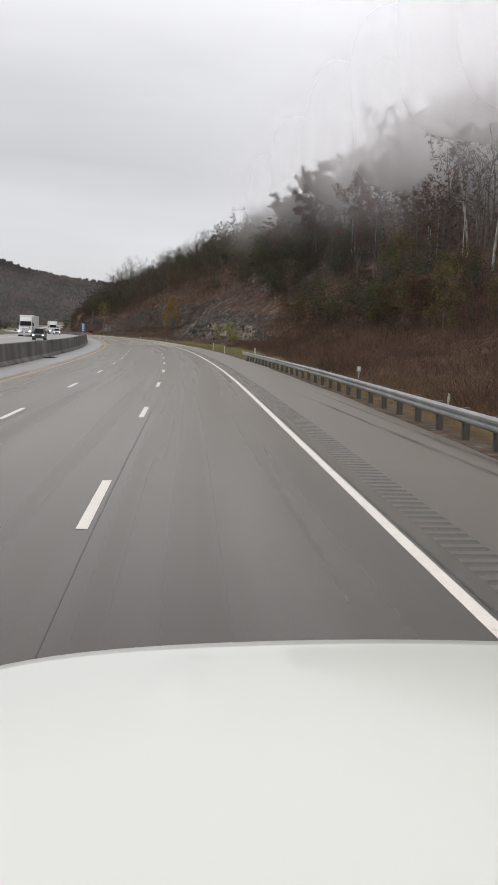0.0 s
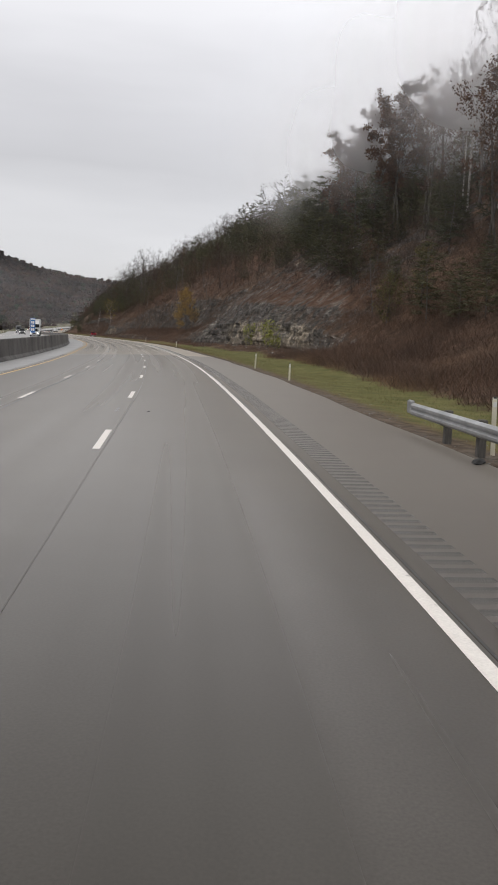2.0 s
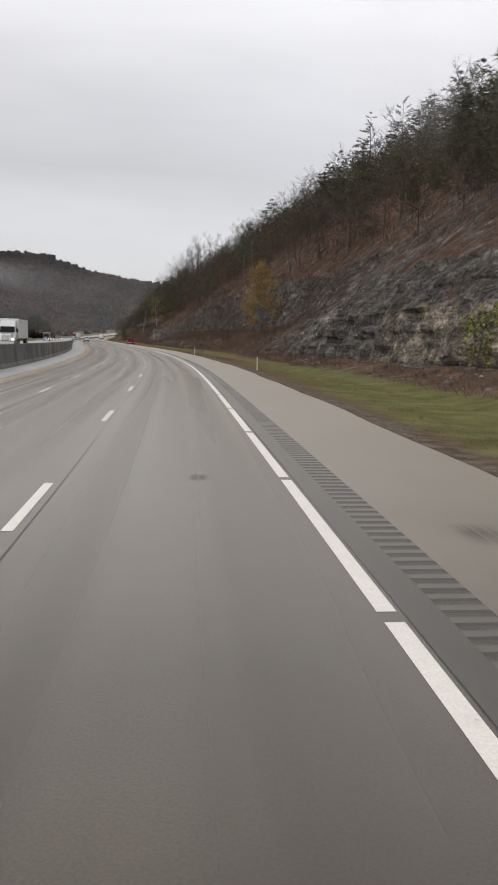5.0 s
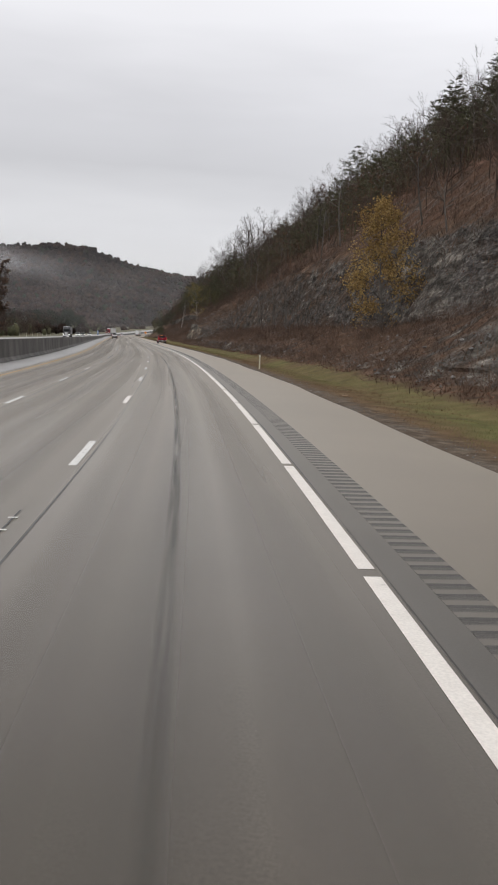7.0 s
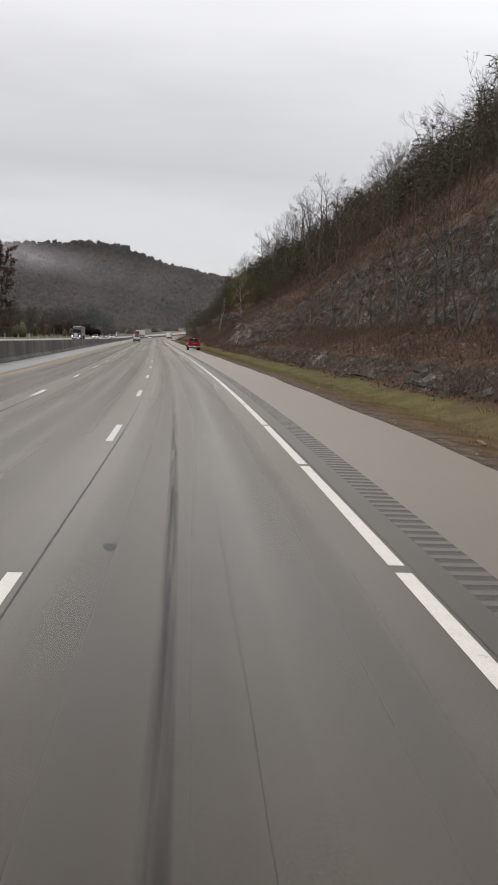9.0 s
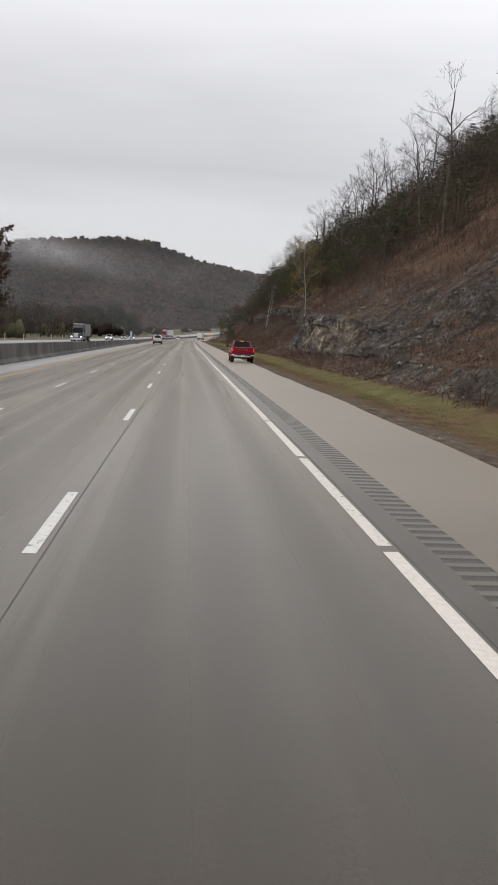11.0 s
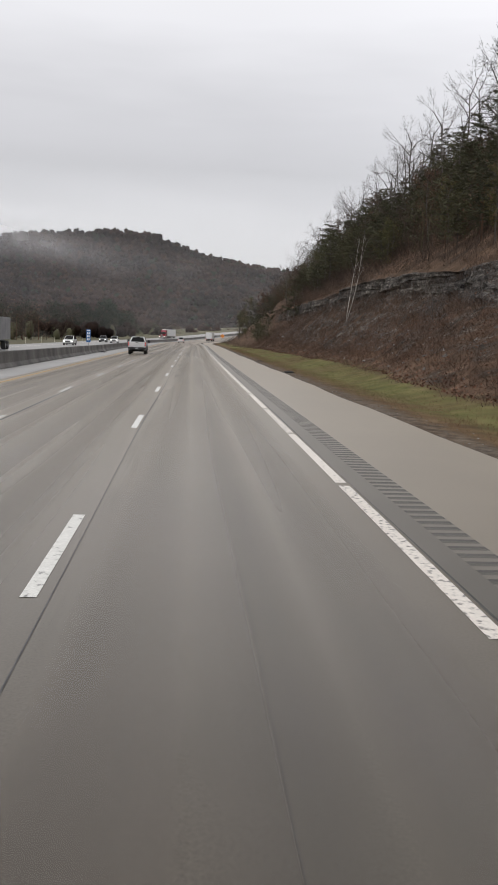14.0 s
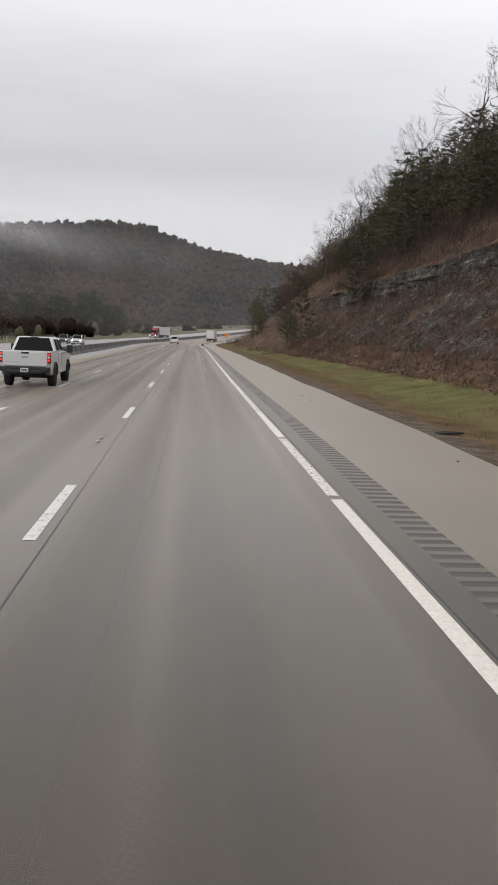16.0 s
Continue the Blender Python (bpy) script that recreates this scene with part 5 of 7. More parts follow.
birchy.matrix_basis = Matrix.Translation(spot(430, -15.6, land(430, 15.6) - 0.1))
white = deciduous("white_birch", 227, 10.4, 1.6, "leafless white-stemmed birch on the slope below the ledge", first=0.3, limbs=9, subs=4, twigs=4, bark=M_PALEBARK, girth=0.007, stems=2, narrow=0.6, splay=0.10)
white.matrix_basis = Matrix.Translation(spot(488.5, -15.4, land(488.5, 15.4) - 0.1)) @ Matrix.Rotation(0.12, 4, "Y")
for s, d, h, seed in ((78, 35, 20, 231), (92, 36, 21, 233), (66, 38, 22, 237), (104, 38, 19, 239)):
    t = deciduous("pale_trunk_tree", seed, h, 3.4, "tall hardwood with a pale straight trunk at the wood's edge", first=0.55, limbs=11, subs=5, twigs=6, bark=M_PALEBARK, girth=0.009, twig_w=0.04)
    t.matrix_basis = Matrix.Translation(spot(s, -d, land(s, d) - 0.2))
    tagged(t, group="hillside wood")
for s, d, h, seed, mt in ((72, 22.5, 6.6, 241, M_OLIVE), (83, 23.5, 5.0, 243, M_RUST), (57, 24, 5.2, 245, M_OLIVE), (98, 24, 4.8, 247, M_OLIVE)):
    t = deciduous("small_tree", seed, h, 1.9, "small tree with mixed green and rust leaves above the brush", first=0.12, limbs=13, subs=5, twigs=3, leaf_mat=mt, leaves=2600, leaf_size=0.17)
    t.matrix_basis = Matrix.Translation(spot(s, -d, land(s, d) - 0.1))

# conifers and bare trees beyond the opposite carriageway
for s, u, h, seed in ((548, 58, 31, 251), (538, 62, 36, 253), (560, 66, 28, 255), (531, 70, 33, 257)):
    t = deciduous("oak_tree", seed, h, 6.5, "very tall hardwood thick with dark russet leaves beyond the carriageway", first=0.12, limbs=26, subs=6, twigs=4, leaf_mat=M_RUST, leaves=4200, leaf_size=0.62, twig_w=0.06)
    t.matrix_basis = Matrix.Translation(spot(s, u, -2.0))
    tagged(t, group="valley trees")
for src in (*kinds_broad, *kinds_tall, *kinds_rust, *kinds_bare, *kinds_multi, *kinds_olive, *kinds_conifer, *kinds_pine):
    for o in (*src.children_recursive, src):
        bpy.data.objects.remove(o)

# ---- far woods: joined trees, each a stem and a loose crown ----
def unit(a):
    return a / np.linalg.norm(a, axis=-1, keepdims=True)


def slivers(start, end, width, rn):
    """Thin tapered triangles from start to end, each turned at random about its own line."""
    side = unit(np.cross(end - start, rn.normal(size=start.shape))) * width / 2
    return np.stack([start - side, start + side, end], -2).reshape(-1, 3)


def bare_woods(name, places, heights, mat, label, seed, limbs=9, subs=5, twigs=5, wide=0.30, low=0.25, stem_w=0.012):
    """Leafless trees joined in one mesh: stem, limbs reaching to a rounded crown, branches on the limbs and twigs on the branches."""
    rn = np.random.RandomState(seed)
    n = len(places)
    h = heights[:, None, None]
    lean = rn.normal(size=(n, 1, 3)) * np.array([0.05, 0.05, 0])
    root = places[:, None]
    made = [slivers(root, root + (lean + np.array([0, 0, 0.93])) * h, stem_w * 2 * h, rn), slivers(root, root + (lean + np.array([0, 0, 0.93])) * h, stem_w * 2 * h, rn)]
    t0 = rn.uniform(low, 0.85, (n, limbs, 1))
    te = np.clip(t0 + rn.uniform(0.06, 0.30, t0.shape), 0, 1.0)
    az = rn.uniform(0, 6.28, t0.shape)
    reach = wide * rn.uniform(0.75, 1.25, (n, 1, 1)) * np.sqrt(np.clip(1 - ((te - 0.60) / 0.44) ** 2, 0.03, 1)) * rn.uniform(0.55, 1.0, t0.shape)
    a = root + (lean * t0 + np.concatenate([0 * t0, 0 * t0, t0], -1)) * h
    b = root + (lean * te + np.concatenate([reach * np.cos(az), reach * np.sin(az), te], -1)) * h
    made.append(slivers(a, b, 0.011 * h, rn))
    way = unit(b - a)[:, :, None]
    f = rn.uniform(0.25, 1.0, (n, limbs, subs, 1))
    a2 = a[:, :, None] + (b - a)[:, :, None] * f
    w2 = unit(way * 0.8 + rn.normal(size=(n, limbs, subs, 3)) * 0.5 + np.array([0, 0, 0.25]))
    b2 = a2 + w2 * rn.uniform(0.07, 0.17, f.shape) * h[..., None]
    made.append(slivers(a2, b2, 0.006 * h[..., None], rn))
    f = rn.uniform(0.2, 1.0, (n, limbs, subs, twigs, 1))
    a3 = a2[:, :, :, None] + (b2 - a2)[:, :, :, None] * f
    w3 = unit(w2[:, :, :, None] * 0.7 + rn.normal(size=(n, limbs, subs, twigs, 3)) * 0.55 + np.array([0, 0, 0.15]))
    made.append(slivers(a3, a3 + w3 * rn.uniform(0.03, 0.085, f.shape) * h[..., None, None], 0.0042 * h[..., None, None], rn))
    v = np.concatenate(made)
    return tagged(mesh_object(name, v, np.arange(len(v)).reshape(-1, 3), mat), label, "trees", kind="stuff")


def crown_woods(name, places, heights, mat, label, seed, lumps=3, wide=0.44):
    """Distant trees in one mesh: each a stem under a crown of several uneven clumps of close branches, with loose twigs about them."""
    rn = np.random.RandomState(seed)
    n = len(places)
    h = heights[:, None, None]
    root = places[:, None]
    made = [slivers(root, root + np.array([0, 0, 0.8]) * h, 0.03 * h, rn)]
    g = (1 + 5 ** 0.5) / 2
    ico = np.array([(-1, g, 0), (1, g, 0), (-1, -g, 0), (1, -g, 0), (0, -1, g), (0, 1, g), (0, -1, -g), (0, 1, -g), (g, 0, -1), (g, 0, 1), (-g, 0, -1), (-g, 0, 1)]) / 1.902
    tris = np.array([(0, 11, 5), (0, 5, 1), (0, 1, 7), (0, 7, 10), (0, 10, 11), (1, 5, 9), (5, 11, 4), (11, 10, 2), (10, 7, 6), (7, 1, 8), (3, 9, 4), (3, 4, 2), (3, 2, 6), (3, 6, 8), (3, 8, 9), (4, 9, 5), (2, 4, 11), (6, 2, 10), (8, 6, 7), (9, 8, 1)])
    az, rad, up = rn.uniform(0, 6.28, (n, lumps, 1)), wide * np.sqrt(rn.uniform(0, 0.6, (n, lumps, 1))), rn.uniform(0.42, 0.66, (n, lumps, 1))
    mid = root + np.concatenate([rad * np.cos(az), rad * np.sin(az), up], -1) * h
    size = rn.uniform(0.16, 0.25, (n, lumps, 1, 1)) * h[..., None]
    ball = mid[:, :, None] + ico * rn.uniform(0.65, 1.25, (n, lumps, 12, 1)) * size * np.array([1, 1, 1.15])
    c = np.repeat(mid, 4, 1)
    w = unit(rn.normal(size=c.shape) + np.array([0, 0, 0.5]))
    made.append(slivers(c, c + w * rn.uniform(0.14, 0.30, (n, lumps * 4, 1)) * h, 0.03 * h, rn))
    v = np.concatenate(made)
    f = np.concatenate([np.arange(len(v)).reshape(-1, 3), (tris[None] + len(v) + 12 * np.arange(n * lumps)[:, None, None]).reshape(-1, 3)])
    return tagged(mesh_object(name, np.concatenate([v, ball.reshape(-1, 3)]), f, mat, smooth=True), label, "trees", kind="stuff")


def far_woods(name, places, heights, mat, label, seed, blades=34, wide=0.30, size=(0.07, 0.16), low=0.12, slim=0.45, stem_w=0.012, core=0.0, rising=0.0):
    rn = np.random.RandomState(seed)
    n = len(places)
    h = heights[:, None]
    # stem
    a = rn.uniform(0, 6.28, n)
    side = np.stack([np.cos(a), np.sin(a), 0 * a], -1) * stem_w * h
    stem = np.stack([places - side, places + side, places + np.array([0, 0, 0.9]) * h], 1)
    # crown: triangles in an egg-shaped space
    t = rn.uniform(low, 1.0, (n, blades))
    rad = wide * np.sqrt(np.clip(np.sin(np.pi * np.clip((t - low) / (1.04 - low) * 0.85 + 0.12, 0, 1)), 0, 1)) * np.sqrt(rn.uniform(0.15, 1, (n, blades)))
    az = rn.uniform(0, 6.28, (n, blades))
    c = places[:, None] + np.stack([np.cos(az) * rad, np.sin(az) * rad, t], -1) * h[:, None]
    sz = rn.uniform(*size, (n, blades, 1)) * h[:, None]
    d1 = rn.normal(size=(n, blades, 3)) * np.array([1, 1, 0.8])
    d1 /= np.linalg.norm(d1, axis=-1, keepdims=True)
    d2 = np.cross(d1, rn.normal(size=(n, blades, 3)))
    if rising:
        d2 = rn.normal(size=(n, blades, 3)) * 0.55 + np.stack([np.cos(az), np.sin(az), 0 * az + rising], -1)
        d1 = np.cross(d2, rn.normal(size=(n, blades, 3)))
        d1 /= np.linalg.norm(d1, axis=-1, keepdims=True)
    d2 /= np.linalg.norm(d2, axis=-1, keepdims=True)
    tri = np.stack([c - d1 * sz * slim / 2, c + d1 * sz * slim / 2, c + d2 * sz], 2)
    v = np.concatenate([stem.reshape(-1, 3), tri.reshape(-1, 3)])
    f = np.arange(len(v)).reshape(-1, 3)
    if core:
        # an uneven lumpy heart of close branches inside each crown
        g = (1 + 5 ** 0.5) / 2
        ico = np.array([(-1, g, 0), (1, g, 0), (-1, -g, 0), (1, -g, 0), (0, -1, g), (0, 1, g), (0, -1, -g), (0, 1, -g), (g, 0, -1), (g, 0, 1), (-g, 0, -1), (-g, 0, 1)]) / 1.902
        tris = np.array([(0, 11, 5), (0, 5, 1), (0, 1, 7), (0, 7, 10), (0, 10, 11), (1, 5, 9), (5, 11, 4), (11, 10, 2), (10, 7, 6), (7, 1, 8), (3, 9, 4), (3, 4, 2), (3, 2, 6), (3, 6, 8), (3, 8, 9), (4, 9, 5), (2, 4, 11), (6, 2, 10), (8, 6, 7), (9, 8, 1)])
        hv_ = ico[None] * rn.uniform(0.6, 1.2, (n, 12, 1)) * np.array([wide, wide, 0.58]) * core
        cv = places[:, None] + (hv_ + np.array([0, 0, 0.46])) * h[:, None]
        f = np.concatenate([f, (tris[None] + len(v) + 12 * np.arange(n)[:, None, None]).reshape(-1, 3)])
        v = np.concatenate([v, cv.reshape(-1, 3)])
    ob = mesh_object(name, v, f, mat, smooth=bool(core))
    return tagged(ob, label, "trees", kind="stuff")


rn = np.random.RandomState(3)
M_FARTWIG = material("far_bare_woods", [(0.36, (0.018, 0.013, 0.012)), (0.5, (0.034, 0.022, 0.018)), (0.64, (0.062, 0.038, 0.029))], scale=0.014, rough=0.95, per_island=0.10, translucent=0.35, spec=0.1)
M_FARRUST = material("far_russet_woods", [(0.3, (0.036, 0.020, 0.014)), (0.5, (0.052, 0.029, 0.020)), (0.7, (0.074, 0.041, 0.027))], scale=0.014, rough=0.95, per_island=0.10, translucent=0.35, spec=0.1)
M_FARNEEDLE = material("far_conifers", [(0.2, (0.018, 0.024, 0.015)), (0.5, (0.028, 0.034, 0.020)), (0.8, (0.040, 0.046, 0.027))], scale=0.014, rough=0.95, per_island=0.10, translucent=0.35, spec=0.1)
cand = np.stack([rn.uniform(-800, -60, 26000), rn.uniform(600, 1480, 26000)], -1)
zc = ridge_height(cand[:, 0], cand[:, 1])
cl = np.sqrt(((cand[:, 0, None] - LINE_X[::8]) ** 2 + (cand[:, 1, None] - LINE_Y[::8]) ** 2).min(-1))
zc = -3.7 + (zc + 3.7) * np.clip((cl - 60) / 120, 0, 1)
d_ridge = np.sqrt(((cand[:, 0, None] - RX) ** 2 + (cand[:, 1, None] - RY) ** 2))
near_k = d_ridge.argmin(1)
ok = (cl > 75) & (cand[:, 1] < RY[near_k] + 25) & (d_ridge.min(1) < 420)
crest_ = (d_ridge.min(1) < 45) & ok
cand, zc = np.concatenate([cand[crest_], cand[ok & ~crest_]])[:9000], np.concatenate([zc[crest_], zc[ok & ~crest_]])[:9000]
mix_ = rn.permutation(len(cand))
cand, zc = cand[mix_], zc[mix_]
pl = np.concatenate([cand, zc[:, None] - 0.5], 1)
k_ = int(len(pl) * 0.8)
k2_ = int(len(pl) * 0.88)
crown_woods("far_woods", pl[:k_], rn.uniform(8, 12.5, k_), M_FARTWIG, "distant leafless brown and grey woods on the ridge", 4)
crown_woods("far_conifers", pl[k_:k2_], rn.uniform(8, 12.5, k2_ - k_), M_FARNEEDLE, "distant dark conifers scattered through the woods", 5, wide=0.24)
crown_woods("far_russet_trees", pl[k2_:], rn.uniform(8, 12.5, len(pl) - k2_), M_FARRUST, "distant trees with russet leaves in the woods", 6)
# deep wood behind the first rows on the right
ss_, dd_ = rn.uniform(10, 230, 560), 54 + 50 * rn.uniform(0, 1, 560) ** 1.3
pl = np.array([spot(a, -b, land(a, b) - 0.3) for a, b in zip(ss_, dd_)])
bare_woods("hill_woods", pl, rn.uniform(13, 19, 560), M_TWIG, "dense leafless wood on the upper hillside", 7, limbs=11, wide=0.24, low=0.4, stem_w=0.009)
ss_, dd_ = rn.uniform(230, 900, 620), rn.uniform(46, 100, 620)
pl = np.array([spot(a, -b, land(a, b) - 0.3) for a, b in zip(ss_, dd_)])
bare_woods("crest_woods", pl, rn.uniform(7, 14, 620) , M_TWIG, "leafless trees along the hill crest", 8, limbs=11, wide=0.36)

ss_, dd_ = rn.uniform(150, 720, 1100), rn.uniform(23, 54, 1100)
pl = np.array([spot(a, -b, land(a, b) - 0.3) for a, b in zip(ss_, dd_)])
bare_woods("slope_woods", pl, rn.uniform(4, 9, 1100), M_TWIG, "thick leafless young wood on the upper slope", 9, limbs=9, wide=0.34, low=0.1, stem_w=0.008)
ss_, dd_ = rn.uniform(150, 350, 380), rn.uniform(30, 54, 380)
pl = np.array([spot(a, -b, land(a, b) - 0.3) for a, b in zip(ss_, dd_)])
far_woods("pine_thicket", pl, rn.uniform(4.5, 9, 380), M_NEEDLE, "close-grown dark pines above the rock cut", 29, blades=150, wide=0.28, size=(0.05, 0.11), slim=0.16, low=0.05, rising=0.3)
ss_, dd_ = rn.uniform(300, 720, 900), rn.uniform(23, 50, 900)
pl = np.array([spot(a, -b, land(a, b) - 0.3) for a, b in zip(ss_, dd_)])
far_woods("slope_evergreens", pl, rn.uniform(3.5, 8, 900), M_NEEDLE, "dark evergreen thicket under the slope's bare trees", 19, blades=110, wide=0.32, size=(0.05, 0.12), slim=0.16, low=0.03, rising=0.2)
ss_, dd_ = rn.uniform(240, 720, 520), rn.uniform(22, 52, 520)
pl = np.array([spot(a, -b, land(a, b) - 0.3) for a, b in zip(ss_, dd_)])
far_woods("slope_russet_thicket", pl, rn.uniform(3, 8, 520), M_RUST, "thicket holding brown leaves on the upper slope", 20, blades=110, wide=0.32, size=(0.03, 0.07), slim=0.35, low=0.05)
ss_, dd_ = rn.uniform(50, 215, 330), 34 + 40 * rn.uniform(0, 1, 330) ** 1.2
pl = np.array([spot(a, -b, land(a, b) - 0.3) for a, b in zip(ss_, dd_)])
far_woods("brown_wood", pl, rn.uniform(10, 16, 330), M_RUST, "close-grown brown-leaved wood on the steep hillside", 37, blades=190, wide=0.26, size=(0.025, 0.055), slim=0.45, low=0.12, stem_w=0.006)
ss_, dd_ = rn.uniform(45, 175, 46), rn.uniform(33, 50, 46)
pl = np.array([spot(a, -b, land(a, b) - 0.3) for a, b in zip(ss_, dd_)])
far_woods("pale_stems", pl, rn.uniform(11, 17, 46), M_PALEBARK, "slender pale stems standing in the dark hillside wood", 31, blades=14, wide=0.14, size=(0.06, 0.14), slim=0.05, low=0.6, rising=1.0, stem_w=0.007)
# woods beyond the opposite carriageway
ss_, uu_ = rn.uniform(530, 1000, 760), rn.uniform(50, 170, 760)
pl = spot(ss_, uu_, -2.6)
pl[:, 2] = -3.4
hv = rn.uniform(8, 15, 760)
near_ = ss_[:420] < 720
bare_woods("valley_edge_wood", pl[:420][near_], hv[:420][near_], M_TWIG, "leafless brown wood beside the opposite carriageway", 10, limbs=11, subs=6, twigs=6, wide=0.34)
crown_woods("valley_woods", pl[:420][~near_], hv[:420][~near_], M_FARTWIG, "leafless brown wood on the valley floor", 10)
far_woods("valley_conifers", pl[560:], 0.85 * hv[560:], M_NEEDLE, "dark conifers on the valley floor", 12, blades=260, wide=0.30, slim=0.4, size=(0.03, 0.065), low=0.04, core=0.55)
far_woods("valley_russet_trees", pl[420:560], hv[420:560], M_RUST, "brown-leaved trees on the valley floor", 13, blades=220, wide=0.32, slim=0.45, size=(0.025, 0.06))
an_, ra_ = rn.uniform(0, 6.28, 46), np.sqrt(rn.uniform(0, 1, 46))
pl = np.stack([-330 + 30 * ra_ * np.cos(an_), 728 + 52 * ra_ * np.sin(an_), 0 * an_ - 3.6], -1)
far_woods("pine_grove", pl, rn.uniform(14, 22, 46), M_FARNEEDLE, "dense grove of dark green pines beside the opposite carriageway", 14, blades=520, wide=0.30, size=(0.03, 0.07), slim=0.5, low=0.03, core=0.5)
an_ = rn.uniform(0, 1, 260)
pl = np.stack([-330 + 330 * an_ + rn.uniform(-25, 25, 260), 900 + 160 * an_ + rn.uniform(-40, 40, 260), 0 * an_], -1)
pl[:, 2] = [far_land(a, b) - 0.4 for a, b in pl[:, :2]]
far_woods("pale_stemmed_trees", pl, rn.uniform(11, 17, 260), M_BARK, "slender pale-stemmed trees at the ridge's foot", 15, blades=16, wide=0.2, slim=0.12, stem_w=0.02)


# ---- brush, grass and litter: too many to count ----
def bundle(name, mat, label, places, height, lean, width, seed, per=6, spread=0.25, category="plants"):
    """Tufts of thin blades standing at the places."""
    rn = np.random.RandomState(seed)
    n = len(places)
    p = np.repeat(places, per, 0) + rn.normal(size=(n * per, 3)) * np.array([spread, spread, 0])
    h = np.repeat(np.asarray(height), per)[:, None] * rn.uniform(0.5, 1.2, (n * per, 1))
    a = rn.uniform(0, 6.28, n * per)
    side = np.stack([np.cos(a), np.sin(a), 0 * a], -1) * width / 2
    tip = p + np.concatenate([rn.normal(size=(n * per, 2)) * lean * h, h], 1)
    v = np.stack([p - side, p + side, tip], 1).reshape(-1, 3)
    ob = mesh_object(name, v, np.arange(len(v)).reshape(-1, 3), mat)
    return tagged(ob, label, category, kind="stuff")


def lands(s, d):
    """Heights of the built hillside surface at arrays of places (coarse look-up)."""
    i = np.clip(np.searchsorted(LAND_S, s), 0, len(LAND_S) - 1)
    return np.array([np.interp(b, np.maximum.accumulate(D2[k]), Z2[k]) for k, b in zip(i, d)])


def strewn(n, s_range, d_range, seed, bias=1.0):
    """Places on the slope and verge; those near the slope's foot keep to it where it comes closer to the road."""
    rn = np.random.RandomState(seed)
    s = rn.uniform(*s_range, n)
    d = d_range[0] + (d_range[1] - d_range[0]) * rn.uniform(0, 1, n) ** bias
    if d_range[1] > 6.5:
        near = np.clip((d - 4.9) / 6.0, 0, 1) * np.clip((26 - d) / 13, 0, 1)
        d = d + near * (foot(s) - 11.5)
    return s, d, spot(s, -d, lands(s, d))


s, d, p = strewn(9500, (10, 150), (11.4, 34), 41)
bundle("brush", M_BRUSH, "dense reddish brown dead brush on the lower slope", p, 0.3 + 1.2 * value_noise(p, 4.0, 77, 3) ** 2 * 2.4, 0.7, 0.022, 42, per=14, spread=0.55)
s, d, p = strewn(2600, (10, 148), (10.8, 17), 43, 1.3)
p = p[value_noise(p, 7.0, 78, 2) > 0.5]
bundle("dead_grass", M_REED, "tall tan dead grass along the ditch", p, 0.3 + 0.5 * np.random.RandomState(2).uniform(0, 1, len(p)), 0.22, 0.016, 44, per=16, spread=0.35, category="grass")
s, d, p = strewn(6400, (150, 560), (11.2, 30), 45, 1.2)
bundle("slope_brush", M_BRUSH, "brown weeds and briars on the rocky slope", p, 0.3 + 0.9 * np.random.RandomState(3).uniform(0, 1, len(p)) ** 2, 0.9, 0.022, 46, per=11, spread=0.45)
s, d, p = strewn(4200, (222, 392), (12, 23), 57)
bundle("face_briars", M_BRUSH, "tangled brown briars and saplings over the rock bench", p, 0.4 + 1.5 * np.random.RandomState(8).uniform(0, 1, len(p)) ** 2, 0.8, 0.018, 58, per=13, spread=0.5)
s, d, p = strewn(2600, (180, 560), (20, 44), 51)
bundle("upper_brush", M_BRUSH, "brown undergrowth on the upper slope", p, 0.5 + 1.2 * np.random.RandomState(6).uniform(0, 1, len(p)), 0.7, 0.04, 52, per=11, spread=0.7)
s, d, p = strewn(11000, (20, 560), (4.9, 11.9), 47)
faded = (np.interp(s, (30, 85, 205, 235, 310, 345, 400), (0.6, 0, 0, 0.5, 0.45, 0.33, 0.4)) + 1.3 * (value_noise(p, 9.0, 83, 2) - 0.5)) > 0.45
hg_ = 0.06 + 0.12 * np.random.RandomState(4).uniform(0, 1, len(p))
bundle("verge_grass", M_GRASS, "short green and yellowed grass on the verge", p[~faded], 0.7 * hg_[~faded], 0.6, 0.013, 48, per=13, spread=0.3, category="grass")
bundle("faded_grass", M_REED, "short brown faded grass on the verge", p[faded], 0.7 * hg_[faded], 0.6, 0.013, 53, per=13, spread=0.3, category="grass")
s, d, p = strewn(2500, (60, 540), (4.1, 6.4), 49)
bundle("edge_weeds", M_REED, "sparse dry weeds along the gravel edge", p, 0.03 + 0.07 * np.random.RandomState(5).uniform(0, 1, len(p)), 0.8, 0.010, 50, per=14, spread=0.22, category="grass")


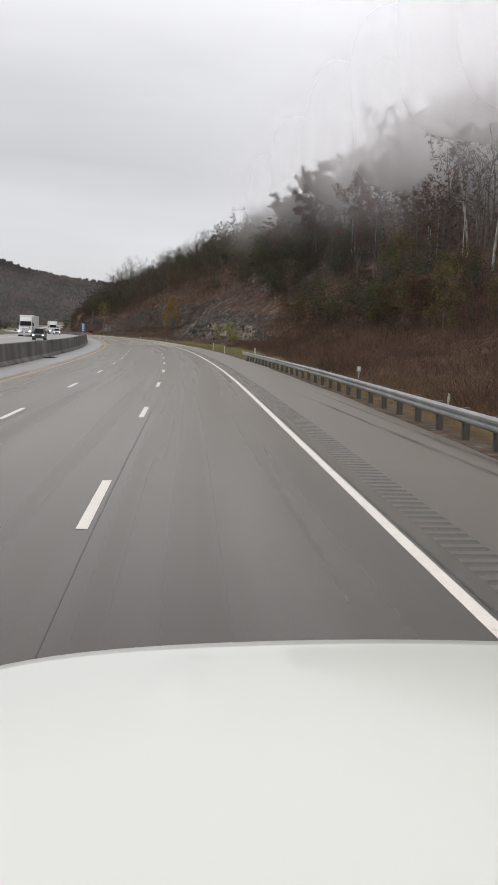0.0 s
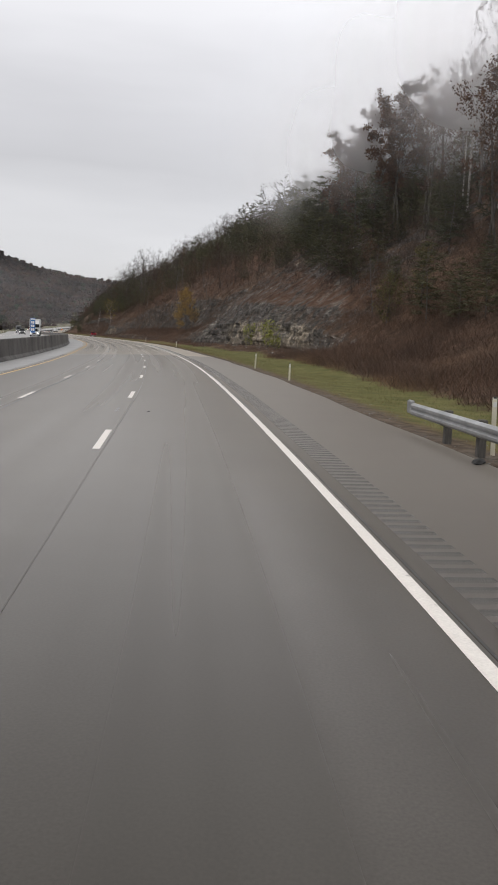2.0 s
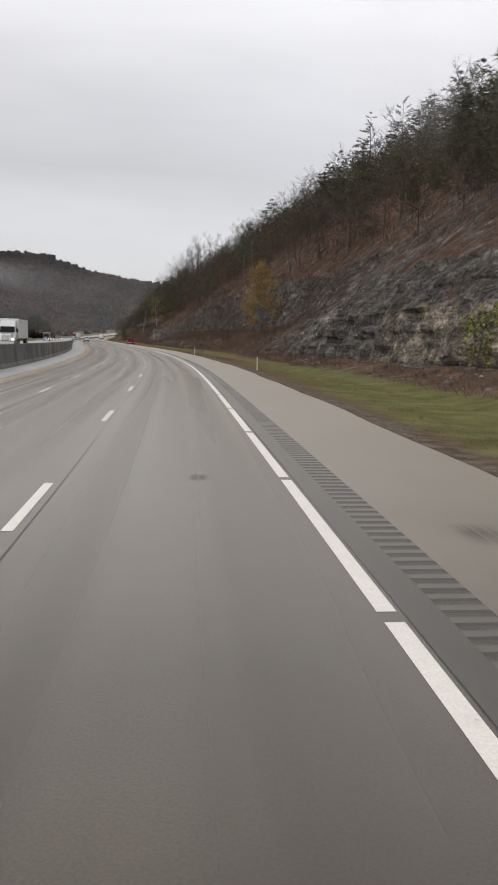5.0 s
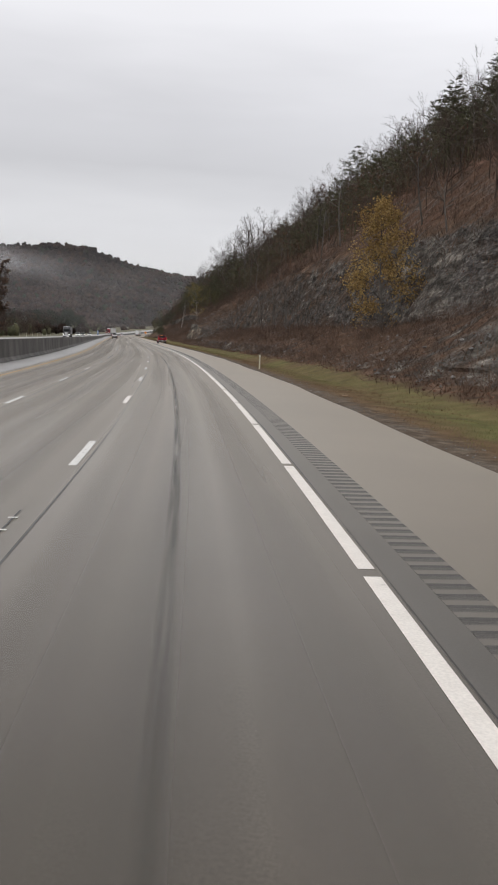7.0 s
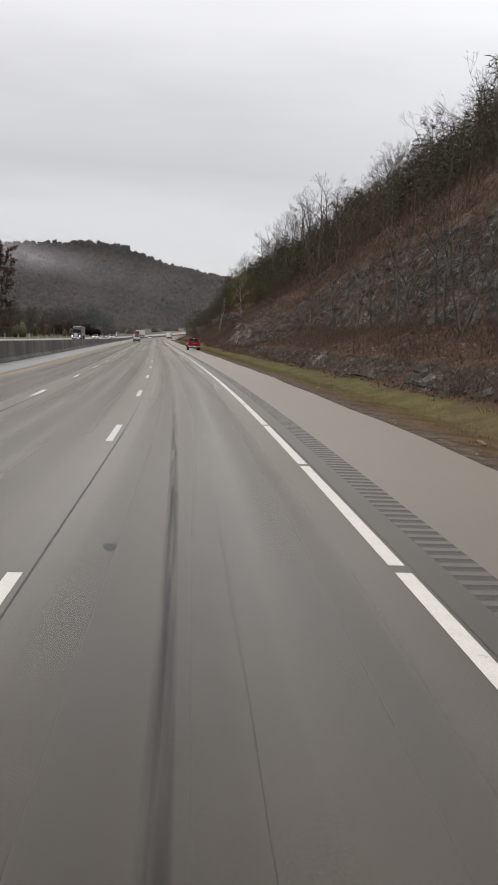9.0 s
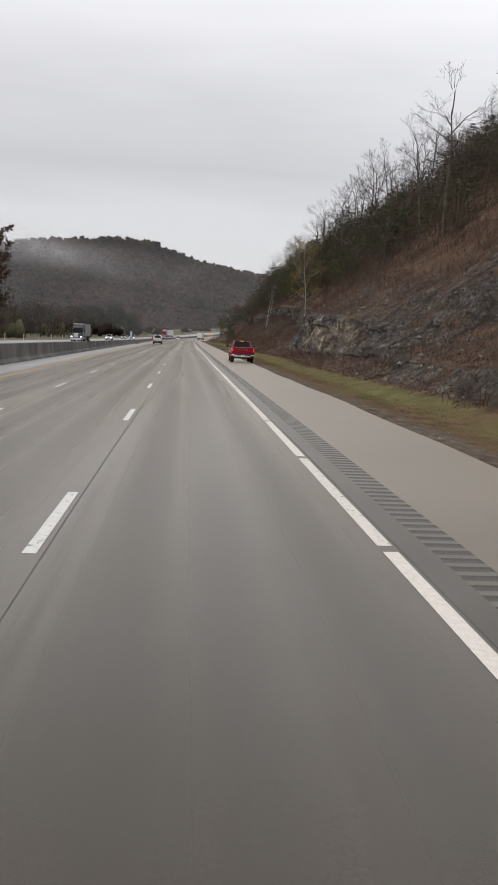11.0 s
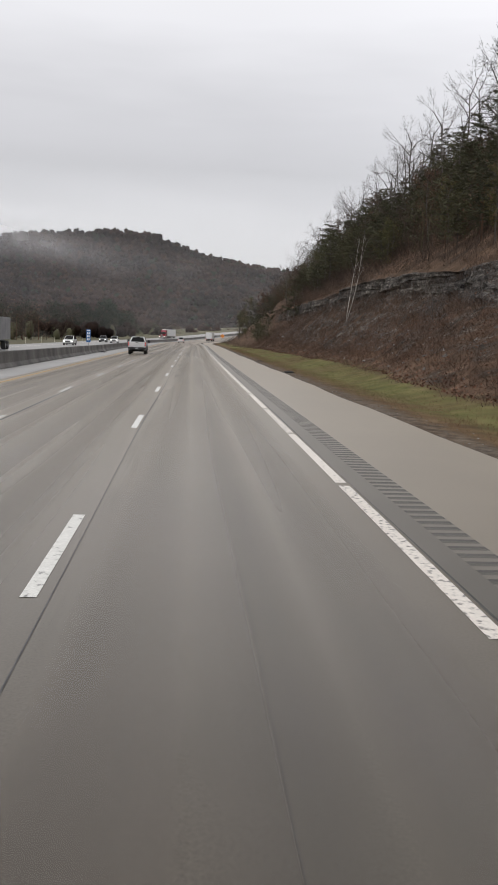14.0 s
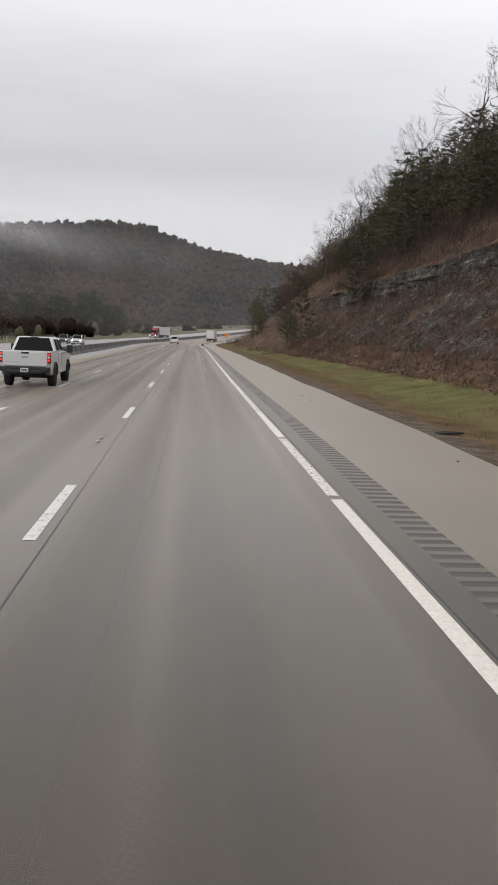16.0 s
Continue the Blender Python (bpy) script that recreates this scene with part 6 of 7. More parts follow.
# twiggy scrub that fills the slopes under the trees
for nm, n_, sr, dr, hh, seed in (("hillside_scrub", 3000, (40, 168), (22, 60), (1.0, 3.5), 91), ("slope_scrub", 4600, (165, 580), (21, 50), (0.8, 3.2), 93), ("ledge_scrub", 1900, (380, 575), (17.5, 29), (0.5, 1.9), 97), ("bend_scrub", 900, (555, 760), (9, 44), (1.0, 3.5), 95)):
    s, d, p = strewn(n_, sr, dr, seed)
    hgt = hh[0] + (hh[1] - hh[0]) * np.random.RandomState(seed).uniform(0, 1, n_) ** 1.6
    bundle(nm, M_TWIG, "leafless twiggy scrub on the wooded slope", p, hgt, 0.5, 0.028, seed + 1, per=13, spread=0.5)


def flakes(name, mat, label, places, size, seed, category):
    rn = np.random.RandomState(seed)
    n = len(places)
    a = rn.normal(size=(n, 3)) * np.array([1, 1, 0.45])
    a /= np.linalg.norm(a, axis=1, keepdims=True)
    b = np.cross(a, rn.normal(size=(n, 3)))
    b /= np.linalg.norm(b, axis=1, keepdims=True)
    w = size * rn.uniform(0.5, 1.4, (n, 1))
    c = places + np.array([0, 0, 0.04])
    v = np.stack([c - a * w * 0.5, c + b * w * 0.35, c + a * w * 0.5, c - b * w * 0.35], 1).reshape(-1, 3)
    return tagged(mesh_object(name, v, np.arange(len(v)).reshape(-1, 4), mat), label, category, kind="stuff")


s, d, p = strewn(4200, (425, 560), (12.5, 20), 59)
bundle("bank_brush", M_BRUSH, "matted brown weeds and bramble on the leafy bank", p, 0.25 + 1.0 * np.random.RandomState(9).uniform(0, 1, len(p)) ** 2, 1.0, 0.020, 60, per=13, spread=0.5)
s, d, p = strewn(16000, (380, 545), (11.4, 19), 61, 1.5)
flakes("fallen_leaves", M_LITTER, "drifts of fallen red and brown leaves at the slope's foot", p, 0.12, 62, "leaves")
s, d, p = strewn(15000, (200, 380), (11.5, 30), 63, 1.4)
flakes("slope_leaves", M_LITTER, "brown fallen leaves strewn over the rocky bench", p, 0.13, 64, "leaves")


def stones(name, mat, label, places, size, seed):
    """Loose angular stones, each a squashed irregular octahedron."""
    rn = np.random.RandomState(seed)
    n = len(places)
    base = np.array([(1, 0, 0), (0, 1, 0), (-1, 0, 0), (0, -1, 0), (0, 0, 0.7), (0, 0, -0.4)], float)
    sz = size * rn.uniform(0.3, 1.0, (n, 1, 1)) ** 2
    v = places[:, None] + base * sz * rn.uniform(0.5, 1.3, (n, 6, 3))
    f = np.array([(0, 1, 4), (1, 2, 4), (2, 3, 4), (3, 0, 4), (1, 0, 5), (2, 1, 5), (3, 2, 5), (0, 3, 5)])
    f = (f[None] + 6 * np.arange(n)[:, None, None]).reshape(-1, 3)
    return tagged(mesh_object(name, v.reshape(-1, 3), f, mat), label, "stones", kind="stuff")


s, d, p = strewn(3600, (40, 545), (3.75, 5.2), 71, 1.5)
stones("gravel", M_STONE, "loose gravel and grit along the shoulder's edge", p, 0.045, 72)
s, d, p = strewn(900, (146, 545), (12, 17), 73)
stones("rubble", M_STONE, "broken shale rubble below the rock faces", p, 0.26, 74)


# ---- small builders ----
def boxed(sx, sy, sz, at=(0, 0, 0), bevel=0.0, segs=2, bm=None, turn=None):
    """A box with rounded edges, centred at the place."""
    own = bmesh.new()
    bmesh.ops.create_cube(own, size=1.0)
    bmesh.ops.scale(own, vec=(sx, sy, sz), verts=own.verts)
    if bevel:
        bmesh.ops.bevel(own, geom=own.edges[:], offset=bevel, segments=segs, affect="EDGES", profile=0.6)
    if turn is not None:
        bmesh.ops.transform(own, matrix=turn, verts=own.verts)
    bmesh.ops.translate(own, vec=at, verts=own.verts)
    if bm is None:
        return own
    me = bpy.data.meshes.new("tmp")
    own.to_mesh(me)
    own.free()
    bm.from_mesh(me)
    bpy.data.meshes.remove(me)
    return bm


def prism(outline, x0, x1, bevel=0.0):
    """A (y, z) outline drawn out from x0 to x1."""
    bm = bmesh.new()
    f = bm.faces.new([bm.verts.new((x0, y, z)) for y, z in outline])
    r = bmesh.ops.extrude_face_region(bm, geom=[f])
    bmesh.ops.translate(bm, vec=(x1 - x0, 0, 0), verts=[v for v in r["geom"] if isinstance(v, bmesh.types.BMVert)])
    bmesh.ops.recalc_face_normals(bm, faces=bm.faces)
    if bevel:
        rim = [e for e in bm.edges if len(e.link_faces) == 2 and abs(e.verts[0].co.x - e.verts[1].co.x) < 1e-6]
        bmesh.ops.bevel(bm, geom=rim, offset=bevel, segments=3, affect="EDGES", profile=0.5)
    return bm


def lathe(profile, at, segs=24):
    """A (radius, x) profile turned round the x axis."""
    bm = bmesh.new()
    rings = [[bm.verts.new((x + at[0], r * math.cos(2 * math.pi * k / segs) + at[1], r * math.sin(2 * math.pi * k / segs) + at[2])) for k in range(segs)] for r, x in profile]
    for a, b in zip(rings, rings[1:]):
        for k in range(segs):
            bm.faces.new((a[k], a[(k + 1) % segs], b[(k + 1) % segs], b[k]))
    bmesh.ops.recalc_face_normals(bm, faces=bm.faces)
    return bm


def hexa(low, high, bevel=0.0):
    """A solid between two four-cornered rings."""
    bm = bmesh.new()
    a, b = [bm.verts.new(p) for p in low], [bm.verts.new(p) for p in high]
    bm.faces.new(a[::-1]), bm.faces.new(b)
    for k in range(4):
        bm.faces.new((a[k], a[(k + 1) % 4], b[(k + 1) % 4], b[k]))
    bmesh.ops.recalc_face_normals(bm, faces=bm.faces)
    if bevel:
        bmesh.ops.bevel(bm, geom=bm.edges[:], offset=bevel, segments=3, affect="EDGES", profile=0.5)
    return bm


def pane(corners, bevel_in, lift):
    """A thin pane inside four corners, drawn in by a margin and lifted off its face."""
    c = [Vector(p) for p in corners]
    mid = sum(c, Vector()) / 4
    n = (c[1] - c[0]).cross(c[3] - c[0]).normalized()
    q = []
    for p in c:
        w = mid - p
        q.append(p + w * (bevel_in / w.length) + n * lift)
    bm = bmesh.new()
    lo, hi = [bm.verts.new(p - n * 0.006) for p in q], [bm.verts.new(p) for p in q]
    bm.faces.new(hi)
    for k in range(4):
        bm.faces.new((lo[k], lo[(k + 1) % 4], hi[(k + 1) % 4], hi[k]))
    return bm


M_REDPAINT = plain("red_car_paint", (0.24, 0.004, 0.016), 0.26, 0.0, coat=0.6, spec=0.3)
M_WHITEPAINT = plain("white_car_paint", (0.66, 0.66, 0.66), 0.3, 0.0, coat=0.7)
M_GREYPAINT = plain("grey_car_paint", (0.12, 0.125, 0.13), 0.3, 0.4, coat=0.6)
M_GLASS = plain("tinted_glass", (0.004, 0.0045, 0.005), 0.06, 0.0, spec=0.16)
M_RUBBER = material("tyre_rubber", [(0.3, grey(0.018)), (0.7, grey(0.03))], scale=8, rough=0.85)
M_BLACK = plain("black_plastic", (0.022, 0.022, 0.023), 0.55)
M_CHROME = plain("chrome", (0.62, 0.62, 0.63), 0.14, 1.0)
M_ALLOY = plain("alloy_rim", (0.48, 0.48, 0.49), 0.3, 0.9)
M_LAMPRED = plain("tail_lamp_red", (0.16, 0.006, 0.008), 0.2)
M_TAIL = plain("lit_tail_lamp", (0.72, 0.03, 0.025), 0.3, glow=0.75)
M_AMBER = plain("lit_amber_lamp", (0.95, 0.30, 0.06), 0.3, glow=1.1)
M_HEAD = plain("lit_head_lamp", (0.95, 0.93, 0.88), 0.2, glow=2.5)
M_PLATE = plain("plate_white", (0.62, 0.63, 0.62), 0.5)
M_INK = plain("plate_ink", (0.06, 0.07, 0.12), 0.5)
M_SIGNBLUE = material("sign_blue", [(0.3, (0.02, 0.10, 0.30)), (0.7, (0.03, 0.13, 0.36))], scale=2.0, rough=0.45)
M_SIGNWHITE = plain("sign_white", (0.72, 0.73, 0.74), 0.45)
M_SIGNORANGE = plain("sign_orange", (0.75, 0.26, 0.04), 0.5)
M_MARKER = material("marker_cream", [(0.3, (0.46, 0.43, 0.34)), (0.7, (0.70, 0.66, 0.54))], scale=6, rough=0.6, stretch=(1, 1, 0.3))
M_TRAILER = material("trailer_panel", [(0.3, (0.58, 0.58, 0.58)), (0.7, (0.70, 0.70, 0.70))], scale=0.6, rough=0.45, stretch=(1, 1, 0.4))
M_DARKPAINT = plain("black_lorry_paint", (0.022, 0.023, 0.026), 0.3, 0.2, coat=0.6)
M_CANVAS = material("grey_trailer", [(0.3, (0.20, 0.20, 0.21)), (0.7, (0.30, 0.30, 0.31))], scale=0.6, rough=0.5)


def wheel(parent, x, y, r, width, side, rim_mat):
    """A wheel with tyre, rim and hub; side is +1 or -1 for the outward face."""
    w = width / 2
    tyre = part("tyre", lathe([(r * 0.60, -w), (r * 0.93, -w), (r, -w * 0.72), (r, w * 0.72), (r * 0.93, w), (r * 0.60, w)], (x, y, r)), M_RUBBER, parent, smooth=True)
    o = side * w
    part("rim", lathe([(r * 0.61, o * 0.9), (r * 0.57, o * 1.02), (r * 0.52, o * 0.7), (r * 0.20, o * 0.55), (r * 0.16, o * 0.92), (0.001, o * 0.95)], (x, y, r)), rim_mat, tyre, smooth=True)
    bm = bmesh.new()
    for k in range(6):
        t = Matrix.Rotation(math.pi * k / 3, 4, "X")
        boxed(0.035, r * 0.09, r * 0.40, (0, 0, 0), 0.008, 1, bm, Matrix.Translation((x + o * 0.82, y, r)) @ t @ Matrix.Translation((0, 0, r * 0.36)))
    part("spokes", bm, rim_mat, tyre)
    return tyre


def arch(cy, cz, r, n=9):
    return [(cy + r * math.cos(a), cz + r * math.sin(a)) for a in [math.pi * k / (n - 1) for k in range(n)]]


def pickup(name, paint, label, trim, rim, tall=0.0, lettering=True, bumper=None, lit=True):
    """A crew-cab pickup: y ahead from the rear bumper, x to the right, z up."""
    truck = new(name)
    tagged(truck, label, "pickup truck")
    h = tall
    wr = 0.40 + 0.02 * (h > 0)
    ra, fa = 1.28, 4.95
    floor_z = 0.56 + h
    lower = [(0.10, floor_z)] + [p for p in arch(ra, 0.44 + h * 0.5, 0.52)[::-1]] + [p for p in arch(fa, 0.44 + h * 0.5, 0.52)[::-1]] + [
        (5.78, floor_z + 0.02), (5.86, 0.8 + h), (5.84, 1.10 + h), (5.70, 1.20 + h), (4.35, 1.32 + h), (1.92, 1.32 + h), (1.90, 1.00 + h), (0.12, 1.00 + h)]
    part("body", prism(lower, -0.99, 0.99, 0.08), paint, truck, smooth=False)
    for sx in (-1, 1):
        x0 = 0.93 * sx
        part("bed_side", boxed(0.12, 1.86, 0.44, (x0, 0.98, 1.16 + h), 0.03), paint, truck)
    gate = part("tailgate", boxed(1.74, 0.10, 0.60, (0, 0.06, 1.07 + h), 0.045), paint, truck)
    part("tailgate_recess", boxed(1.52, 0.02, 0.34, (0, 0.012, 1.10 + h), 0.02, 1), paint, gate)
    part("gate_handle", boxed(0.30, 0.03, 0.07, (0, 0.0, 1.30 + h), 0.012, 1), M_BLACK, gate)
    if lettering:
        bm = bmesh.new()
        for k in range(3):
            boxed(0.20, 0.014, 0.022, (-0.29 + 0.29 * k, 0.0, 1.175 + h), 0.006, 1, bm)
            boxed(0.20, 0.014, 0.022, (-0.29 + 0.29 * k, 0.0, 1.115 + h), 0.006, 1, bm)
            boxed(0.03, 0.014, 0.08, (-0.375 + 0.29 * k, 0.0, 1.145 + h), 0.006, 1, bm)
        part("badge", bm, M_CHROME, gate, "plain chrome badge bars")
    else:
        part("badge", boxed(0.26, 0.012, 0.075, (0, 0.002, 1.13 + h), 0.02, 1), M_ALLOY, gate, "plain metal badge")
    # cab
    b, r = 1.30 + h, 1.93 + h
    low = [(-0.93, 1.90, b), (0.93, 1.90, b), (0.93, 4.42, b), (-0.93, 4.42, b)]
    high = [(-0.72, 2.14, r), (0.72, 2.14, r), (0.72, 3.52, r), (-0.72, 3.52, r)]
    cab = part("cab", hexa(low, high, 0.09), paint, truck, smooth=False)
    part("rear_window", pane((low[0], low[1], high[1], high[0]), 0.13, 0.008), M_GLASS, cab)
    part("windscreen", pane((low[2], low[3], high[3], high[2]), 0.11, 0.008), M_GLASS, cab)

    def on_side(sx, y0, y1, t0, t1):
        def at(y_f, t):
            x = sx * (0.93 + (0.72 - 0.93) * t)
            ya = 1.90 + (2.14 - 1.90) * t
            yb = 4.42 + (3.52 - 4.42) * t
            return (x, ya + (yb - ya) * y_f, b + (r - b) * t)
        c = [at(y0, t0), at(y1, t0), at(y1, t1), at(y0, t1)]
        return c if sx > 0 else [c[1], c[0], c[3], c[2]]

    for sx in (-1, 1):
        part("side_window", pane(on_side(sx, 0.08, 0.44, 0.10, 0.86), 0.03, 0.010), M_GLASS, cab)
        part("side_window", pane(on_side(sx, 0.49, 0.90, 0.10, 0.86), 0.03, 0.010), M_GLASS, cab)
        part("door_seam", boxed(0.012, 0.012, 0.66, (sx * 0.992, 3.06, 0.99 + h)), M_BLACK, truck)
        part("door_seam", boxed(0.012, 0.012, 0.66, (sx * 0.992, 2.02, 0.99 + h)), M_BLACK, truck)
        for y in (2.30, 3.28):
            part("door_handle", boxed(0.04, 0.18, 0.045, (sx * 1.005, y, 1.20 + h), 0.015, 1), M_BLACK if paint is M_REDPAINT else paint, truck)
        mirror = part("mirror", boxed(0.26, 0.12, 0.24 + 0.1 * (h > 0), (sx * 1.20, 3.98, 1.42 + h), 0.04), M_BLACK, truck)
        part("mirror_arm", boxed(0.20, 0.06, 0.06, (sx * 1.02, 4.0, 1.36 + h), 0.015, 1), M_BLACK, mirror)
        lamp = part("tail_lamp", boxed(0.145, 0.12, 0.42, (sx * 0.925, 0.07, 1.12 + h), 0.03), M_LAMPRED, truck, "dark red tail lamp housing")
        for k_, dz_ in enumerate((0.13, 0.02, -0.10)):
            glow_ = M_TAIL if paint is M_REDPAINT else (M_TAIL if k_ != 1 else M_PLATE)
            part("lamp_lens", boxed(0.095, 0.02, 0.085, (sx * 0.925, 0.004, 1.12 + dz_ + h), 0.012, 1), glow_ if lit else M_LAMPRED, lamp)
        for y in (ra, fa):
            bm = bmesh.new()
            pts = arch(y, 0.44 + h * 0.5, 0.545, 13)
            inner = arch(y, 0.44 + h * 0.5, 0.50, 13)
            for (p0, p1), (q0, q1) in zip(zip(pts, pts[1:]), zip(inner, inner[1:])):
                vs = [bm.verts.new((sx * x, a, z)) for x in (0.97, 1.025) for a, z in (p0, p1, q1, q0)]
                for f in ((0, 1, 2, 3), (4, 5, 6, 7), (0, 1, 5, 4), (2, 3, 7, 6)):
                    bm.faces.new([vs[i] for i in f])
            bmesh.ops.remove_doubles(bm, verts=bm.verts, dist=1e-4)
            bmesh.ops.recalc_face_normals(bm, faces=bm.faces)
            part("wheel_arch", bm, paint if paint is M_REDPAINT else M_BLACK, truck)
            wheel(truck, sx * 0.86, y, wr, 0.28, sx, rim)
        part("head_lamp", boxed(0.30, 0.14, 0.22, (sx * 0.78, 5.80, 0.98 + h), 0.03), M_PLATE, truck)
    part("underbody", boxed(1.5, 5.1, 0.22, (0, 2.9, 0.50 + h), 0.03), M_BLACK, truck)
    part("axle", boxed(1.5, 0.12, 0.12, (0, ra, 0.40), 0.04), M_BLACK, truck)
    part("hitch", boxed(0.30, 0.16, 0.10, (0, 0.02, 0.46 + h), 0.02, 1), M_BLACK, truck)
    part("exhaust", lathe([(0.035, -0.06), (0.04, 0.06)], (-0.62, 0.25, 0.42 + h), 10), M_CHROME, truck)
    bump = bumper or M_CHROME
    rb = part("rear_bumper", boxed(1.24, 0.20, 0.15, (0, -0.02, 0.565 + h), 0.04), bump, truck)
    for sx in (-1, 1):
        part("bumper_corner", hexa([(sx * 0.58, -0.11, 0.49 + h), (sx * 0.98, -0.05, 0.58 + h), (sx * 0.98, 0.14, 0.58 + h), (sx * 0.58, 0.08, 0.49 + h)],
                                   [(sx * 0.58, -0.11, 0.66 + h), (sx * 0.98, -0.05, 0.77 + h), (sx * 0.98, 0.14, 0.77 + h), (sx * 0.58, 0.08, 0.66 + h)], 0.03), bump, rb)
    part("bumper_step", boxed(1.60, 0.18, 0.12, (0, 0.02, 0.70 + h), 0.02, 1), M_BLACK, rb)
    plate = part("number_plate", boxed(0.31, 0.02, 0.16, (0, -0.135, 0.63 + h), 0.008, 1), M_PLATE, rb)
    bm = bmesh.new()
    boxed(0.22, 0.006, 0.055, (0, -0.147, 0.63 + h), 0, 1, bm)
    part("plate_bar", bm, M_INK, plate)
    part("front_bumper", boxed(1.98, 0.22, 0.28, (0, 5.84, 0.62 + h), 0.06), bump, truck)
    part("grille", boxed(1.10, 0.08, 0.40, (0, 5.86, 0.95 + h), 0.03), M_BLACK, truck)
    part("high_brake_lamp", boxed(0.34, 0.05, 0.05, (0, 2.13, r - 0.04), 0.012, 1), M_AMBER if lit and paint is M_REDPAINT else M_BLACK, cab)
    part("roof_seam", boxed(1.36, 0.02, 0.012, (0, 2.22, r + 0.004)), M_BLACK, cab)
    return truck


red = pickup("red_pickup", M_REDPAINT, "red crew-cab pickup stopped on the shoulder with flashing amber lamps", M_CHROME, M_ALLOY, 0.0)
red.matrix_basis = stand(380.0, -2.86, -0.01, -0.5)
white_truck = pickup("white_pickup", M_WHITEPAINT, "white crew-cab pickup with black bumper beside the yellow line", M_BLACK, M_BLACK, 0.08, lettering=False, bumper=M_BLACK)
white_truck.matrix_basis = stand(487.5, 8.5, float(cross(8.5)), 1.0)


def car(name, paint, label, length=4.7, wide=1.86, roof=1.68, suv=True, front_lit=True):
    """A passenger car or sport utility: y ahead from the rear bumper."""
    c = new(name)
    tagged(c, label, "car")
    L = length
    ra, fa, wr = 0.85, L - 0.95, 0.35
    belt = 1.05 if suv else 0.92
    lower = [(0.06, 0.34)] + arch(ra, 0.36, 0.41)[::-1] + arch(fa, 0.36, 0.41)[::-1] + [(L - 0.08, 0.34), (L, 0.62), (L - 0.12, 0.84), (L - 1.35, belt), (0.10, belt), (0.0, 0.7)]
    part("body", prism(lower, -wide / 2, wide / 2, 0.07), paint, c)
    low = [(-wide * 0.46, 0.12, belt - 0.02), (wide * 0.46, 0.12, belt - 0.02), (wide * 0.46, L - 1.25, belt - 0.02), (-wide * 0.46, L - 1.25, belt - 0.02)]
    y0 = 0.45 if suv else 1.0
    high = [(-wide * 0.36, y0, roof), (wide * 0.36, y0, roof), (wide * 0.36, L - 2.15, roof), (-wide * 0.36, L - 2.15, roof)]
    cab = part("cabin", hexa(low, high, 0.06), paint, c)
    part("rear_window", pane((low[0], low[1], high[1], high[0]), 0.12, 0.01), M_GLASS, cab)
    part("windscreen", pane((low[2], low[3], high[3], high[2]), 0.10, 0.01), M_GLASS, cab)
    part("side_window", pane((low[1], low[2], high[2], high[1]), 0.12, 0.012), M_GLASS, cab)
    part("side_window", pane((low[3], low[0], high[0], high[3]), 0.12, 0.012), M_GLASS, cab)
    for sx in (-1, 1):
        part("tail_lamp", boxed(0.22, 0.08, 0.18, (sx * wide * 0.39, 0.02, 0.82), 0.02, 1), M_TAIL, c)
        part("head_lamp", boxed(0.30, 0.10, 0.14, (sx * wide * 0.37, L - 0.06, 0.72), 0.02, 1), M_HEAD if front_lit else M_PLATE, c)
        part("mirror", boxed(0.20, 0.10, 0.13, (sx * (wide / 2 + 0.08), L - 1.65, belt + 0.08), 0.03, 1), M_BLACK, c)
        for y in (ra, fa):
            wheel(c, sx * (wide / 2 - 0.13), y, wr, 0.22, sx, M_ALLOY)
    part("grille", boxed(0.9, 0.06, 0.22, (0, L - 0.01, 0.62), 0.02, 1), M_BLACK, c)
    plate = part("number_plate", boxed(0.31, 0.02, 0.15, (0, -0.02, 0.60), 0, 1), M_PLATE, c)
    part("underbody", boxed(wide * 0.8, L * 0.86, 0.16, (0, L / 2, 0.32), 0.02), M_BLACK, c)
    return c


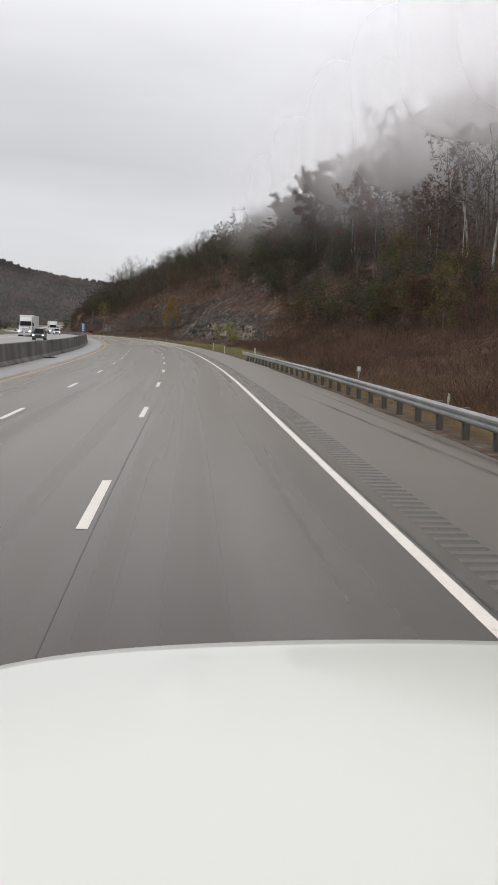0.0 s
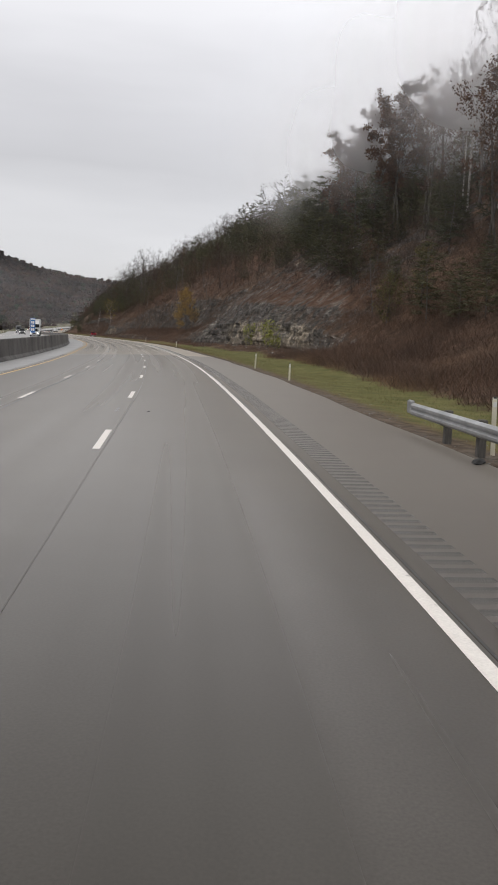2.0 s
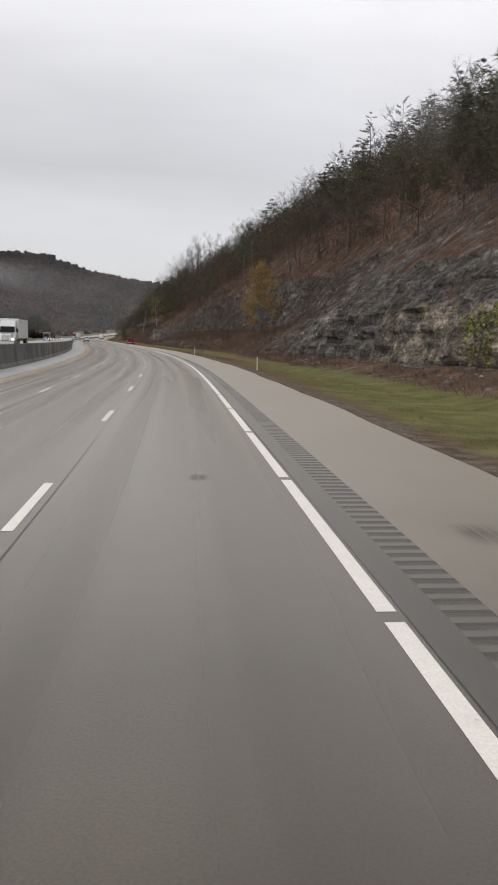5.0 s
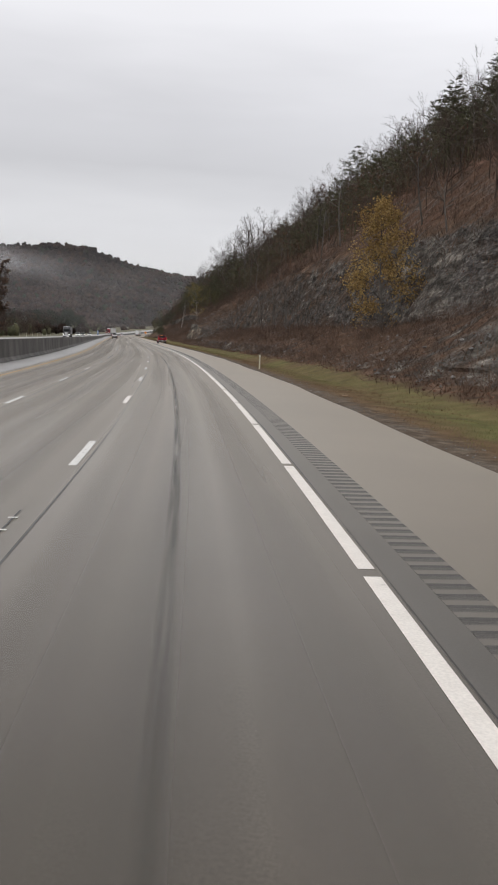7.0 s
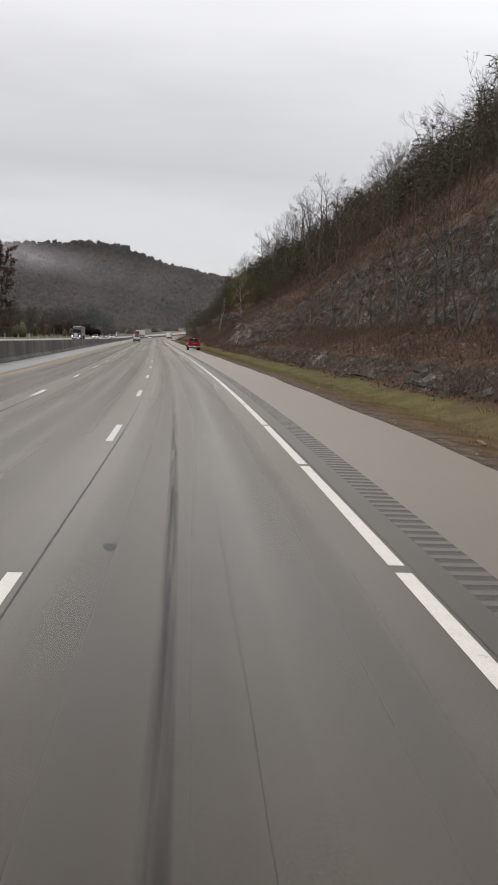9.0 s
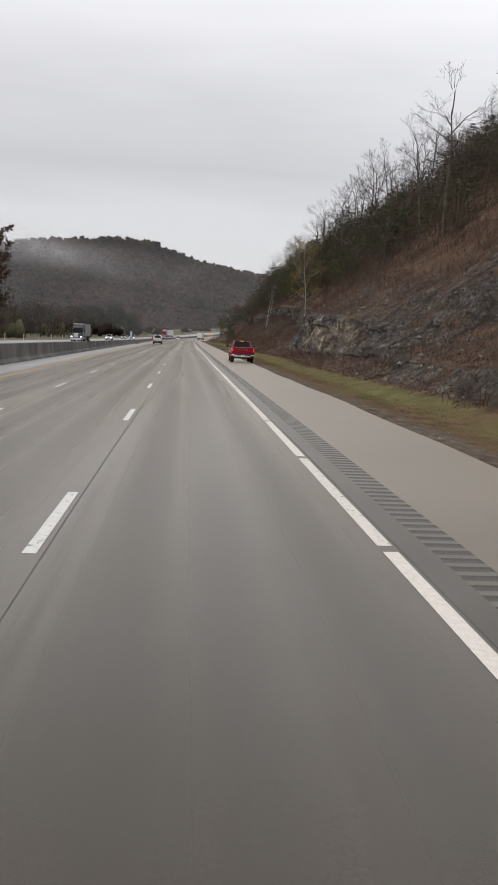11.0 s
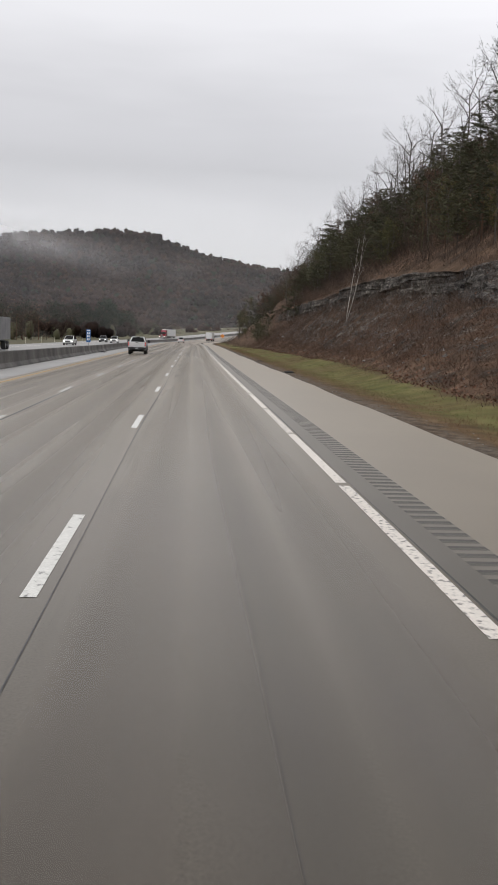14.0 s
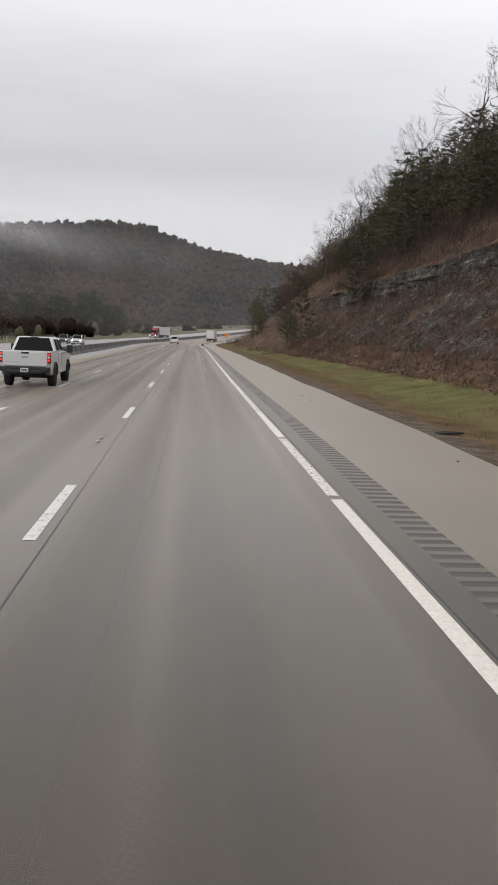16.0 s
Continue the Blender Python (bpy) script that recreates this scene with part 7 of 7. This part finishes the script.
def semi(name, paint, trailer_mat, label, trailer=13.6, high=4.0):
    """A tractor with a box trailer: y ahead, nose at y = 0, trailer behind."""
    t = new(name)
    tagged(t, label, "lorry")
    part("hood", hexa([(-0.95, -2.0, 1.0), (0.95, -2.0, 1.0), (0.80, -0.15, 0.8), (-0.80, -0.15, 0.8)], [(-0.90, -2.0, 1.95), (0.90, -2.0, 1.95), (0.72, -0.25, 1.70), (-0.72, -0.25, 1.70)], 0.08), paint, t)
    cab = part("cab", hexa([(-1.2, -4.6, 0.9), (1.2, -4.6, 0.9), (1.2, -1.95, 0.9), (-1.2, -1.95, 0.9)], [(-1.15, -4.6, 3.75), (1.15, -4.6, 3.75), (1.05, -3.1, 3.6), (-1.05, -3.1, 3.6)], 0.10), paint, t)
    part("windscreen", pane(((1.15, -2.28, 1.95), (-1.15, -2.28, 1.95), (-1.08, -2.72, 2.85), (1.08, -2.72, 2.85)), 0.12, 0.06), M_GLASS, cab)
    for sx in (-1, 1):
        part("side_window", boxed(0.02, 0.9, 0.6, (sx * 1.19, -3.0, 2.35), 0.005, 1), M_GLASS, cab)
        part("mirror", boxed(0.22, 0.1, 0.55, (sx * 1.42, -2.2, 2.25), 0.03, 1), M_BLACK, cab)
        part("fender", boxed(0.46, 1.3, 0.5, (sx * 1.0, -0.95, 1.0), 0.12), paint, t)
        part("head_lamp", boxed(0.34, 0.12, 0.22, (sx * 0.98, -0.28, 1.0), 0.03, 1), M_HEAD, t)
        part("fuel_tank", boxed(0.5, 1.4, 0.55, (sx * 0.98, -3.4, 0.75), 0.15), M_CHROME, t)
        for y in (-0.95, -5.0, -6.2, -trailer - 2.6, -trailer - 3.8):
            wheel(t, sx * 1.02, y, 0.5, 0.32 if y > -2 else 0.5, sx, M_ALLOY)
    part("grille", boxed(1.0, 0.08, 0.85, (0, -0.15, 1.25), 0.04), M_CHROME, t)
    part("bumper", boxed(2.35, 0.25, 0.4, (0, -0.1, 0.5), 0.06), M_CHROME, t)
    part("frame", boxed(0.9, trailer + 4, 0.25, (0, -trailer / 2 - 4.0, 0.95), 0.02), M_BLACK, t)
    box = part("trailer", boxed(2.58, trailer, high - 1.15, (0, -5.0 - trailer / 2, (high + 1.15) / 2), 0.05), trailer_mat, t)
    for k in range(8):
        part("trailer_rib", boxed(2.62, 0.04, high - 1.35, (0, -5.3 - k * (trailer - 0.6) / 7, (high + 1.15) / 2), 0.01, 1), trailer_mat, box)
    return t


# oncoming traffic, as it stands at one moment
def oncoming(s, u):
    return stand(s, u, float(opp(s)) + 0.10, 180)


semi("white_lorry", M_WHITEPAINT, M_TRAILER, "white lorry with box trailer on the opposite carriageway").matrix_basis = oncoming(152, 25.5)
semi("dark_lorry", M_DARKPAINT, M_CANVAS, "dark grey lorry with box trailer on the opposite carriageway", 9.0, 3.7).matrix_basis = oncoming(479, 25.0)
semi("red_lorry", M_REDPAINT, M_TRAILER, "red lorry with white box trailer on the opposite carriageway").matrix_basis = oncoming(728, 26.5)
semi("white_lorry", M_WHITEPAINT, M_TRAILER, "white lorry far along the opposite carriageway").matrix_basis = oncoming(255, 22.0)
for s, u, paint, lab, suv in ((124, 20.5, M_GREYPAINT, "dark car on the opposite carriageway", False), (235, 21.5, M_WHITEPAINT, "white car on the opposite carriageway", True),
                              (545, 24.5, M_WHITEPAINT, "pale sport utility car on the opposite carriageway with lit lamps", True), (598, 21.5, M_WHITEPAINT, "white car on the opposite carriageway with lit lamps", True),
                              (606, 25.0, M_GREYPAINT, "grey car on the opposite carriageway with lit lamps", True), (300, 25.5, M_GREYPAINT, "grey car far along the opposite carriageway", True)):
    car("oncoming_car", paint, lab, suv=suv).matrix_basis = oncoming(s, u)
# traffic ahead on this side
for s, u, paint, lab in ((645, 6.0, M_WHITEPAINT, "white car far ahead on the carriageway"),):
    car("car_ahead", paint, lab).matrix_basis = stand(s, u, float(cross(u)))


def box_truck(name, label):
    t = new(name)
    tagged(t, label, "lorry")
    part("cargo_box", boxed(2.45, 5.6, 2.5, (0, 2.9, 2.15), 0.05), M_TRAILER, t)
    part("rear_door", boxed(2.1, 0.04, 2.1, (0, 0.08, 2.1), 0.02, 1), M_SIGNWHITE, t)
    part("cab", hexa([(-1.05, 5.8, 0.7), (1.05, 5.8, 0.7), (1.05, 7.6, 0.7), (-1.05, 7.6, 0.7)], [(-0.95, 5.8, 2.4), (0.95, 5.8, 2.4), (0.9, 6.9, 2.35), (-0.9, 6.9, 2.35)], 0.08), M_WHITEPAINT, t)
    part("frame", boxed(0.9, 7, 0.3, (0, 3.8, 0.7), 0.02), M_BLACK, t)
    part("bumper", boxed(2.2, 0.15, 0.2, (0, 0.05, 0.6), 0.03), M_BLACK, t)
    for sx in (-1, 1):
        part("tail_lamp", boxed(0.22, 0.05, 0.16, (sx * 1.0, 0.02, 0.85), 0.01, 1), M_TAIL, t)
        for y in (1.4, 6.6):
            wheel(t, sx * 0.95, y, 0.44, 0.4, sx, M_ALLOY)
    return t


box_truck("box_truck", "white box lorry ahead at the bend of the road").matrix_basis = stand(703, 1.9, 0.0)

# ---- guard rail: rolled steel beam on posts with blocks ----
RAIL_END = 73.0
rail = new("guard_rail")
tagged(rail, "galvanised steel guard rail on dark posts along the shoulder", "guard rail")
bs = steps(-50, RAIL_END, 2.0)


def rail_u(s):
    return -4.12 + 0.0 * np.asarray(s) + 0.22 * np.clip((np.asarray(s) - 35) / 30, 0, 1)


drop = -0.05
wave = [(0.00, 0.755), (0.035, 0.745), (0.075, 0.700), (0.075, 0.655), (0.02, 0.610), (0.02, 0.590), (0.075, 0.545), (0.075, 0.500), (0.035, 0.455), (0.00, 0.445)]
beam_prof = [(lambda s, x=x: rail_u(s) + 0.10 + x, z + drop) for x, z in wave]
beam = ribbon("rail_beam", bs, beam_prof, M_STEEL, rail)
sol = beam.modifiers.new("thickness", "SOLIDIFY")
sol.thickness = 0.006
pm = boxed(0.15, 0.20, 1.10, (0, 0, 0.18), 0.012, 1)
post0 = part("rail_post", pm, M_WOODPOST, rail)
bk = boxed(0.14, 0.15, 0.34, (0.10, 0, 0.55), 0.01, 1)
blk0 = part("post_block", bk, M_WOODPOST, post0)
first = True
for s in np.arange(15.0 - 2.0 * 32, RAIL_END, 2.0):
    m = stand(s, float(rail_u(s)) - 0.12, -0.02) @ Matrix.Rotation(math.pi, 4, "Z")
    if first:
        post0.matrix_basis, first = m, False
        continue
    o = post0.copy()
    scene.collection.objects.link(o)
    o.matrix_basis = m
    b2 = blk0.copy()
    scene.collection.objects.link(b2)
    b2.parent = o
e = stand(RAIL_END, float(rail_u(RAIL_END)) + 0.13, 0.60)
end_cap = part("rail_end", boxed(0.12, 0.32, 0.34, (0, 0.12, 0), 0.05), M_STEEL, rail)
end_cap.matrix_basis = e


# ---- marker posts ----
def marker(s, d, high=1.15, lean=0.0, plate=False):
    mk = new("marker_post")
    tagged(mk, "slim white plastic marker post on the grass verge", "marker post", group="marker posts")
    bm = bmesh.new()
    boxed(0.10, 0.03, high, (0, 0, high / 2 - 0.05), 0.012, 2, bm)
    p = part("post", bm, M_MARKER, mk)
    part("cap", boxed(0.085, 0.035, 0.05, (0, 0, high - 0.06), 0.01, 1), M_BLACK, mk)
    part("reflector", boxed(0.07, 0.012, 0.10, (0, -0.02, high - 0.20), 0.004, 1), M_PLATE, mk)
    if plate:
        tag = part("plate", boxed(0.26, 0.012, 0.30, (0, -0.03, high - 0.18), 0.006, 1), M_PLATE, mk, "small white plate with a dark border")
        part("plate_border", boxed(0.20, 0.006, 0.24, (0, -0.038, high - 0.18), 0.004, 1), M_INK, tag)
        part("plate_face", boxed(0.17, 0.006, 0.21, (0, -0.042, high - 0.18), 0.004, 1), M_PLATE, tag)
    mk.matrix_basis = stand(s, -d, land(s, d) - 0.03) @ Matrix.Rotation(radians(lean), 4, "Y")


for s, d, hh, ln in ((111.6, 4.35, 1.2, 3), (96.2, 4.25, 1.0, 0), (69.4, 4.45, 1.3, -2), (46.0, 8.1, 0.95, 0), (27.8, 7.4, 0.7, 4), (197.5, 4.75, 1.1, 0), (252.4, 4.45, 1.15, 0)):
    marker(s, d, hh, ln, plate=s == 46.0)


# ---- blue mile signs on the median barrier, facing this way ----
def mile_sign(s):
    sg = new("mile_sign")
    tagged(sg, "narrow blue mile sign with white marks on the barrier", "road sign", group="mile signs")
    part("post", boxed(0.06, 0.05, 1.0, (0, 0.02, 0.5), 0.01, 1), M_STEEL, sg)
    panel = part("panel", boxed(0.50, 0.02, 1.50, (0, -0.02, 1.15), 0.008, 1), M_SIGNBLUE, sg)
    bm = bmesh.new()
    boxed(0.40, 0.008, 0.12, (0, -0.034, 1.78), 0, 1, bm)
    for z in (1.46, 1.10, 0.74):
        boxed(0.14, 0.008, 0.24, (-0.09, -0.034, z), 0.02, 1, bm)
        boxed(0.14, 0.008, 0.24, (0.09, -0.034, z), 0.02, 1, bm)
    part("marks", bm, M_SIGNWHITE, panel)
    sg.matrix_basis = stand(s, 14.65, float(bar_top(s)) + 0.02)


for s in (138.0, 493.2):
    mile_sign(s)

# orange diamond sign at the bend
sg = new("warning_sign")
tagged(sg, "orange diamond warning sign on a post at the bend", "road sign")
part("post", boxed(0.08, 0.06, 2.2, (0, 0.03, 1.1), 0.01, 1), M_STEEL, sg)
part("panel", boxed(1.15, 0.02, 1.15, (0, -0.02, 2.3), 0.03, 1, None, Matrix.Rotation(radians(45), 4, "Y")), M_SIGNORANGE, sg)
sg.matrix_basis = stand(702, -3.4, -0.05)

# posts along the far verge of the opposite carriageway
for s in np.arange(420, 640, 16):
    mk = new("delineator")
    tagged(mk, "thin white delineator post beyond the opposite carriageway", "marker post", group="far delineators")
    part("post", boxed(0.09, 0.04, 1.2, (0, 0, 0.55), 0.01, 1), M_MARKER, mk)
    mk.matrix_basis = stand(s, 33.5, float(opp(s)) + 0.05)

# ---- scraps on the road ----
def scrap(name, label, s, u, z, sx, sy, sz, mat, turn, seed):
    rn = random.Random(seed)
    bm = bmesh.new()
    bmesh.ops.create_icosphere(bm, subdivisions=2, radius=1.0)
    for v in bm.verts:
        k = 1 + 0.35 * (noise.noise(v.co * 2.2 + Vector((seed, 0, 0))))
        v.co = Vector((v.co.x * sx * k, v.co.y * sy * k, max(-0.3, v.co.z * k) * sz))
    me = bpy.data.meshes.new(name)
    bm.to_mesh(me)
    bm.free()
    me.materials.append(mat)
    ob = new(name, me)
    tagged(ob, label, "debris")
    ob.matrix_basis = stand(s, u, z + 0.3 * sz, turn)


scrap("tyre_scrap", "black shred of tyre on the shoulder's edge", 450.0, -4.3, -0.05, 0.35, 0.28, 0.10, M_RUBBER, 30, 3)
scrap("tyre_scrap", "black shred of tyre in the gravel", 475.0, -4.5, -0.06, 0.40, 0.10, 0.06, M_RUBBER, 10, 5)
scrap("tyre_scrap", "black shred of tyre below the guard rail", 68.0, -3.6, -0.03, 0.30, 0.12, 0.07, M_RUBBER, 60, 7)
scrap("tyre_scrap", "black shred of tyre against the median barrier", 71.0, 13.6, float(cross(13.6)), 0.55, 0.25, 0.10, M_RUBBER, 20, 9)
scrap("tyre_scrap", "black shred of tyre at the barrier's foot", 500.0, 13.7, float(cross(13.7)), 0.5, 0.3, 0.12, M_RUBBER, 0, 11)
scrap("wood_scrap", "pale broken board lying on the verge", 227.2, -5.0, -0.08, 0.40, 0.12, 0.05, M_REED, 70, 13)
scrap("wood_scrap", "pale broken board on the gravel edge", 271.3, -5.2, -0.08, 0.42, 0.10, 0.05, M_REED, 80, 15)
scrap("wood_scrap", "pale broken board beside the shoulder", 292.0, -4.9, -0.08, 0.5, 0.10, 0.05, M_REED, 75, 17)
scrap("pale_scrap", "white plastic scrap lying on the verge", 243.0, -9.2, -0.05, 0.5, 0.2, 0.10, M_PLATE, 75, 19)
scrap("pale_scrap", "bent white plastic strip below the guard rail", 55.5, -3.5, -0.02, 0.28, 0.06, 0.04, M_PLATE, 20, 21)
for k, (s, u) in enumerate(((483.9, -2.33), (486.0, -2.3), (470.0, -3.0), (301, -2.4), (76, 2.9))):
    scrap("small_scrap", "small dark scrap on the pavement", s, u, 0.0, 0.045, 0.025, 0.015, M_RUBBER, 40 * k, 31 + k)

# ---- mist: thin drifting sheets before the hills ----
def mist_material():
    m = bpy.data.materials.new("drifting_mist")
    m.use_nodes = True
    n, l = m.node_tree.nodes, m.node_tree.links
    n.remove(n["Principled BSDF"])
    out = n["Material Output"]
    tr, di, tl = n.new("ShaderNodeBsdfTransparent"), n.new("ShaderNodeBsdfDiffuse"), n.new("ShaderNodeBsdfTranslucent")
    both, mx = n.new("ShaderNodeAddShader"), n.new("ShaderNodeMixShader")
    for x in (di, tl):
        x.inputs["Color"].default_value = (0.69, 0.68, 0.69, 1)
    l.new(di.outputs[0], both.inputs[0]), l.new(tl.outputs[0], both.inputs[1])
    at = n.new("ShaderNodeAttribute")
    at.attribute_name = "veil"
    tc, no = n.new("ShaderNodeTexCoord"), n.new("ShaderNodeTexNoise")
    no.inputs["Scale"].default_value, no.inputs["Detail"].default_value = 0.05, 2.0
    l.new(tc.outputs["Object"], no.inputs["Vector"])
    mr = n.new("ShaderNodeMapRange")
    mr.inputs["From Min"].default_value, mr.inputs["From Max"].default_value = 0.3, 0.7
    mr.inputs["To Min"].default_value, mr.inputs["To Max"].default_value = 0.65, 1.0
    l.new(no.outputs["Fac"], mr.inputs[0])
    mu = n.new("ShaderNodeMath")
    mu.operation = "MULTIPLY"
    l.new(at.outputs["Fac"], mu.inputs[0]), l.new(mr.outputs[0], mu.inputs[1])
    l.new(mu.outputs[0], mx.inputs[0])
    l.new(tr.outputs[0], mx.inputs[1]), l.new(both.outputs[0], mx.inputs[2])
    l.new(mx.outputs[0], out.inputs["Surface"])
    return m


M_MIST = mist_material()


def bump_curve(x, lo, a, b, hi):
    x = np.asarray(x, float)
    t = np.clip(np.minimum((x - lo) / max(1e-6, a - lo), (hi - x) / max(1e-6, hi - b)), 0, 1)
    return t * t * (3 - 2 * t)


def mist_sheet(places, density, label):
    """A wavy sheet over a grid of places, with its density at each."""
    ob = mesh_object("mist", places.reshape(-1, 3), grid_faces(*places.shape[:2]), M_MIST, smooth=True)
    at = ob.data.attributes.new("veil", "FLOAT", "POINT")
    at.data.foreach_set("value", np.ascontiguousarray(density.reshape(-1), dtype=np.float32))
    ob.visible_shadow = False
    return tagged(ob, label, "mist", kind="stuff")


# cloud caught in the tall wood: sheets across the slope, thin below and thick about the tree tops
for s_mid, thick, low_, seed in ((56, 0.40, 17, 1), (72, 0.44, 17, 2), (90, 0.48, 17, 3), (112, 0.46, 16.5, 4), (138, 0.44, 17, 5), (166, 0.40, 17, 6), (200, 0.30, 20, 7), (240, 0.18, 23, 8)):
    dd, zz = np.meshgrid(np.linspace(18, 130, 64), np.linspace(8, 74, 48))
    q = np.stack([0 * dd + s_mid, dd, zz], -1)
    ss = s_mid + 6 * (value_noise(q, 34, seed, 2) - 0.5)
    start = low_ - 0.05 * (dd - 40) + 7 * (value_noise(q, 26, seed + 20, 3) - 0.5)
    up = np.clip((zz - start) / 14, 0, 1)
    over = np.clip((low_ + 44 - zz) / 24, 0, 1)
    den = thick * (0.03 + 0.97 * up * up * (3 - 2 * up)) * over * over * (3 - 2 * over) * bump_curve(dd, 17, 28, 95, 129) * (0.8 + 0.4 * value_noise(q, 15, seed + 40, 3))
    mist_sheet(spot(ss, -dd, zz), den, "thin low cloud hanging in the hillside wood")
# veils before the far ridge
for dist, thick, seed in ((300, 0.055, 11), (430, 0.055, 13)):
    aa, zz = np.meshgrid(np.linspace(radians(2), radians(62), 60), np.linspace(0, 1, 16))
    x, y = -139 - np.sin(aa) * dist, 432 + np.cos(aa) * dist
    z = -3 + zz * (45 + 0.13 * dist)
    pos = np.stack([x, y, z], -1)
    den = thick * bump_curve(zz, -1, -0.5, 0.45, 1.0) * bump_curve(aa, radians(2), radians(9), radians(52), radians(62))
    mist_sheet(pos, den, "faint grey haze before the distant ridge")
for tilt, mid, low_, dense, dist in ((0.55, 39, 82, 0.30, 670), (0.35, 32, 68, 0.09, 690)):
    aa, zz = np.meshgrid(np.linspace(radians(mid - 12), radians(mid + 10), 60), np.linspace(0, 1, 24))
    x, y = -139 - np.sin(aa) * dist, 432 + np.cos(aa) * dist
    z = low_ - 16 + zz * 42 + tilt * 0.5 * (aa - radians(mid)) * dist * 0.5
    pos = np.stack([x, y, z], -1)
    ragged = 0.35 * (value_noise(pos, 26, 61, 3) - 0.5)
    wisp = bump_curve(zz + ragged, 0.0, 0.5, 0.52, 1.0) * bump_curve(aa + 0.25 * ragged, radians(mid - 12), radians(mid - 1), radians(mid + 2), radians(mid + 10))
    mist_sheet(pos, dense * wisp, "pale wisp of low cloud on the distant ridge")

# ---- the white truck from which the shot begins: its bonnet lies below the first view ----
M_OWNPAINT = plain("warm_white_paint", (0.74, 0.75, 0.70), 0.30, coat=0.6)
own = pickup("white_work_truck", M_OWNPAINT, "white work truck with a broad rounded bonnet standing on the carriageway", M_CHROME, M_ALLOY, 0.10, lettering=False, lit=False)
na, nb = 41, 30
aa_, bb_ = np.meshgrid(np.linspace(-1.0, 1.0, na), np.linspace(0, 1, nb))
front = 5.66 - 0.09 * aa_ ** 2 - 0.05 * aa_ ** 6
yy_ = 4.36 + (front - 4.36) * bb_
zz_ = 1.50 - 0.10 * bb_ ** 1.6 - 0.02 * aa_ ** 2 - 0.02 * np.abs(aa_) ** 7
zz_ += 0.020 * np.exp(-((np.abs(aa_) - 0.62 + 0.18 * bb_) / 0.024) ** 2) * np.clip(bb_ * 3 - 1.2, 0, 1) * np.clip((0.9 - bb_) * 8, 0, 1)
lip = np.clip((bb_ - 0.93) / 0.07, 0, 1)
zz_ += 0.016 * np.sin(math.pi * lip) - 0.10 * lip ** 3
bon = mesh_object("bonnet", np.stack([1.10 * aa_, yy_, zz_], -1).reshape(-1, 3), grid_faces(nb, na), M_OWNPAINT, own, smooth=True)
thick_ = bon.modifiers.new("thickness", "SOLIDIFY")
thick_.thickness = 0.02
bx = part("bonnet_badge", boxed(0.10, 0.012, 0.05, (0, 5.90, 1.12), 0.01, 1), M_ALLOY, own)
own.matrix_basis = Matrix.Translation((-2.27, -1.93, 0.0)) @ Matrix.Rotation(heading(-1.5), 4, "Z") @ Matrix.Translation((0.56, -3.46, 0.0))
